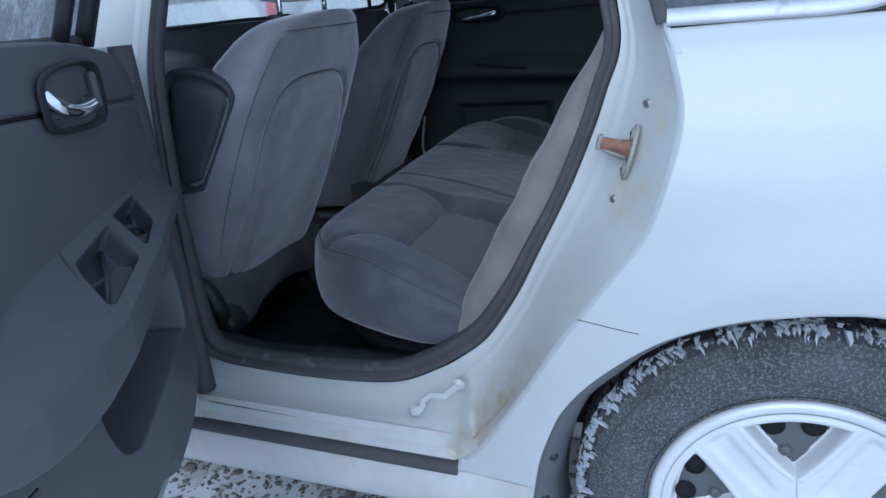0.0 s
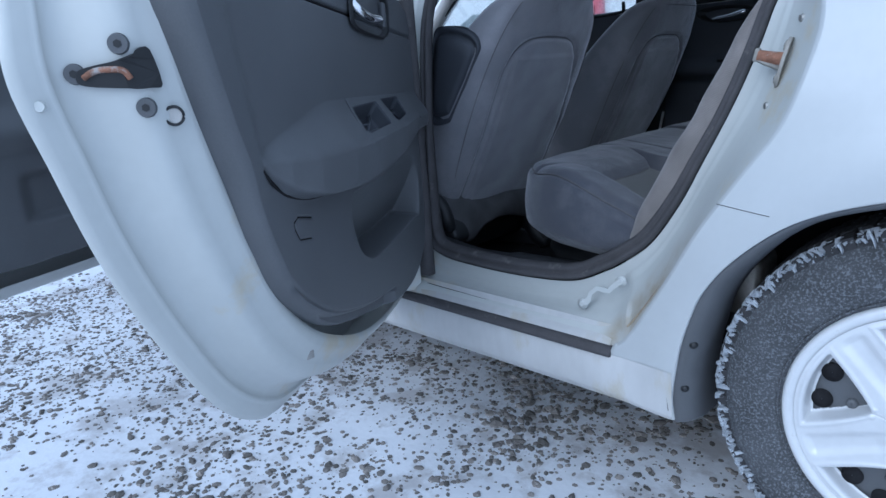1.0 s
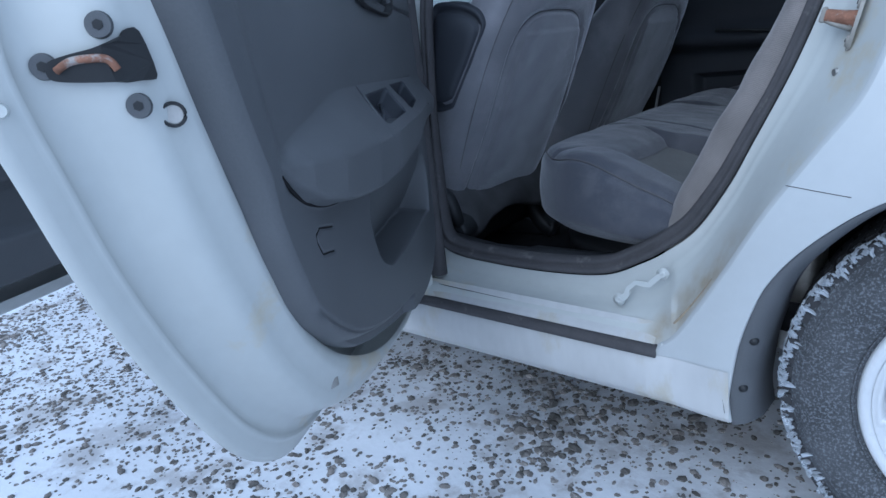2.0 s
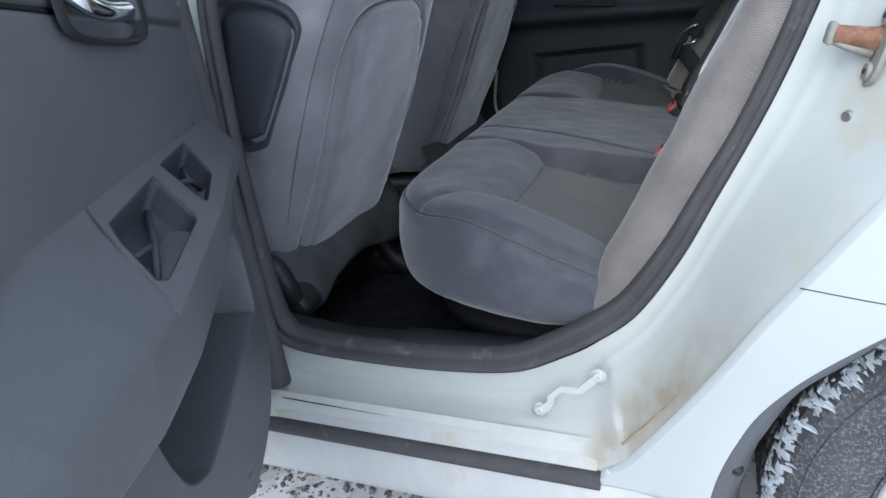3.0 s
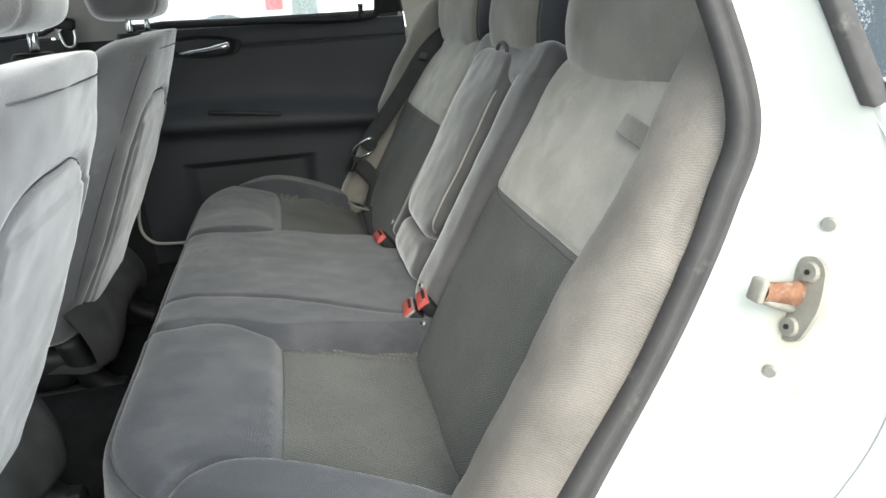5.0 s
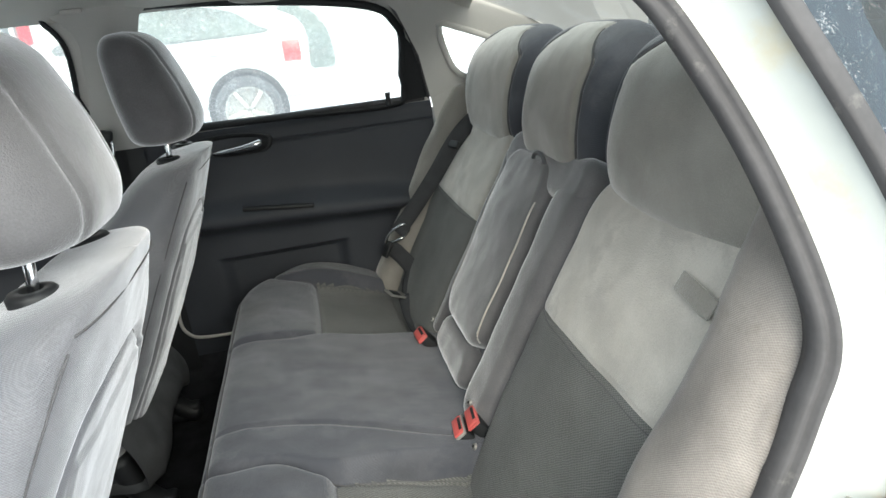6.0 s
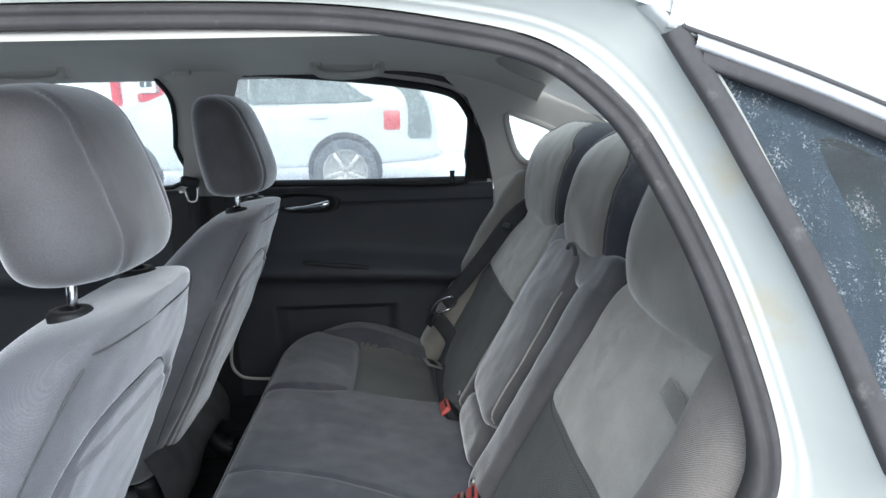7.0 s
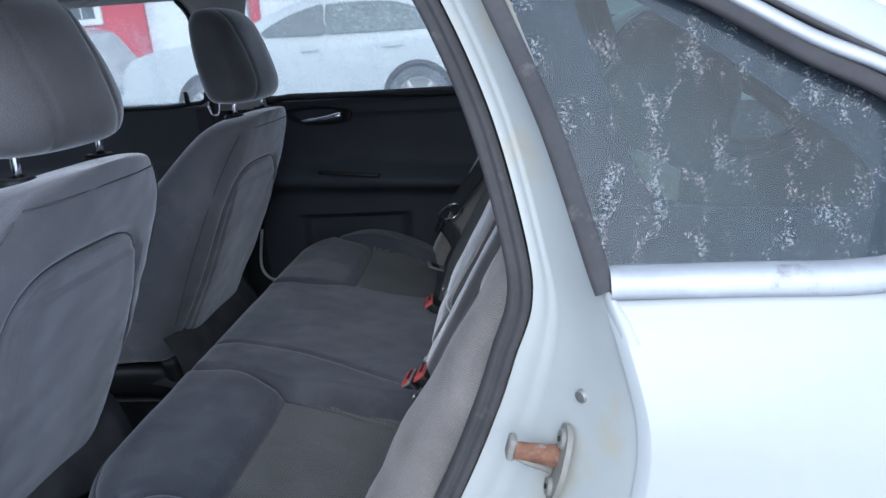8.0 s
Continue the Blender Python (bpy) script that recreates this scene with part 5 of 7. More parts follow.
    rows = [[W(*(q := c0 + (p - c0) * k)[:1], n, q[1]) for p in bowl] for k, n in ((1.06, 0.063), (1.0, 0.069), (0.92, 0.066), (0.8, 0.045), (0.5, 0.035), (0.0, 0.033))]
    v, f = sheet(rows, False, True)
    part("handle_bowl", v, f, PLASTIC_DK, door)
    v, f = tube(curve_points([W(0.405, 0.062, 1.062), W(0.40, 0.075, 1.046), W(0.36, 0.08, 1.036), W(0.30, 0.078, 1.036), W(0.285, 0.066, 1.04)], 5), 0.009, 10)
    part("inner_handle", v, f, CHROME, door, "chrome inner door handle")
    bm = rounded_box((0.02, 0.012, 0.05), 0.005, 2, Matrix.Translation(W(0.235, 0.062, 1.05)))
    bm_part("lock_slider", bm, PLASTIC, door)
    # latch, its bolts and plugs on the end face
    zo, so = outer[:, 1], outer[:, 0]
    zi, si = inner[:, 1], inner[:, 0]
    fs, ns = [q[0] for q in FACE[2:]], [q[1] for q in FACE[2:]]

    def on_face(n, z, lift=0.0):
        k = float(np.interp(n, ns, fs))
        a, b2 = float(np.interp(z, zo[10:], so[10:])), float(np.interp(z, zi[10:], si[10:]))
        return W(a + (b2 - a) * k + lift, n + lift * 0.4, z)
    face_dir = (Vector(W(1, 0.45, 0)) - Vector(W(0, 0, 0))).normalized()
    rot = face_dir.to_track_quat("Z", "Y").to_matrix().to_4x4()
    for n, z, r in ((-0.012, 0.984, 0.0115), (-0.006, 0.915, 0.0115), (-0.062, 0.956, 0.0115), (0.006, 0.903, 0.0095), (-0.082, 0.925, 0.006)):
        place = Matrix.Translation(on_face(n, z, 0.003)) @ rot
        bm = bmesh.new()
        bmesh.ops.create_cone(bm, cap_ends=True, segments=20, radius1=r, radius2=r * 0.9, depth=0.005, matrix=place)
        bm_part("latch_bolt" if r > 0.01 else "edge_plug", bm, PLASTIC if r > 0.01 else (STEEL if r > 0.007 else JAMB), door, smooth=False)
        if 0.007 < r < 0.01:
            v, f = tube([tuple(place @ Vector((r * 1.12 * math.cos(q), r * 1.12 * math.sin(q), 0.004))) for q in np.linspace(0, 2 * math.pi, 20, endpoint=False)], 0.0018, 6, True)
            part("plug_rim", v, f, PLASTIC_DK, door)
        if r > 0.01:
            bm = bmesh.new()
            bmesh.ops.create_cone(bm, cap_ends=True, segments=6, radius1=0.0045, radius2=0.0045, depth=0.0065, matrix=place)
            bm_part("bolt_socket", bm, PLASTIC_DK, door, smooth=False)
    slot = curve_points([(-0.060, 0.950), (-0.056, 0.959), (-0.04, 0.963), (-0.02, 0.966), (-0.004, 0.971), (0.0, 0.978), (0.005, 0.977), (0.006, 0.94), (0.0, 0.936), (-0.02, 0.938), (-0.045, 0.941), (-0.057, 0.944)], 3, True)
    filled([tuple(p) for p in slot], [], lambda n, z: on_face(n, z, 0.0075), PLASTIC_DK, "latch_slot", door, "black latch opening", 0.003)
    v, f = tube(curve_points([on_face(n, z, 0.010) for n, z in ((-0.052, 0.951), (-0.04, 0.957), (-0.025, 0.958), (-0.012, 0.956), (-0.008, 0.947))], 4), 0.0035, 8)
    part("latch_claw", v, f, RUST, door, "rusty latch claw")
    bm = rounded_box((0.02, 0.018, 0.03), 0.003, 2, Matrix.Translation(W(0.63, -0.002, 0.486)))
    bm_part("stop_pin", bm, STEEL, door)
    # rubber boot along the hinge edge
    v, f = tube([W(-0.004, 0.048, z) for z in np.linspace(0.42, 1.1, 12)], 0.02, 10)
    part("hinge_rubber", v, f, RUBBER, door, "black rubber along the hinge edge")
    # window frame and glass above the belt
    frame_top = [(0.02, 1.11), (0.03, 1.30), (0.06, 1.42), (0.2, 1.445), (0.5, 1.43), (0.66, 1.38), (0.78, 1.28), (0.86, 1.18), (0.895, 1.11)]
    fc = curve_points(frame_top, 5)
    v, f = tube([W(s, -0.01 + 0.42 * (z - 1.1), z) for s, z in fc], 0.022, 8)
    part("window_frame", v, f, PLASTIC_DK, door, "black window frame of the door")
    glass_loop = [tuple(p) for p in fc] + [(0.6, 1.1), (0.3, 1.1)]
    o = filled(glass_loop, [], lambda s, z: W(s, -0.012 + 0.42 * (z - 1.1), z), GLASS_FROST, "door_glass", door, "door window with frost")
    o.visible_shadow = False
    v, f = tube([W(s, -0.005, 1.112) for s in np.linspace(0.02, 0.9, 10)], 0.012, 8)
    part("belt_rubber", v, f, RUBBER, door)
    v, f = tube([W(0.14, 0.0 + 0.42 * (z - 1.1), z) for z in np.linspace(1.1, 1.42, 8)], 0.012, 8)
    part("window_divider", v, f, PLASTIC_DK, door)


rear_door()


def front_door():
    W = turned((-2.2, 0.03, 0), 68)
    door = under(new("front_door"), car)
    tagged(door, "open white front door with dark trim")
    edge = curve_points([(0.0, 0.46), (0.3, 0.44), (0.7, 0.437), (0.95, 0.445), (1.03, 0.50), (1.05, 0.7), (1.07, 0.9), (1.06, 1.09), (0.6, 1.12), (0.1, 1.12), (0.0, 1.08)], 6, True)
    mid = np.array((0.52, 0.8))
    rows = [[W(*(q := mid + (p - mid) * k)[:1], n, q[1]) for p in edge] for k, n in ((0.0, -0.1), (0.9, -0.11), (1.0, -0.1), (1.005, -0.09), (1.0, -0.01), (0.97, 0.012), (0.9, 0.012))]
    v, f = sheet(rows, False, True)
    part("door_shell", v, f, PAINT, door)
    trim = curve_points([(0.02, 0.6), (0.08, 0.53), (0.4, 0.523), (0.75, 0.518), (0.9, 0.54), (0.96, 0.62), (0.99, 0.8), (1.0, 1.08), (0.6, 1.115), (0.1, 1.11), (0.02, 1.07)], 6, True)
    rows = []
    for k in np.concatenate([[1.0, 1.0], np.linspace(0.985, 0, 40)]):
        p = mid + (trim - mid) * k
        h = 0.05 + 0.045 * (1 / (1 + np.exp(-(p[:, 1] - 0.83) / 0.006))) * (1 / (1 + np.exp((p[:, 1] - 0.895) / 0.015))) * np.clip((0.95 - p[:, 0]) / 0.1, 0, 1)
        h = h - 0.03 * np.clip((p[:, 0] - 0.12) / 0.05, 0, 1) * np.clip((0.72 - p[:, 0]) / 0.05, 0, 1) * np.clip((p[:, 1] - 0.62) / 0.02, 0, 1) * np.clip((0.76 - p[:, 1]) / 0.02, 0, 1)
        if not rows:
            h = np.full(len(p), 0.01)
        rows.append([W(s, n, z) for (s, z), n in zip(p, h)])
    v, f = sheet(rows, False, True)
    part("trim_panel", v, f, PLASTIC, door, "charcoal front door trim with armrest")
    fr = curve_points([(0.05, 1.11), (0.35, 1.3), (0.6, 1.42), (0.9, 1.45), (1.0, 1.4), (1.05, 1.11)], 5)
    v, f = tube([W(s, 0.42 * (z - 1.1), z) for s, z in fr], 0.022, 8)
    part("window_frame", v, f, PLASTIC_DK, door)
    o = filled([tuple(p) for p in fr], [], lambda s, z: W(s, 0.42 * (z - 1.1), z), GLASS_FROST, "door_glass", door)
    o.visible_shadow = False


front_door()


# ---- cabin ----
def far(z, base=1.64):
    return base - 0.38 * max(0.0, z - 1.1)


def cabin_floor():
    rows = []
    for x in np.linspace(-2.5, 0.4, 30):
        row = []
        for y in np.linspace(0.12, 1.68, 40):
            z = 0.33 + 0.10 * math.exp(-(((y - MID) / 0.12) ** 4))
            z += 0.02 * math.exp(-(((y - 0.3) / 0.2) ** 2)) * math.sin(x * 9)
            if y < 0.2:
                z = 0.33 + (0.2 - y) / 0.08 * 0.11
            if y > 1.6:
                z = 0.33 + (y - 1.6) / 0.08 * 0.11
            row.append((x, y, z))
        rows.append(row)
    v, f = sheet(rows)
    part("cabin_floor", v, f, CARPET, car, "black carpeted cabin floor with a centre tunnel")
    # plastic sill plate inside the seal
    prof = [(0.115, 0.462), (0.125, 0.478), (0.15, 0.482), (0.18, 0.475), (0.2, 0.45), (0.21, 0.38), (0.215, 0.33)]
    xs = np.concatenate([np.linspace(-1.13, -0.90, 6), [-0.898, -0.88], np.linspace(-0.878, -0.45, 8)])
    rows = [[(x, y, z - (0.006 if x < -0.89 else 0) + (0.02 * max(0, -x - 1.0) / 0.13)) for y, z in prof] for x in xs]
    v, f = sheet(rows)
    part("sill_plate", v, f, PLASTIC_DK, car, "black plastic sill plate inside the seal")
    # stepped plastic kick panel under the rear bench, following the cushion round its corners
    edge = [(-0.35, 0.0, 0.0, -1.0, 0.205)] + [(-0.60 - 0.295 * math.sin(q), 0.0, -math.sin(q), -math.cos(q), 0.405 - 0.20 * math.cos(q)) for q in np.linspace(0, math.pi / 2, 24)]
    half = [(x, y, nx, ny) for x, _, nx, ny, y in edge]
    loop = half + [(x, 2 * MID - y, nx, -ny) for x, y, nx, ny in reversed(half)]
    prof = ((-0.05, 0.515), (-0.018, 0.512), (-0.012, 0.486), (-0.016, 0.474), (0.004, 0.470), (0.010, 0.462), (0.006, 0.436), (-0.004, 0.428), (0.0, 0.40), (0.006, 0.325))
    rows = [[(x + nx * d, y + ny * d, z) for x, y, nx, ny in loop] for d, z in prof]
    v, f = sheet(rows)
    part("seat_plinth", v, f, PLASTIC_DK, car, "black plastic kick panel under the rear bench")


cabin_floor()


def far_side():
    door = under(new("far_rear_door"), car)
    tagged(door, "closed far rear door with charcoal trim")
    xs, zs = np.linspace(-1.17, -0.31, 90), np.linspace(0.44, 1.128, 260)

    def bulge(x, z):
        lean_out = 0.012 * math.sin((z - 0.44) / 0.69 * math.pi)
        h = lean_out
        arm = 1 / (1 + math.exp(-(z - (0.825 - 0.04 * (x + 0.75))) / 0.008)) / (1 + math.exp((z - (0.895 - 0.09 * (x + 0.75) * (x > -0.75))) / 0.012))
        h += 0.06 * arm
        if 0.55 < z < 0.74 and -1.0 < x < -0.62:
            h -= 0.03 * min(1, (z - 0.55) / 0.02, (0.74 - z) / 0.02, (x + 1.0) / 0.03, (-0.62 - x) / 0.03)
        h -= 0.007 * math.exp(-(((z - 1.062) / 0.0035) ** 2)) * min(1, max(0, (x + 0.82) / 0.03))
        h += 0.02 * max(0, (z - 1.09) / 0.04) ** 2 * -1
        return h
    P = [[(x, 1.635 - bulge(x, z), z) for x in xs] for z in zs]
    v, f = sheet(P)
    # near door's plastic in a darker tone that stands in for shade
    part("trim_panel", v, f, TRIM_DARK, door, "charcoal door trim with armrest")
    bowl = curve_points([(-1.0, 1.09), (-0.9, 1.10), (-0.80, 1.085), (-0.79, 1.062), (-0.82, 1.04), (-0.93, 1.04), (-0.99, 1.06)], 5, True)
    c0 = bowl.mean(0)
    rows = [[(q[0], 1.62 - n, q[1]) for p in bowl for q in [c0 + (p - c0) * k]] for k, n in ((1.05, 0.0), (1.0, 0.008), (0.9, 0.004), (0.75, -0.012), (0.0, -0.015))]
    v, f = sheet(rows, False, True)
    part("handle_bowl", v, f, PLASTIC_DK, door)
    v, f = tube(curve_points([(-0.955, 1.625, 1.052), (-0.93, 1.612, 1.054), (-0.88, 1.606, 1.058), (-0.835, 1.604, 1.064), (-0.815, 1.608, 1.069)], 5), [0.004, 0.005, 0.006, 0.006, 0.006, 0.006, 0.007, 0.007, 0.007, 0.007, 0.008, 0.008, 0.009, 0.01, 0.0105, 0.011, 0.011, 0.011, 0.011, 0.011, 0.008], 10)
    part("inner_handle", v, f, CHROME, door, "chrome inner door handle")
    # black bar painting the shade of the pull slot; nothing is cut in
    bm = rounded_box((0.20, 0.02, 0.012), 0.004, 2, pose(-0.80, 1.562, 0.885, 0, 6, 0))
    bm_part("pull_slot_shade", bm, PLASTIC_DK, door)
    v, f = tube(curve_points([(-0.438, 1.62, 1.118), (-0.438, 1.62, 1.135), (-0.438, 1.62, 1.155)], 3), [0.009, 0.008, 0.007, 0.007, 0.007, 0.008, 0.008], 10)
    part("lock_knob", v, f, PLASTIC_DK, door)
    # window of the far rear door: black frame, glass, blank triangle
    win = [(-0.98, 1.13), (-1.07, 1.13), (-1.075, 1.30), (-1.062, 1.41), (-1.03, 1.447), (-0.85, 1.44), (-0.60, 1.415), (-0.45, 1.385), (-0.40, 1.34), (-0.385, 1.30), (-0.392, 1.2), (-0.402, 1.122), (-0.7, 1.125)]
    wc = curve_points(win, 4, True)
    v, f = tube([(x, far(z), z) for x, z in wc], 0.011, 8, True)
    part("window_frame", v, f, PLASTIC_DK, door, "black window frame")
    o = filled([tuple(p) for p in wc], [], lambda x, z: (x, far(z) + 0.004, z), GLASS_FROST, "door_glass", door, "door window filmed with frost")
    o.visible_shadow = False
    filled([(-0.40, 1.125), (-0.388, 1.30), (-0.43, 1.37), (-0.36, 1.28), (-0.318, 1.13)], [], lambda x, z: (x, far(z) - 0.004, z), PLASTIC_DK, "blank_panel", door, "black triangular window blank", 0.01)
    v, f = tube([(x, 1.632, 1.127) for x in np.linspace(-1.17, -0.33, 10)], 0.010, 8)
    part("belt_rubber", v, f, RUBBER, door)
    v, f = tube(curve_points([(-0.318, far(1.13) - 0.012, 1.13), (-0.345, far(1.25) - 0.012, 1.25), (-0.39, far(1.36) - 0.012, 1.36), (-0.46, far(1.42) - 0.012, 1.42), (-0.7, far(1.455) - 0.012, 1.455), (-1.05, far(1.475) - 0.012, 1.475)], 5), 0.008, 8)
    part("door_seal", v, f, RUBBER, door)
    v, f = tube(curve_points([(-1.13, 1.60, 0.70), (-1.15, 1.598, 0.58), (-1.13, 1.596, 0.53), (-1.08, 1.594, 0.515), (-0.95, 1.594, 0.51)], 5), 0.005, 8)
    part("trim_edge_piping", v, f, TRIM_GREY, door, "pale edge of the lower trim")

    def window_panel(loop, grow, owner):
        c = np.mean(loop, 0)
        big = c + (np.array(loop) - c) * np.array((1 + grow / 0.36, 1 + grow / 0.16))
        big[:, 1] = np.clip(big[:, 1], 1.115, 1.56)
        filled([tuple(p) for p in big], [[tuple(p) for p in loop]], lambda x, z: (x, far(z) + 0.006, z), TRIM_GREY, "window_surround", owner, "grey panel round the door window")
    window_panel(wc, 0.07, door)

    # far front door
    fd = under(new("far_front_door"), car)
    tagged(fd, "closed far front door with charcoal trim")
    P = [[(x, 1.645 - 0.05 / (1 + math.exp(-(z - 0.83) / 0.01)) / (1 + math.exp((z - 0.9) / 0.01)), z) for x in np.linspace(-2.4, -1.27, 20)] for z in np.linspace(0.44, 1.13, 40)]
    v, f = sheet(P)
    # same shade-darkened tone as the far rear door
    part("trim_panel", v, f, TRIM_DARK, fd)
    fw = curve_points([(-1.28, 1.128), (-1.245, 1.25), (-1.225, 1.37), (-1.25, 1.43), (-1.29, 1.46), (-1.6, 1.462), (-1.95, 1.41), (-2.3, 1.23), (-2.4, 1.128), (-1.9, 1.126)], 4, True)
    v, f = tube([(x, far(z), z) for x, z in fw], 0.007, 8, True)
    part("window_frame", v, f, PLASTIC_DK, fd)
    o = filled([tuple(p) for p in fw], [], lambda x, z: (x, far(z) + 0.004, z), GLASS_FROST, "door_glass", fd, "door window filmed with frost")
    o.visible_shadow = False
    window_panel(fw, 0.06, fd)
    v, f = tube([(-1.325, 1.625, 1.12), (-1.325, 1.625, 1.165)], 0.008, 10)
    part("lock_knob", v, f, PLASTIC_DK, fd)

    # centre pillar trim
    rows = []
    for z in np.linspace(1.10, 1.49, 20):
        x0 = float(np.interp(z, (1.10, 1.144, 1.254, 1.376, 1.421, 1.455, 1.49), (-1.257, -1.245, -1.215, -1.187, -1.2, -1.249, -1.33)))
        x1 = float(np.interp(z, (1.10, 1.38, 1.43, 1.46, 1.49), (-1.06, -1.05, -1.03, -0.99, -0.9)))
        rows.append([(x0 + (x1 - x0) * k / 6, far(z) - 0.012 - 0.022 * math.sin(k / 6 * math.pi), z) for k in range(7)])
    v, f = sheet(rows)
    part("pillar_trim", v, f, TRIM_GREY, car, "light grey centre pillar trim")
    rows = [[(x, 1.62, z) for z in np.linspace(0.4, 1.11, 6)] for x in np.linspace(-1.30, -1.13, 4)]
    v, f = sheet(rows)
    part("pillar_lower_trim", v, f, PLASTIC_DK, car)

    # rear pillar trims, both sides, with the little windows; shade is put into the near one's colour
    for s in (1, -1):
        place = (lambda x, z: (x, far(z) - 0.03 - 0.04 * max(0, x + 0.33), z)) if s > 0 else (lambda x, z: (x, 2 * MID - far(z) + 0.045 + 0.04 * max(0, x + 0.33), z))
        outline = [(-0.30, 1.0), (-0.315, 1.12), (-0.345, 1.25), (-0.40, 1.37), (-0.48, 1.44), (-0.36, 1.462), (-0.2, 1.42), (-0.05, 1.34), (0.1, 1.25), (0.3, 1.12), (0.38, 1.02)]
        hole = curve_points([(-0.285, 1.322), (-0.235, 1.312), (-0.13, 1.268), (-0.03, 1.20), (0.0, 1.165), (-0.05, 1.15), (-0.18, 1.165), (-0.235, 1.19), (-0.265, 1.24)], 3, True)
        if s < 0:
            # the near panel starts behind the door opening
            outline = [(x + 0.11 if x < -0.28 and z < 1.4 else x, z) for x, z in outline]
            hole = [(x + 0.09 * min(1, max(0, -0.05 - x) / 0.15), z) for x, z in hole]
        o = filled(outline, [[tuple(p) for p in hole]], place, TRIM_GREY if s > 0 else PLASTIC, "rear_pillar_trim", car, "light grey rear pillar trim with a small window" if s > 0 else "rear pillar trim toned dark for shade, with a small window")
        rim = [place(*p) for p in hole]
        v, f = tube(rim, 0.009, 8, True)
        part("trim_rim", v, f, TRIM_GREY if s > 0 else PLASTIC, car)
        if s > 0:
            o = filled([tuple(p) for p in hole], [], lambda x, z: (x, far(z) + 0.06, z), GLASS_FROST, "far_quarter_window", car, "small far quarter window")
            o.visible_shadow = False
    # parcel shelf
    v, f = sheet([[(x, y, 1.035 + 0.02 * x) for y in np.linspace(0.15, 1.65, 8)] for x in np.linspace(-0.16, 0.45, 6)])
    part("parcel_shelf", v, f, PLASTIC, car, "dark parcel shelf behind the rear bench")


far_side()


def ceiling_lining():
    rows = []
    for x in curve_points([(-2.05, 0), (-1.6, 0), (-1.0, 0), (-0.6, 0), (-0.42, 0), (-0.34, 0), (-0.26, 0), (-0.2, 0)], 5)[:, 0]:
        row = []
        for t in np.linspace(-1, 1, 30):
            y = MID + 0.62 * t
            z = 1.500 - 0.068 * abs(t) ** 5
            if x > -0.6:
                z -= 0.10 * ((x + 0.6) / 0.26) ** 2 * 0.35
            if x < -1.5:
                z -= 0.05 * ((-x - 1.5) / 0.55) ** 2
            row.append((x, y, z))
        rows.append(row)
    v, f = sheet(rows)
    part("headliner", v, f, HEADLINER, car, "light grey cloth headliner")
    for s, z0, y0 in ((1, 1.455, 1.515), (-1, 1.425, 0.285)):
        v, f = sheet([[(x, y0 + dy * s, z0 + dz - 0.05 * max(0, -x - 1.6)) for x in np.linspace(-2.1, -0.42, 16)] for dy, dz in ((-0.06, 0.04), (0.0, 0.008), (0.025, -0.012))])
        part("roof_rail_trim", v, f, TRIM_GREY, car, "grey trim along the roof rail")

    def grab(x0, x1):
        g = under(new("grab_handle"), car)
        tagged(g, "grey folding grab handle on the roof rail")
        xm = (x0 + x1) / 2
        for x in (x0 + 0.012, x1 - 0.012):
            bm = rounded_box((0.03, 0.026, 0.04), 0.008, 2, pose(x, 1.448, 1.458, 35, 0, 0))
            bm_part("mount", bm, TRIM_GREY, g)
        pts = [(x0 + 0.012, 1.45, 1.474), (x0 + 0.02, 1.435, 1.458), (x0 + 0.05, 1.428, 1.452), (xm, 1.426, 1.45), (x1 - 0.05, 1.428, 1.452), (x1 - 0.02, 1.435, 1.458), (x1 - 0.012, 1.45, 1.474)]
        bm = rounded_box((x1 - x0 - 0.03, 0.012, 0.03), 0.005, 2, pose(xm, 1.462, 1.456, 38, 0, 0))
        bm_part("recess_plate", bm, TRIM_GREY, g)
        v, f = tube(curve_points([(x, y - 0.014, z - 0.018) for x, y, z in pts], 5), 0.010, 10)
        part("grip", v, f, TRIM_GREY, g)
    grab(-0.82, -0.63)
    grab(-1.66, -1.45)
    bm = rounded_box((0.05, 0.01, 0.012), 0.004, 2, pose(-1.17, far(1.46) - 0.035, 1.45))
    bm_part("coat_hook", bm, TRIM_GREY, car)


ceiling_lining()


def dashboard():
    rows = []
    for y in np.linspace(0.15, 1.66, 24):
        rows.append([(-2.15, y, 0.55), (-2.1, y, 0.75), (-2.08, y, 0.93), (-2.14, y, 1.0), (-2.3, y, 1.03), (-2.65, y, 1.03), (-2.7, y, 0.5)])
    v, f = sheet(rows)
    part("dashboard", v, f, PLASTIC, car, "dark dashboard")
    bm = rounded_box((0.012, 1.4, 0.05), 0.005, 2, pose(-2.082, 0.9, 0.915))
    bm_part("dash_trim_strip", bm, WOOD, car, "reddish wood-look dashboard strip")
    ring = [(-1.86 - 0.19 * math.cos(q) * 0.4, 0.486 + 0.19 * math.sin(q), 0.95 + 0.19 * math.cos(q) * 0.92) for q in np.linspace(0, 2 * math.pi, 40, endpoint=False)]
    v, f = tube(ring, 0.015, 10, True)
    part("steering_wheel", v, f, PLASTIC_DK, car, "black steering wheel")
    v, f = tube([(-1.86, 0.486, 0.95), (-2.1, 0.486, 0.88)], 0.06, 14)
    part("steering_column", v, f, PLASTIC_DK, car)


dashboard()


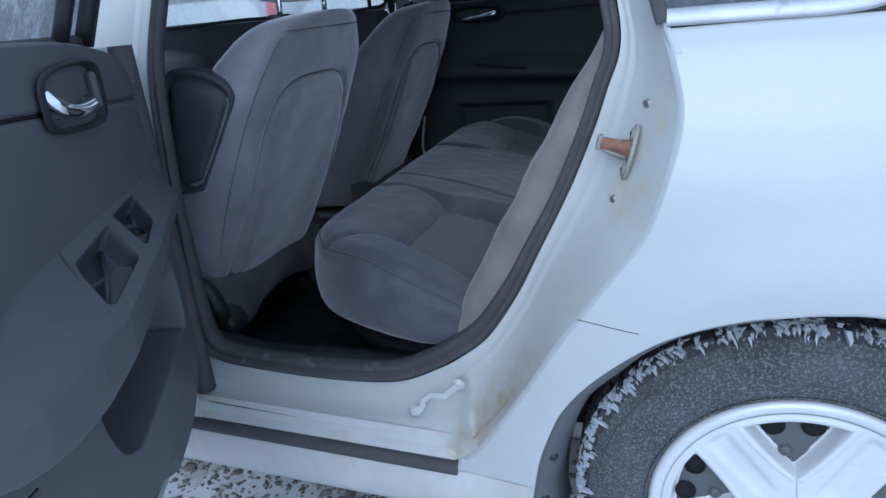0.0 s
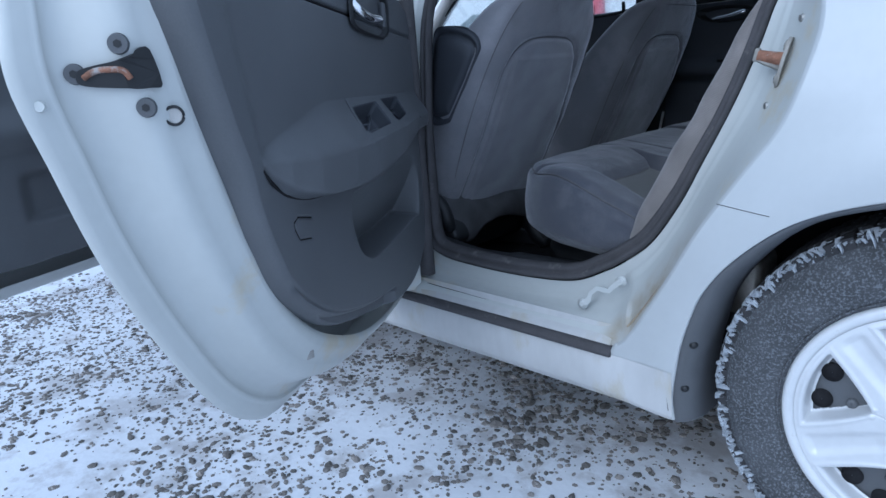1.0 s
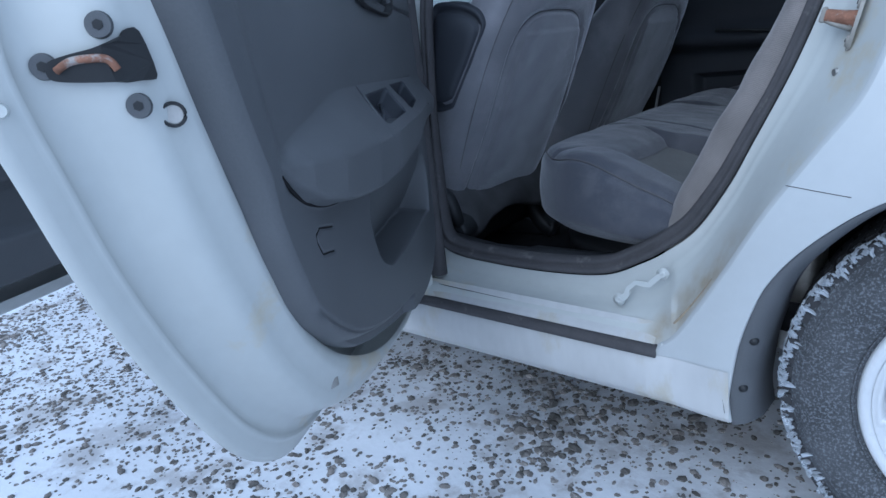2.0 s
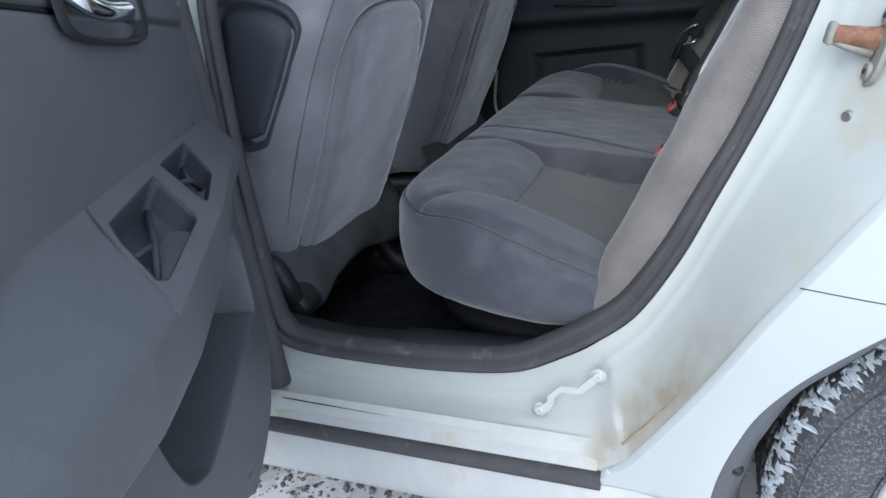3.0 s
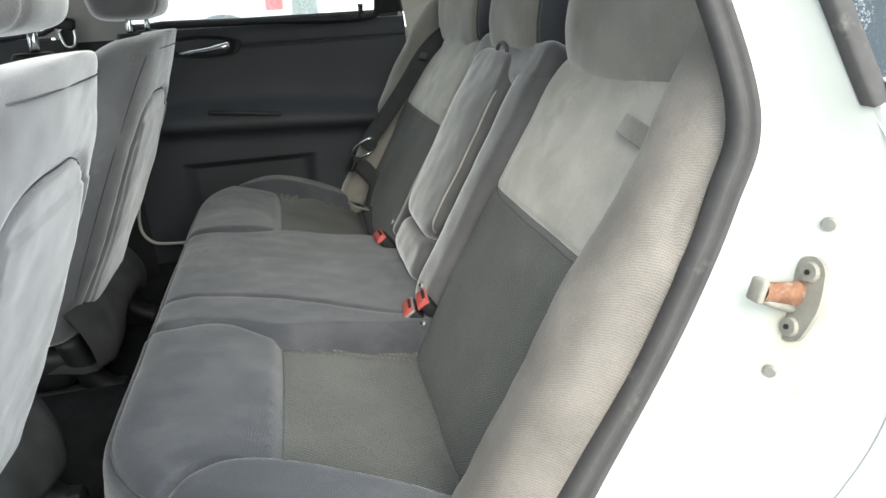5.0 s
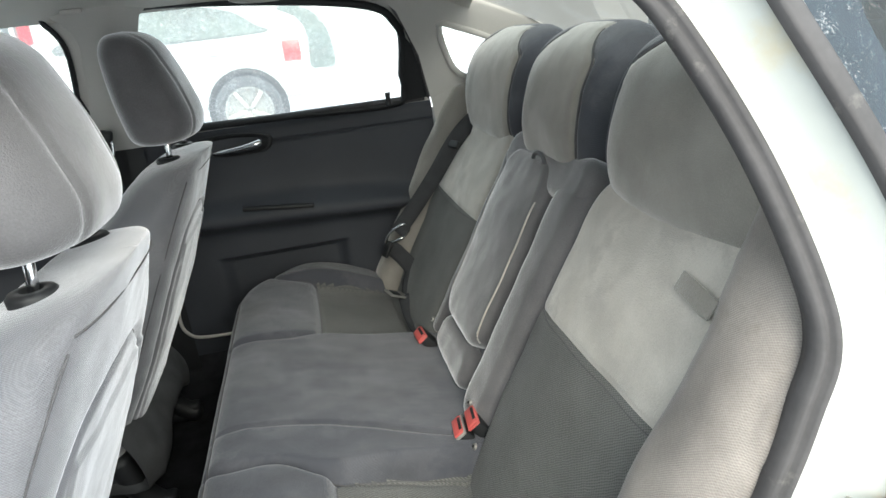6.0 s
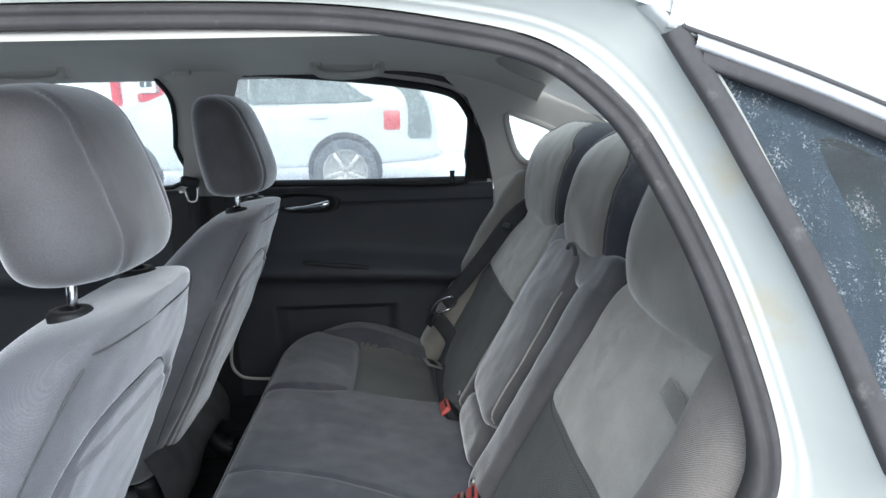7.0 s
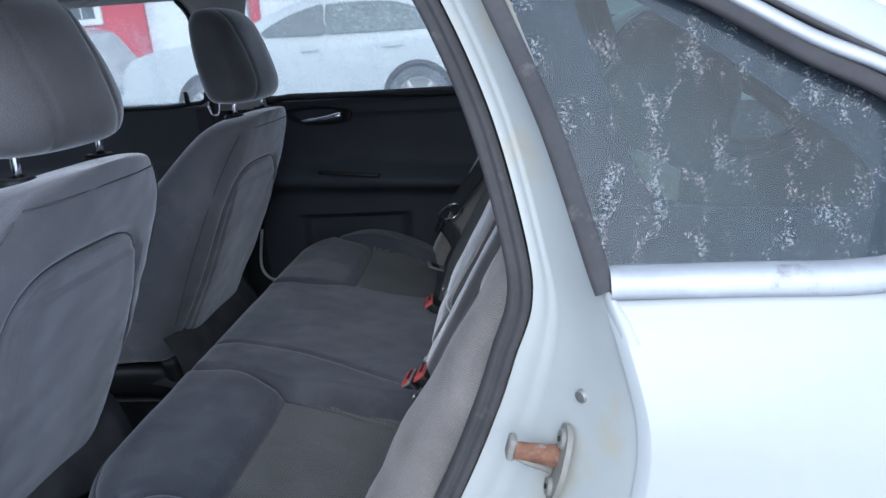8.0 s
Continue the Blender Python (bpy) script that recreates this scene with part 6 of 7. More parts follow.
# ---- front seats ----
def front_seat(cy, near, name_label):
    seat = thing("driver_seat" if near else "passenger_seat", (-1.35, cy, 0.33), name_label, "car seat", "front seats")
    levels = []
    for z, w, th, e in ((0.49, 0.20, 0.06, 3.0), (0.51, 0.235, 0.09, 3.2), (0.56, 0.247, 0.13, 3.4), (0.66, 0.256, 0.147, 3.9), (0.78, 0.264, 0.143, 4.2), (0.88, 0.264, 0.129, 4.2), (0.96, 0.257, 0.109, 3.9),
                        (1.02, 0.244, 0.092, 3.5), (1.06, 0.227, 0.080, 3.2), (1.09, 0.203, 0.070, 3.0), (1.11, 0.172, 0.058, 2.8), (1.121, 0.13, 0.042, 2.6), (1.127, 0.07, 0.02, 2.3), (1.1285, 0.0, 0.0, 2.0)):
        xr = -1.185 + (z - 0.536) * 0.46 + 0.012 * math.sin((z - 0.5) * 5) + (0.02 if near else 0.012)
        levels.append((xr - th, cy, z, th, w, e))
    lv = curve_points(levels, 12)
    P = ring_loft([tuple(l) for l in lv], 220)
    flat = P.reshape(-1, 3)
    cx = np.repeat(lv[:, 0], 220)
    rear = flat[:, 0] > cx + 0.3 * np.repeat(lv[:, 3], 220)
    yz = np.stack([flat[:, 1] - cy, flat[:, 2]], 1)
    seam_line = [(-0.19, 0.56), (-0.188, 0.74), (-0.19, 0.87), (-0.182, 0.93), (-0.155, 0.975), (-0.10, 0.997), (0.0, 1.0), (0.07, 0.995), (0.115, 0.975), (0.14, 0.92), (0.185, 0.74), (0.195, 0.60)]
    seam_line = curve_points(seam_line, 6)
    d = line_gap(yz, seam_line)
    inside = (np.abs(yz[:, 0] + 0.0) < 0.16) & (yz[:, 1] < 0.95)
    push = np.where(rear, -0.010 * np.exp(-((d / 0.0055) ** 2)) + np.where(inside, 0.004, 0), 0)
    flat[:, 0] += push
    wob = np.array([noise.noise(Vector(p) * 9) for p in flat]) * 0.004 + np.array([noise.noise(Vector(p) * 24) for p in flat]) * 0.0015
    flat[:, 0] += wob
    flat[:, 1] += np.where(yz[:, 0] > 0, 1, -1) * wob
    v, f = sheet(flat.reshape(P.shape), False, True)
    part("backrest", v, f, VELOUR, seat, "grey velour backrest with a map pocket")
    seam(flat, [(p[0] + cy, p[1]) for p in seam_line], [1, 2], seat, THREAD, 0.0011, (0.0002, 0, 0), rear)
    # piping round the edge of the rear panel and over the top; dark thread paints its shadow line
    for sgn in (-1, 1):
        pipe = []
        for k, l in enumerate(lv):
            if 0.6 < l[2] < 1.085:
                e = l[5]
                q = math.acos(min(1, 0.74 ** (e / 2)))
                pipe.append((l[0] + l[3] * 0.74 + 0.001, cy + sgn * (l[4] * math.sin(q) ** (2 / e) + 0.001), l[2]))
        v, f = tube(pipe, 0.0011, 6)
        part("piping", v, f, THREAD, seat)
    l = min(lv, key=lambda q: abs(q[2] - 1.094))
    q0 = math.acos(min(1, 0.74 ** (l[5] / 2)))
    v, f = tube([(l[0] + l[3] * abs(math.cos(q)) ** (2 / l[5]) + 0.0006, cy + l[4] * math.copysign(abs(math.sin(q)) ** (2 / l[5]), q), l[2] + 0.0008) for q in np.linspace(-q0, q0, 40)], 0.0012, 6)
    part("piping", v, f, THREAD, seat)
    # seat squab and base
    bm = rounded_box((0.5, 0.5, 0.16), 0.06, 4, pose(-1.5, cy, 0.55, 0, -6, 0))
    bm_part("seat_cushion", bm, VELOUR, seat)
    bm = rounded_box((0.48, 0.44, 0.10), 0.03, 3, pose(-1.46, cy, 0.43))
    bm_part("seat_base", bm, PLASTIC_DK, seat)
    for dy in (-0.2, 0.2):
        bm = rounded_box((0.6, 0.04, 0.05), 0.01, 2, pose(-1.42, cy + dy, 0.357))
        bm_part("seat_rail", bm, PLASTIC_DK, seat)
        v, f = tube(curve_points([(-1.13, cy + dy, 0.345), (-1.17, cy + dy, 0.37), (-1.2, cy + dy, 0.42), (-1.22, cy + dy, 0.5)], 4), 0.028, 10)
        part("rail_cover", v, f, PLASTIC_DK, seat, "black plastic cover at the foot of the seat")
    # felt valance below the backrest, its lower edge cut in an arch
    rows = []
    for y in np.linspace(-0.25, 0.262, 50):
        zb = float(np.interp(y, (-0.25, -0.18, -0.13, -0.07, 0.02, 0.2, 0.262), (0.445, 0.449, 0.482, 0.494, 0.482, 0.435, 0.445)))
        row = []
        for t in np.linspace(0, 1, 14):
            z = 0.585 + (zb - 0.585) * t
            row.append((-1.172 + 0.045 * math.sin(t * 1.9) - 0.35 * max(0, abs(y) - 0.2) + 0.004 * math.sin(y * 31 + t * 4), cy + (y if near else -y), z))
        rows.append(row + [(row[-1][0] - 0.03, row[-1][1], zb - 0.004), (row[-1][0] - 0.1, row[-1][1], zb + 0.01)])
    v, f = sheet(rows)
    part("lower_valance", v, f, CARPET_GREY, seat, "grey felt valance below the backrest")
    if near:
        loop = curve_points([(-1.125, 1.043), (-1.075, 1.036), (-1.03, 1.016), (-1.012, 0.99), (-1.02, 0.96), (-1.07, 0.875), (-1.112, 0.81), (-1.13, 0.796), (-1.168, 0.792), (-1.185, 0.81), (-1.18, 0.87), (-1.165, 0.95), (-1.147, 1.028)], 5, True)
        c0 = loop.mean(0)
        rows = [[(qx, cy - 0.262 + d + 0.10 * (qx + 1.10), c0[1] + (p[1] - c0[1]) * k) for p in loop for qx in [c0[0] + (p[0] - c0[0]) * k]]
                for k, d in ((1.02, 0.03), (1.01, -0.004), (0.985, -0.009), (0.93, -0.008), (0.89, 0.0), (0.84, 0.001), (0.80, -0.010), (0.76, -0.015), (0.5, -0.017), (0.0, -0.017))]
        v, f = sheet(rows, False, True)
        part("side_airbag_cover", v, f, TRIM_DARK, seat, "charcoal side airbag cover in a recessed frame")
        path = curve_points([(-1.30, cy - 0.285, 0.575), (-1.235, cy - 0.287, 0.59), (-1.19, cy - 0.287, 0.588), (-1.157, cy - 0.285, 0.568), (-1.143, cy - 0.28, 0.53), (-1.145, cy - 0.27, 0.50)], 5)
        v, f = tube(path, [0.022] * 10 + list(np.linspace(0.022, 0.018, len(path) - 10)), 12)
        part("recliner_lever", v, f, PLASTIC_DK, seat, "black recliner lever")
        slab = curve_points([(-1.34, 0.55), (-1.22, 0.55), (-1.165, 0.533), (-1.125, 0.495), (-1.118, 0.47), (-1.14, 0.452), (-1.2, 0.452), (-1.34, 0.43)], 4, True)
        c0 = slab.mean(0)
        rows = [[(q[0], cy - 0.25 + d, q[1]) for p in slab for q in [c0 + (p - c0) * k]] for k, d in ((1.0, 0.03), (1.0, -0.012), (0.97, -0.022), (0.9, -0.026), (0.0, -0.028))]
        v, f = sheet(rows, False, True)
        part("side_bezel", v, f, PLASTIC_DK, seat, "black plastic bezel along the seat side")
    # headrest with posts
    lv = curve_points([(-0.985, cy, 1.150, 0.0, 0.0, 2.0), (-0.985, cy, 1.153, 0.04, 0.09, 2.2), (-0.982, cy, 1.166, 0.068, 0.13, 2.4), (-0.982, cy, 1.205, 0.077, 0.146, 2.6), (-0.992, cy, 1.26, 0.074, 0.147, 2.6), (-1.004, cy, 1.315, 0.067, 0.137, 2.5), (-1.012, cy, 1.355, 0.058, 0.122, 2.4), (-1.02, cy, 1.38, 0.036, 0.09, 2.2), (-1.023, cy, 1.388, 0.0, 0.0, 2.0)], 6)
    P = ring_loft([tuple(l) for l in lv], 120)
    flat = P.reshape(-1, 3)
    for sx in (-0.075, 0.075):
        gap = np.abs(flat[:, 1] - cy - sx * 1.0)
        back = flat[:, 0] > np.repeat(lv[:, 0], 120)
        flat[:, 0] -= np.where(back, 0.004 * np.exp(-((gap / 0.004) ** 2)), 0)
    flat[:, 0] += np.array([noise.noise(Vector(p) * 11) for p in flat]) * 0.003
    v, f = sheet(flat.reshape(P.shape), False, True)
    part("headrest", v, f, VELOUR_HEAD, seat, "grey velour headrest")
    for dy in (-0.098, 0.098):
        post = tube([(-0.978, cy + dy, 1.08), (-0.966, cy + dy, 1.2)], 0.006, 12)
        part("headrest_post", *post, CHROME, seat, "chrome headrest post")
        v, f = disc_stack([(0.025, 1.114), (0.0255, 1.1225), (0.022, 1.127), (0.012, 1.1275), (0.0105, 1.124), (0.001, 1.124)], 32, (-0.976, cy + dy, 0), "Z")
        part("post_collar", v, f, PLASTIC_DK, seat, "black post collar")
    return seat


front_seat(0.486, True, "grey velour driver seat with worn backrest and headrest")
front_seat(1.258, False, "grey velour passenger seat with headrest")


# ---- rear bench ----
def rear_bench():
    bench = thing("rear_bench", (-0.6, MID, 0.47), "grey velour rear bench with darker ribbed cloth inserts", "car seat")

    # cushion: one long pad with sunk inserts, a raised bolster at each end and a rolled front edge
    def off(o):
        r = 0.045
        return np.where(o < 0.07, r * np.sin(np.clip(o / 0.07, 0, 1) * np.pi / 2), r + 0.008 * np.sin(np.clip((o - 0.07) / 0.1, 0, 1) * np.pi) - 0.07 * np.clip((o - 0.15) / 0.05, 0, 1) ** 1.3)

    def drop(o):
        return np.where(o < 0.07, 0.045 * (1 - np.cos(np.clip(o / 0.07, 0, 1) * np.pi / 2)), 0.045 + 1.12 * (o - 0.07))
    X, Y, O = soft_grid(-0.912, -0.40, 0.185, 2 * MID - 0.185, 0.30, 0.22, 180, 400, 0.2, 42, off, (-1,))
    M = np.abs(Y - MID)

    def along(x, xs, vs):
        c = curve_points(list(zip(xs, vs)), 8)
        return np.interp(x, c[:, 0], c[:, 1])
    a_line = along(X, (-0.86, -0.845, -0.83, -0.795, -0.76, -0.68, -0.61, -0.53), (0.66, 0.636, 0.621, 0.613, 0.615, 0.63, 0.638, 0.648))
    c_line = along(X, (-0.95, -0.90, -0.82, -0.738, -0.63, -0.515), (0.234, 0.243, 0.244, 0.268, 0.258, 0.259))
    centre = 0.684 - 0.17 * np.maximum(0, X + 0.88)
    thigh = 0.686 - 2.6 * np.maximum(0, X + 0.86) ** 2
    well = np.where(X < -0.517, 0.628 - 0.335 * (X + 0.735), 0.555 + 0.25 * (X + 0.517))
    sunk = step(-0.752, -0.722, X)
    seat = thigh * (1 - sunk) + well * sunk
    bolster = along(X, (-0.95, -0.905, -0.841, -0.762, -0.685, -0.592, -0.53, -0.45), (0.655, 0.672, 0.688, 0.690, 0.672, 0.635, 0.605, 0.59))
    wb = step(-0.018, 0.024, M - a_line) * step(-0.87, -0.80, X)
    wc = 1 - step(-0.022, 0.018, M - c_line)
    top = seat * (1 - wb) * (1 - wc) + bolster * wb + centre * wc
    low = np.clip((O - 0.07) / 0.11, 0, 1)
    Z = (top - drop(np.minimum(O, 0.07))) * (1 - low) + 0.502 * low - 0.1 * np.maximum(0, O - 0.18)
    P = np.stack([X, Y, Z], 2)
    flat = P.reshape(-1, 3)
    xy = np.stack([X.ravel(), Y.ravel()], 1)
    onto = np.clip(1 - O.ravel() / 0.06, 0, 1)
    lines = {}
    for s in (1, -1):
        f = lambda pts: [(x, y if s > 0 else 2 * MID - y) for x, y in pts]
        lines["bolster", s] = curve_points(f([(-0.858, 0.245), (-0.847, 0.262), (-0.83, 0.277), (-0.795, 0.287), (-0.755, 0.284), (-0.68, 0.270), (-0.61, 0.262), (-0.53, 0.252), (-0.45, 0.25)]), 8)
        lines["centre", s] = curve_points(f([(-0.955, 0.668), (-0.90, 0.657), (-0.82, 0.656), (-0.738, 0.634), (-0.63, 0.643), (-0.515, 0.641), (-0.45, 0.64)]), 8)
        lines["insert", s] = curve_points(f([(-0.737, 0.634), (-0.734, 0.55), (-0.735, 0.40), (-0.738, 0.285)]), 10)
        lines["fold", s] = curve_points(f([(-0.515, 0.64), (-0.513, 0.5), (-0.52, 0.26)]), 8)
    lines["middle", 1] = curve_points([(-0.945, 0.768), (-0.80, 0.772), (-0.67, 0.745), (-0.52, 0.70)], 8)
    for key, depth, wide in ((("bolster", 1), 0.014, 0.008), (("bolster", -1), 0.012, 0.009), (("centre", 1), 0.026, 0.010), (("centre", -1), 0.010, 0.009), (("insert", 1), 0.008, 0.007),
                             (("insert", -1), 0.008, 0.007), (("fold", 1), 0.004, 0.006), (("fold", -1), 0.004, 0.006), (("middle", 1), 0.005, 0.005)):
        flat[:, 2] -= np.exp(-((line_gap(xy, lines[key]) / wide) ** 2)) * depth * onto
    # stitched edge round the front and ends
    dent = np.exp(-(((O.ravel() - 0.034) / 0.0045) ** 2)) * 0.006
    flat[:, 2] -= dent
    flat[:, 2] += rough(flat, 7) * 0.005 + rough(flat, 24) * 0.0014
    mm, aa, cc = M[:-1, :-1].ravel(), a_line[:-1, :-1].ravel(), c_line[:-1, :-1].ravel()
    zone = ((X[:-1, :-1].ravel() > -0.736) & (mm < aa) & (mm > cc) & (O[:-1, :-1].ravel() < 0.05)).astype(int)
    v, f = sheet(P)
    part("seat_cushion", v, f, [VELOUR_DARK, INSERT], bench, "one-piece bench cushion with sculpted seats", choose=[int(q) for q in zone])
    keep = O.ravel() < 0.035
    for key in (("bolster", 1), ("bolster", -1), ("insert", 1), ("insert", -1), ("centre", 1), ("centre", -1), ("middle", 1)):
        seam(P, [q for q in lines[key] if q[0] < -0.47], [0, 1], bench, THREAD, 0.0012, (0, 0, -0.0005), keep=keep)
    # the edge stitching follows one overrun of the grid round front and ends
    k = int(round(42 - 0.034 / 0.2 * 42))
    ring = [P[i, k] for i in range(205, k, -1)] + [P[k, j] for j in range(k, P.shape[1] - k)] + [P[i, P.shape[1] - 1 - k] for i in range(k, 205)]
    ring = np.array(ring)[::3]
    ring[1:-1] = (ring[:-2] + ring[1:-1] * 2 + ring[2:]) / 4
    v, f = tube(ring + (0, 0, 0.0022), 0.0016, 6)
    part("seam", v, f, THREAD, bench)

    # backrest: a leaning plane, on which pads are set; h is the distance in front of it
    lean_n = np.array((-0.873, 0.0, 0.488))

    def spot(y, z, h=0.0):
        return np.array((-0.322 + (z - 0.843) * 0.56, y, z)) + lean_n * h

    def pad(name, mat, label, z0, z1, y0, y1, rz, ry, edge, face, back=0.05, insert=None, crown=0.0, parent=None, res=0.006):
        """A padded panel on the backrest: face is how far it stands out, edge the radius of its rolled border."""
        def offset(o):
            return np.where(o < edge * 1.5, edge * np.sin(np.clip(o / (edge * 1.5), 0, 1) * np.pi / 2), edge)

        def fall(o):
            return np.where(o < edge * 1.5, edge * (1 - np.cos(np.clip(o / (edge * 1.5), 0, 1) * np.pi / 2)), edge + (o - edge * 1.5))
        nz, ny = int((z1 - z0) / res), int((y1 - y0) / res)
        C, D, Q = soft_grid(z0 + edge, z1 - edge, y0 + edge, y1 - edge, max(rz - edge, 0.004), max(ry - edge, 0.004), nz, ny, edge * 1.5 + back, 14, offset)
        u, w = (C - z0) / (z1 - z0) * 2 - 1, (D - y0) / (y1 - y0) * 2 - 1
        H = face - fall(Q) + crown * (1 - np.clip(np.abs(w), 0, 1) ** 2.5) * (1 - np.clip(np.abs(u), 0, 1) ** 4)
        G = np.stack([-0.322 + (C - 0.843) * 0.56 + lean_n[0] * H, D, C + lean_n[2] * H], 2)
        if insert is not None:
            cut = np.abs(C - insert)
            G += lean_n * (-0.004 * np.exp(-((cut / 0.005) ** 2)))[:, :, None]
        bumps = rough(G.reshape(-1, 3), 9) * 0.0045 + rough(G.reshape(-1, 3), 26) * 0.0012
        G = G + lean_n * bumps.reshape(H.shape)[:, :, None]
        v, f = sheet(G)
        pick = None if insert is None else [int(c < insert) for c in ((C[:-1, :-1] + C[1:, 1:]) / 2).ravel()]
        return part(name, v, f, mat, parent or bench, label, choose=pick), G
    for near in (1, 0):
        y0, y1 = (0.20, 0.676) if near else (1.128, 1.60)
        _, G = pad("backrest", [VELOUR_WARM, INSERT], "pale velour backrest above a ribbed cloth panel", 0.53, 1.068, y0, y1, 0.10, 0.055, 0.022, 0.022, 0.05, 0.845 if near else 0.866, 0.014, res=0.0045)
        zs = 0.845 if near else 0.866
        seam(G, [(y, zs + 0.008) for y in np.linspace(y0 + 0.02, y1 - 0.012, 40)], [1, 2], bench, THREAD, 0.001, keep=None)
    # folded centre armrest in its surround
    pad("armrest_recess", VELOUR_DARK, "slate velour behind the folded armrest", 0.60, 1.06, 0.684, 1.12, 0.03, 0.03, 0.012, 0.0, 0.03)
    pad("armrest_surround", VELOUR_HEAD, "slate velour side of the armrest surround", 0.59, 1.045, 0.681, 0.806, 0.05, 0.04, 0.034, 0.030, 0.04, crown=0.008)
    pad("armrest_bridge", VELOUR_HEAD, "slate velour above the folded armrest", 0.992, 1.075, 0.690, 1.115, 0.035, 0.04, 0.022, 0.034, 0.03)
    pad("armrest_surround", VELOUR_HEAD, "narrow far side of the armrest surround", 0.62, 1.04, 1.083, 1.124, 0.02, 0.018, 0.015, 0.030, 0.03)
    arm, G = pad("armrest", VELOUR_HEAD, "folded-up centre armrest with pale velour face", 0.688, 1.046, 0.822, 1.076, 0.05, 0.06, 0.020, 0.040, 0.05, crown=0.010)
    for yy in (0.834, 1.066):
        seam(G, [(yy, z) for z in np.linspace(0.72, 1.02, 30)], [1, 2], bench, VELOUR_WARM, 0.0022, tuple(lean_n * 0.001))
    pad("armrest_hinge_cover", VELOUR_HEAD, "grey cover at the foot of the armrest", 0.606, 0.686, 0.83, 1.072, 0.03, 0.05, 0.024, 0.034, 0.04)
    loop = [spot(0.872 + 0.03 * math.cos(q), 1.036 + 0.012 * math.sin(q), 0.05 + 0.006 * math.sin(q)) for q in np.linspace(0, math.pi, 14)]
    v, f = tube(loop, 0.004, 8)
    part("armrest_pull", v, f, PLASTIC, bench, "grey pull loop of the armrest")
    n_rot = Vector(lean_n).to_track_quat("Z", "Y").to_matrix().to_4x4()
    for y, z in ((0.733, 0.637), (1.10, 0.645), (0.655, 0.60)):
        for rad, mt, up in ((0.0065, STEEL, 0.041), (0.003, PLASTIC_DK, 0.0425)):
            bm = bmesh.new()
            bmesh.ops.create_cone(bm, cap_ends=True, segments=16, radius1=rad, radius2=rad * 0.85, depth=0.004, matrix=Matrix.Translation(spot(y, z, up - (0.006 if y < 0.7 else 0))) @ n_rot)
            bm_part("trim_button", bm, mt, bench, smooth=False)
    # moulded head restraints: pale face, gussets behind a piped seam; darker velour paints their shade
    for cy, a in ((0.4525, 0.2375), (0.9025, 0.183), (1.3525, 0.2375)):
        lv = curve_points([(-0.150, cy, 1.020, 0.0, 0.0, 2.0), (-0.158, cy, 1.030, 0.05, a * 0.7, 2.8), (-0.158, cy, 1.052, 0.078, a * 0.93, 3.2), (-0.148, cy, 1.10, 0.092, a, 3.6), (-0.138, cy, 1.16, 0.096, a, 3.6), (-0.125, cy, 1.22, 0.09, a * 0.97, 3.4),
                           (-0.112, cy, 1.262, 0.073, a * 0.9, 3.0), (-0.10, cy, 1.288, 0.046, a * 0.74, 2.6), (-0.095, cy, 1.299, 0.02, a * 0.4, 2.3), (-0.095, cy, 1.301, 0.0, 0.0, 2.0)], 7)
        P = ring_loft([tuple(l) for l in lv], 150)
        flat = P.reshape(-1, 3)
        front = flat[:, 0] < np.repeat(lv[:, 0], 150) + 0.03
        for sx in (-1, 1):
            wall = a - 0.048
            g = np.abs((flat[:, 1] - cy) * sx - wall * np.clip((1.34 - flat[:, 2]) / 0.1, 0.55, 1))
            flat[:, 0] += 0.008 * np.exp(-((g / 0.006) ** 2)) * front
        flat[:, 0] += rough(flat, 9) * 0.006 + rough(flat, 25) * 0.0014
        v, f = sheet(flat.reshape(P.shape), False, True)
        part("head_restraint", v, f, [REST, VELOUR_DARK], bench, "rounded velour head restraint with gussets toned dark as shaded", choose=lambda p: int(abs(p.y - cy) > (a - 0.048) * min(1, max(0.55, (1.34 - p.z) / 0.1)) or p.x > -0.11))
        for sx in (-1, 1):
            seam(flat, [(cy + sx * (a - 0.048) * min(1, max(0.55, (1.34 - z) / 0.1)), z) for z in np.linspace(1.045, 1.288, 34)], [1, 2], bench, THREAD, 0.0022, (-0.0015, 0, 0), front)
    # cloth-covered wings beside the door openings; the far one is lightened in colour for missing light
    for s in (1, -1):
        rows = []
        for t in np.linspace(0, 1, 70):
            z = 0.452 + 0.70 * t
            k = min(1.0, 0.25 + 0.75 * math.sin(min(1, t / 0.07) * math.pi / 2)) * (1 if t < 0.93 else max(0.02, math.cos((t - 0.93) / 0.07 * math.pi / 2)) ** 0.7)
            reach = float(np.interp(t, (0, 0.08, 0.2, 0.6, 0.85, 1), (0.070, 0.082, 0.090, 0.092, 0.090, 0.082)))
            yc = 0.188 + 0.03 * max(0, t - 0.75) / 0.25
            row = []
            for q in np.linspace(-math.pi / 2 - 0.75, math.pi / 2 + 0.75, 56):
                cq, sq = math.cos(q), math.sin(q)
                hh = reach * k * math.copysign(abs(cq) ** 0.75, cq) if cq > 0 else cq * 0.05
                row.append(spot(yc + 0.070 * k * math.copysign(abs(sq) ** 0.8, sq), z, hh))
            rows.append(row)
        P = np.array(rows)
        flat = P.reshape(-1, 3)
        # puckered stitching on the door-side face
        pucker = curve_points([(-0.283, 1.015), (-0.315, 1.0), (-0.335, 0.965), (-0.338, 0.935), (-0.322, 0.905), (-0.300, 0.925)], 6)
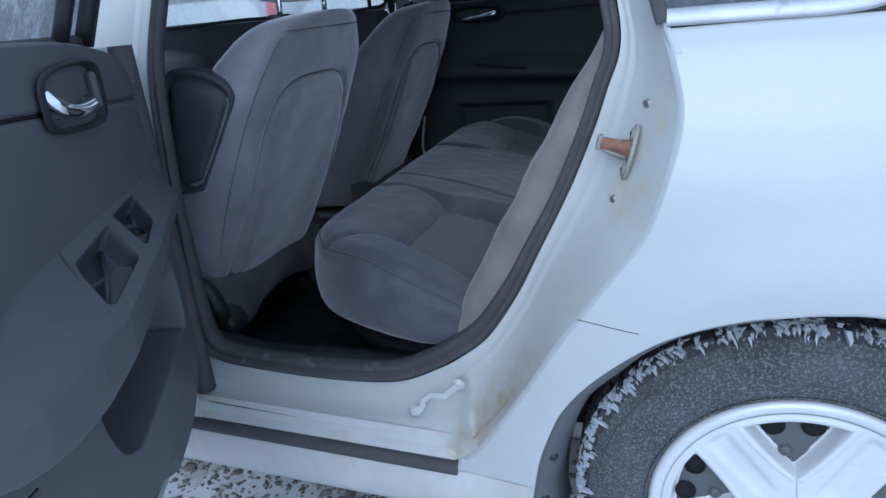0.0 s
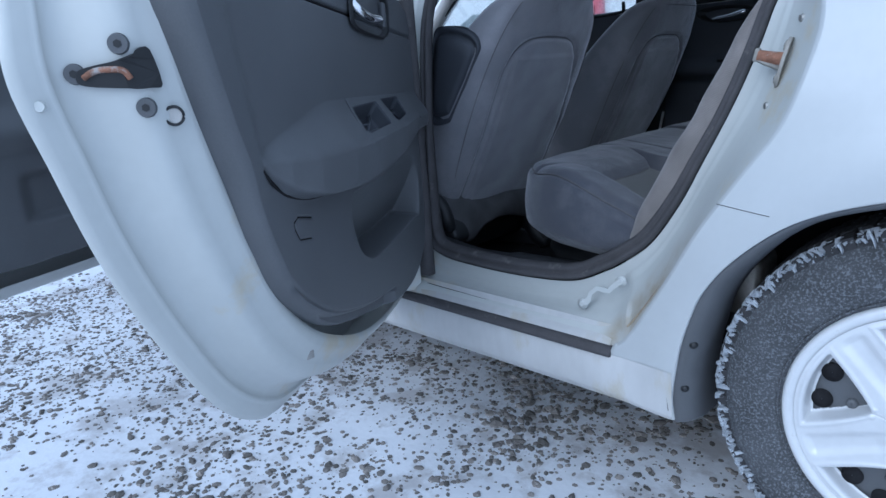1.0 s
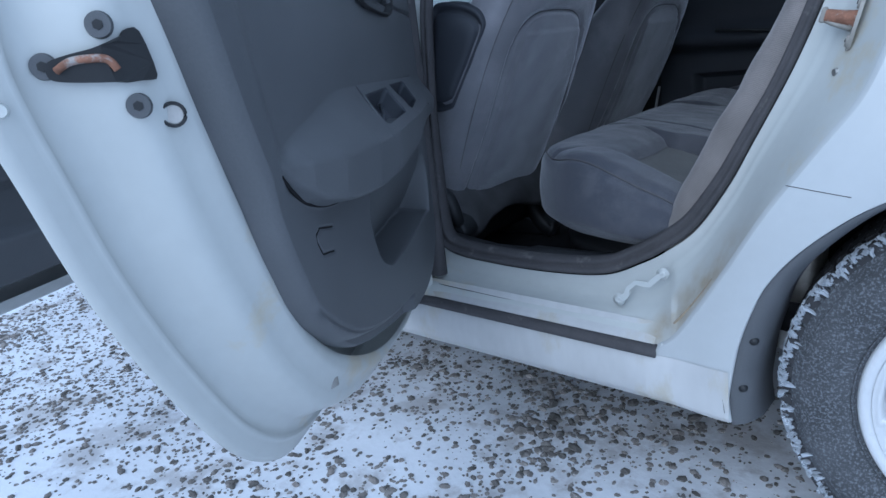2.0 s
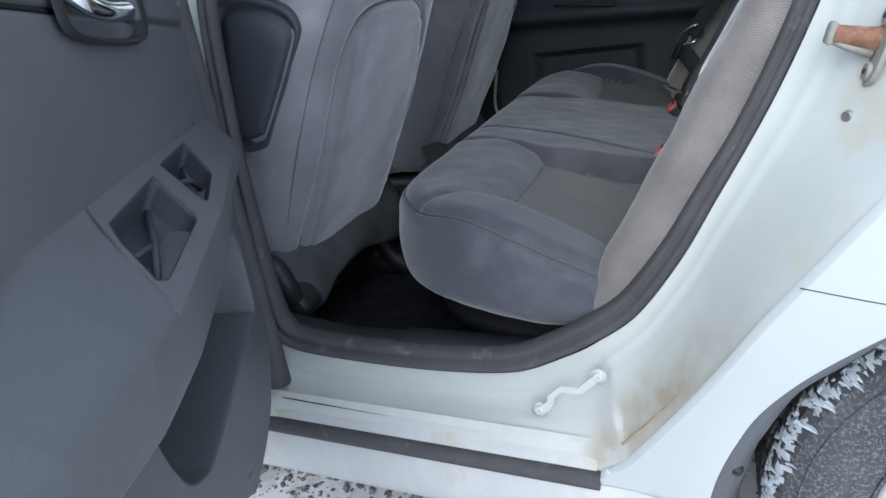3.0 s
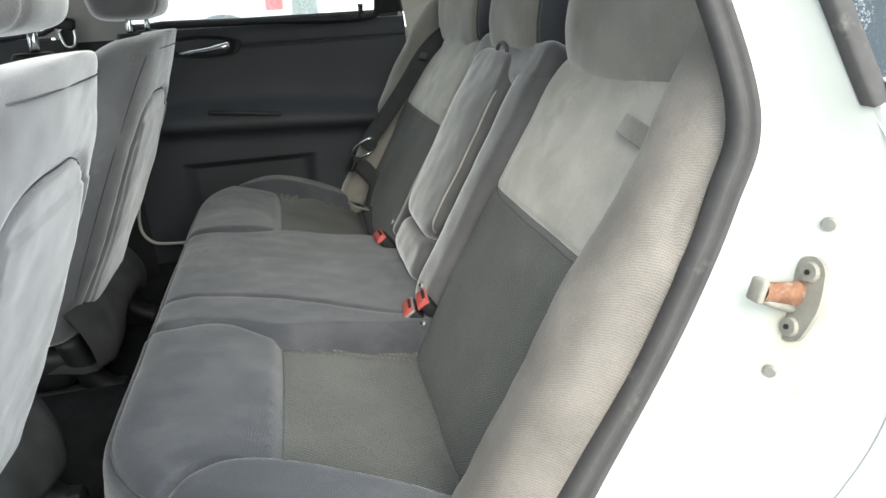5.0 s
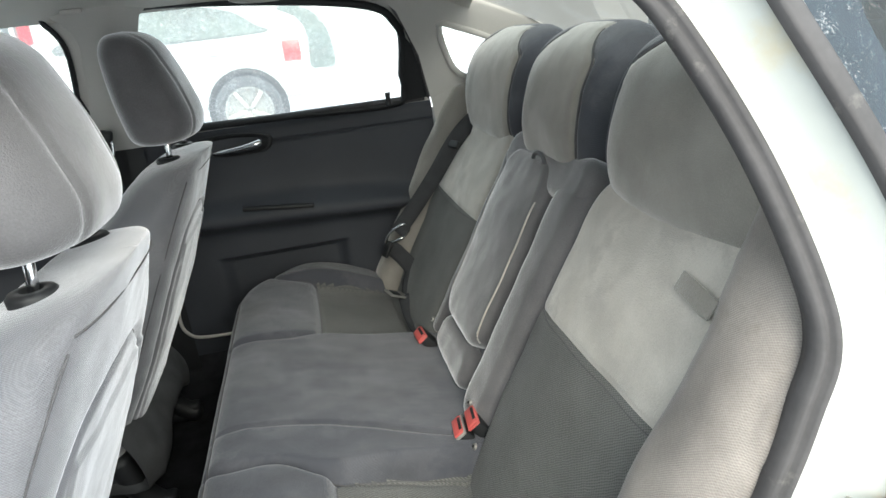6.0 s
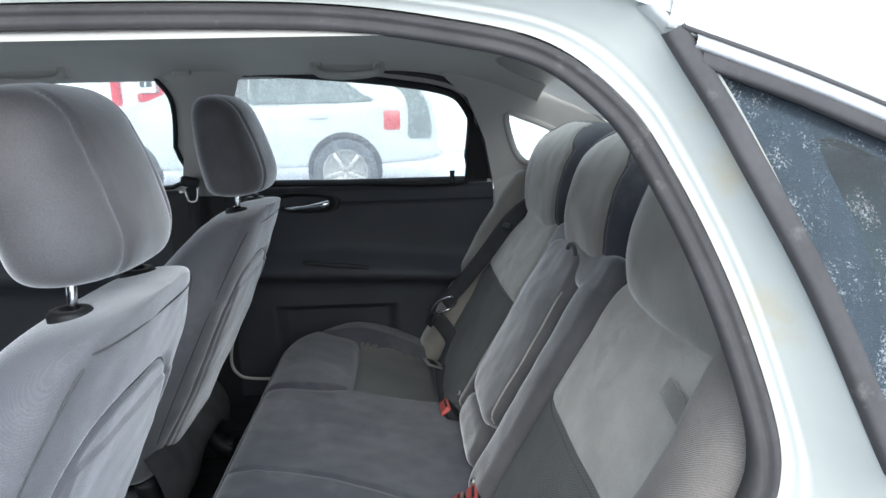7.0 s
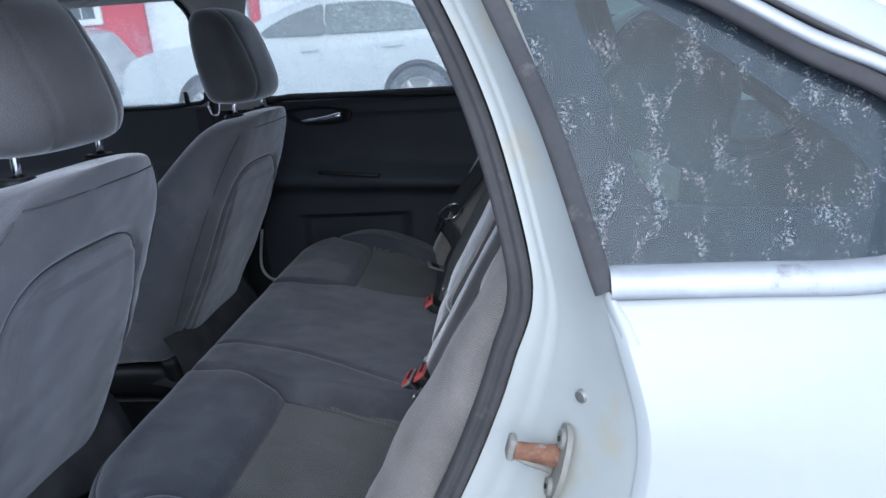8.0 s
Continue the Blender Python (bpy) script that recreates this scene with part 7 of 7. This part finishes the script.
        flat += lean_n * (rough(flat, 12) * 0.006 + rough(flat, 40) * 0.0012 - 0.006 * np.exp(-((line_gap(flat[:, [0, 2]], pucker) / 0.005) ** 2)) * (flat[:, 1] < 0.17))[:, None]
        if s < 0:
            P[:, :, 1] = 2 * MID - P[:, :, 1]
        v, f = sheet(P)
        part("side_bolster", v, f, BOLSTER if s > 0 else REST, bench, "worn coarse-knit side bolster beside the door")
    # strap loop on the backrest
    at = spot(0.318, 0.987, 0.040)
    bm = rounded_box((0.004, 0.078, 0.026), 0.002, 2, Matrix.Translation(at) @ Matrix.Rotation(math.atan(0.56), 4, "Y") @ pose(0, 0, 0, 8))
    bm_part("belt_guide", bm, REST, bench, "grey strap loop on the backrest")
    return bench


rear_bench()


def seat_belts():
    face = lambda z: -0.467 + (z - 0.647) * 0.552
    belt = thing("seat_belt", (-0.40, 1.52, 0.62), "dark seat belt hanging beside the far seat", "seat belt", "rear seat belts")
    def ribbon(name, pts, width=0.023, toward=(-0.45, -0.85, 0.25)):
        path = curve_points(pts, 6)
        rows = []
        for i, p in enumerate(path):
            t = path[min(i + 1, len(path) - 1)] - path[max(i - 1, 0)]
            w = np.cross(t, np.array(toward))
            w = w / np.linalg.norm(w) * width
            rows.append([tuple(p + w * k) for k in (-1, -0.5, 0, 0.5, 1)])
        v, f = sheet(rows)
        return thicken(part(name, v, f, BELT, belt), 0.0025)
    ribbon("webbing", [(-0.185, 1.47, 1.085), (-0.24, 1.46, 1.06), (-0.295, 1.44, 1.017), (-0.36, 1.465, 0.92), (-0.425, 1.495, 0.83), (-0.478, 1.52, 0.762)])
    bm = rounded_box((0.010, 0.05, 0.022), 0.004, 2, pose(-0.300, 1.432, 1.012, 0, 30, 20))
    bm_part("webbing_stop", bm, PLASTIC_DK, belt)
    v, f = tube(curve_points([(-0.455, 1.50, 0.79), (-0.50, 1.513, 0.768), (-0.515, 1.52, 0.735), (-0.47, 1.535, 0.735), (-0.44, 1.53, 0.762)], 4, True), 0.0045, 8, True)
    part("tongue", v, f, CHROME, belt, "steel belt tongue")
    bm = rounded_box((0.010, 0.034, 0.05), 0.004, 2, pose(-0.515, 1.525, 0.715, 0, 28, 20))
    bm_part("tongue_grip", bm, PLASTIC_DK, belt)
    ribbon("lap_webbing", [(-0.50, 1.53, 0.715), (-0.475, 1.50, 0.69), (-0.46, 1.463, 0.665), (-0.475, 1.43, 0.635), (-0.485, 1.40, 0.612)], 0.024, (-0.7, -0.5, 0.5))
    ribbon("centre_webbing", [(-0.495, 1.39, 0.615), (-0.495, 1.32, 0.592), (-0.490, 1.24, 0.588), (-0.475, 1.16, 0.60)], 0.022, (-0.5, -0.2, 0.85))
    m_plate = pose(-0.512, 1.40, 0.617, 0, 25, 15)
    bm = rounded_box((0.07, 0.055, 0.006), 0.0025, 2, m_plate)
    bm_part("lap_tongue", bm, STEEL, belt, "dull steel lap belt tongue")
    bm = rounded_box((0.026, 0.04, 0.008), 0.002, 1, m_plate @ pose(-0.012, 0, 0.001))
    bm_part("tongue_slot", bm, PLASTIC_DK, belt)

    def buckle(x, y, z, turn, n=1, label=""):
        b = thing("seat_belt_buckle", (x, y, z - 0.09), label, "belt buckle", "rear seat belts")
        for k in range(n):
            m = Matrix.Translation((x + 0.027 * k, y + 0.002 * k, z + 0.014 * k)) @ Matrix.Rotation(radians(turn), 4, "Z") @ Matrix.Rotation(radians(-38), 4, "Y")
            bm = rounded_box((0.026, 0.058, 0.11), 0.007, 3, m @ pose(0.002, 0, -0.055))
            bm_part("case", bm, PLASTIC_DK, b)
            bm = rounded_box((0.027, 0.060, 0.006), 0.003, 2, m @ pose(0.0, 0, -0.001))
            bm_part("frame", bm, STEEL if k == 0 and n > 1 else RED, b)
            bm = rounded_box((0.021, 0.052, 0.010), 0.003, 2, m @ pose(0, 0, 0.0005))
            bm_part("release_button", bm, RED, b, "red release button")
            bm = rounded_box((0.006, 0.036, 0.003), 0.001, 1, m @ pose(0.007, 0, 0.005))
            bm_part("slot", bm, PLASTIC_DK, b)
    buckle(-0.505, 0.705, 0.628, -6, 2, "pair of black belt buckles with red buttons on the bench")
    buckle(-0.505, 1.085, 0.638, 4, 1, "black belt buckle with red button on the bench")
    clip = thing("child_seat_anchor", (-0.47, 0.484, 0.56), "small black anchor loop between cushion and backrest", "anchor")
    bm = rounded_box((0.02, 0.028, 0.034), 0.005, 3, pose(-0.470, 0.484, 0.577, 0, -25, 0))
    bm_part("loop", bm, PLASTIC_DK, clip)
    # belt tongue parked on the far centre pillar
    fb = thing("front_seat_belt", (-1.24, 1.55, 1.0), "front seat belt on the far pillar", "seat belt")
    v, f = tube(curve_points([(-1.217, 1.548, 1.135), (-1.185, 1.548, 1.135), (-1.187, 1.545, 1.10), (-1.2, 1.543, 1.093), (-1.213, 1.545, 1.10)], 4, True), 0.0042, 8, True)
    part("tongue", v, f, CHROME, fb, "steel belt tongue")
    bm = rounded_box((0.052, 0.022, 0.03), 0.007, 2, pose(-1.204, 1.55, 1.15, 0, 12, 0))
    bm_part("tongue_grip", bm, PLASTIC_DK, fb)
    v, f = sheet([[(-1.205 + a, 1.562, z) for z in np.linspace(0.5, 1.16, 10)] for a in (-0.016, 0.016)])
    thicken(part("webbing", v, f, BELT, fb), 0.003)


seat_belts()


# ---- outside, beyond the far windows ----
def suv():
    y0, g = 6.8, 0.36
    body = thing("suv", (-3.0, y0 + 0.9, g), "white sport utility vehicle dusted with snow", "car")
    # side silhouette of the body (x, z above ground), nose towards -x
    side = curve_points([(-0.28, 0.42), (-0.22, 0.6), (-0.235, 0.85), (-0.31, 1.08), (-0.48, 1.27), (-0.78, 1.395), (-1.25, 1.465), (-1.9, 1.49), (-2.3, 1.465), (-2.7, 1.36), (-3.05, 1.215), (-3.36, 1.09), (-3.7, 1.05), (-4.3, 0.97), (-4.6, 0.84), (-4.7, 0.55), (-4.65, 0.40), (-3.0, 0.36), (-1.5, 0.36)], 5, True)
    c0 = np.array((-2.5, 0.85))
    rows = []
    for k, dy in ((0.0, 0.0), (0.9, 0.0), (0.985, 0.02), (1.0, 0.09), (1.0, 1.7), (0.9, 1.8), (0.0, 1.8)):
        p = c0 + (side - c0) * k
        rows.append([(x, y0 + dy + 0.3 * max(0, z - 1.05) * (1 if dy < 1 else -1), z + g) for x, z in p])
    v, f = sheet(rows, False, True)
    part("body", v, f, PAINT, body)
    def win(pts, mat, name):
        c = curve_points(pts, 3, True)
        filled([tuple(p) for p in c], [], lambda x, z: (x, y0 - 0.006 + 0.3 * max(0, z - 1.05), z + g), mat, name, body, "", 0.012)
    win([(-0.93, 1.062), (-1.02, 1.13), (-1.22, 1.27), (-1.5, 1.345), (-1.86, 1.365), (-2.17, 1.36), (-2.205, 1.33), (-2.215, 1.2), (-2.215, 1.075), (-2.19, 1.06), (-1.6, 1.055)], SNOWY_GLASS, "side_window")
    win([(-2.245, 1.065), (-2.25, 1.2), (-2.24, 1.345), (-2.32, 1.35), (-2.62, 1.27), (-2.9, 1.135), (-2.93, 1.08), (-2.85, 1.065), (-2.5, 1.06)], DARK_GLASS, "side_window")
    win([(-0.80, 1.27), (-0.62, 1.275), (-0.44, 1.19), (-0.335, 1.03), (-0.295, 0.83), (-0.30, 0.66), (-0.42, 0.655), (-0.54, 0.67), (-0.535, 0.85), (-0.545, 1.03), (-0.62, 1.17)], SNOWY_GLASS, "rear_corner_glass")
    for x in (-1.24, -3.62):
        w = under(new("wheel"), body)
        tagged(w, "snowy alloy wheel")
        v, f = disc_stack([(0.001, 0.004), (0.405, 0.0), (0.40, -0.012), (0.36, -0.012)], 40, (x, y0 - 0.002, g + 0.33))
        part("arch", v, f, PLASTIC_DK, w)
        v, f = disc_stack([(0.24, -0.03), (0.30, -0.045), (0.345, -0.035), (0.355, -0.01), (0.355, 0.2)], 48, (x, y0, g + 0.31))
        part("tyre", v, f, TYRE, w)
        v, f = disc_stack([(0.245, -0.04), (0.225, -0.034), (0.22, -0.016), (0.001, -0.014)], 40, (x, y0, g + 0.31))
        part("rim", v, f, STEEL, w)
        for k in range(5):
            q = 0.4 + k * 2 * math.pi / 5
            bm = rounded_box((0.23, 0.02, 0.05), 0.008, 2, Matrix.Translation((x, y0 - 0.03, g + 0.31)) @ Matrix.Rotation(q, 4, "Y") @ pose(0.115, 0, 0))
            bm_part("spoke", bm, STEEL, w)
    bm = rounded_box((0.19, 0.05, 0.22), 0.03, 3, pose(-0.715, y0 + 0.016, g + 0.85))
    bm_part("tail_lamp", bm, LAMP_RED, body, "red tail lamp")
    for x in (-1.5, -2.42):
        bm = rounded_box((0.2, 0.04, 0.035), 0.012, 2, pose(x, y0 - 0.012, g + 0.90))
        bm_part("door_handle", bm, PAINT, body)


suv()


def second_car():
    c = thing("hatchback", (-7.6, 8.4, 0.42), "silver-white car with red tail lamp parked beyond", "car")
    side = curve_points([(-5.5, 0.3), (-5.42, 0.75), (-5.6, 1.0), (-6.0, 1.4), (-7.0, 1.45), (-7.9, 1.05), (-9.0, 0.85), (-9.1, 0.35)], 5, True)
    c0 = np.array((-7.2, 0.75))
    rows = [[(x, 7.6 + dy, z + 0.42) for x, z in c0 + (side - c0) * k * 0.86] for k, dy in ((0, 0), (0.93, 0), (1, 0.08), (1, 1.6), (0, 1.7))]
    v, f = sheet(rows, False, True)
    part("body", v, f, PAINT, c)
    filled([(-6.0, 1.02), (-6.2, 1.34), (-7.0, 1.38), (-7.7, 1.04)], [], lambda x, z: (x, 7.59, z + 0.42), SNOWY_GLASS, "side_window", c, "", 0.01)
    bm = rounded_box((0.16, 0.06, 0.3), 0.03, 2, pose(-5.52, 7.62, 1.25))
    bm_part("tail_lamp", bm, LAMP_RED, c, "red tail lamp")
    for x in (-6.1, -8.4):
        v, f = disc_stack([(0.001, -0.03), (0.2, -0.03), (0.32, -0.03), (0.33, 0.1)], 32, (x, 7.6, 0.74))
        part("wheel", v, f, PLASTIC_DK, c)


second_car()


def shop():
    b = thing("shop_building", (-6.5, 14.0, 0.42), "white shop front with red painted posts and window frames", "building")
    y = 13.0
    bm = rounded_box((26, 6, 4.2), 0.05, 1, pose(-2.0, y + 3.0, 2.5))
    bm_part("wall", bm, WALL_WHITE, b, smooth=False)
    bm = rounded_box((26.6, 6.6, 0.4), 0.05, 1, pose(-2.0, y + 3.0, 4.75))
    bm_part("roof", bm, WALL_RED, b, smooth=False)
    for x, w in ((-8.55, 2.0), (-6.165, 0.16), (-5.24, 0.18), (-3.2, 0.3)):
        bm = rounded_box((w, 0.12, 3.2), 0.02, 1, pose(x, y - 0.05, 2.0))
        bm_part("red_post", bm, WALL_RED, b, smooth=False)
    bm = rounded_box((0.6, 0.12, 0.16), 0.02, 1, pose(-5.45, y - 0.045, 1.63))
    bm_part("red_board", bm, WALL_RED, b, smooth=False)
    for x, w, z, h in ((-8.82, 0.8, 2.5, 1.0), (-5.54, 0.34, 2.12, 0.8)):
        win_ = under(new("window"), b)
        bm = rounded_box((w, 0.1, h), 0.02, 1, pose(x, y - 0.12, z))
        bm_part("window_frame", bm, WALL_WHITE, win_, smooth=False)
        bm = rounded_box((w * 0.66, 0.12, h * 0.8), 0.01, 1, pose(x, y - 0.13, z + 0.03))
        bm_part("window_pane", bm, DARK_GLASS, win_, smooth=False)
        bm = rounded_box((0.03, 0.13, h * 0.8), 0.005, 1, pose(x, y - 0.135, z + 0.03))
        bm_part("mullion", bm, WALL_WHITE, win_, smooth=False)


shop()
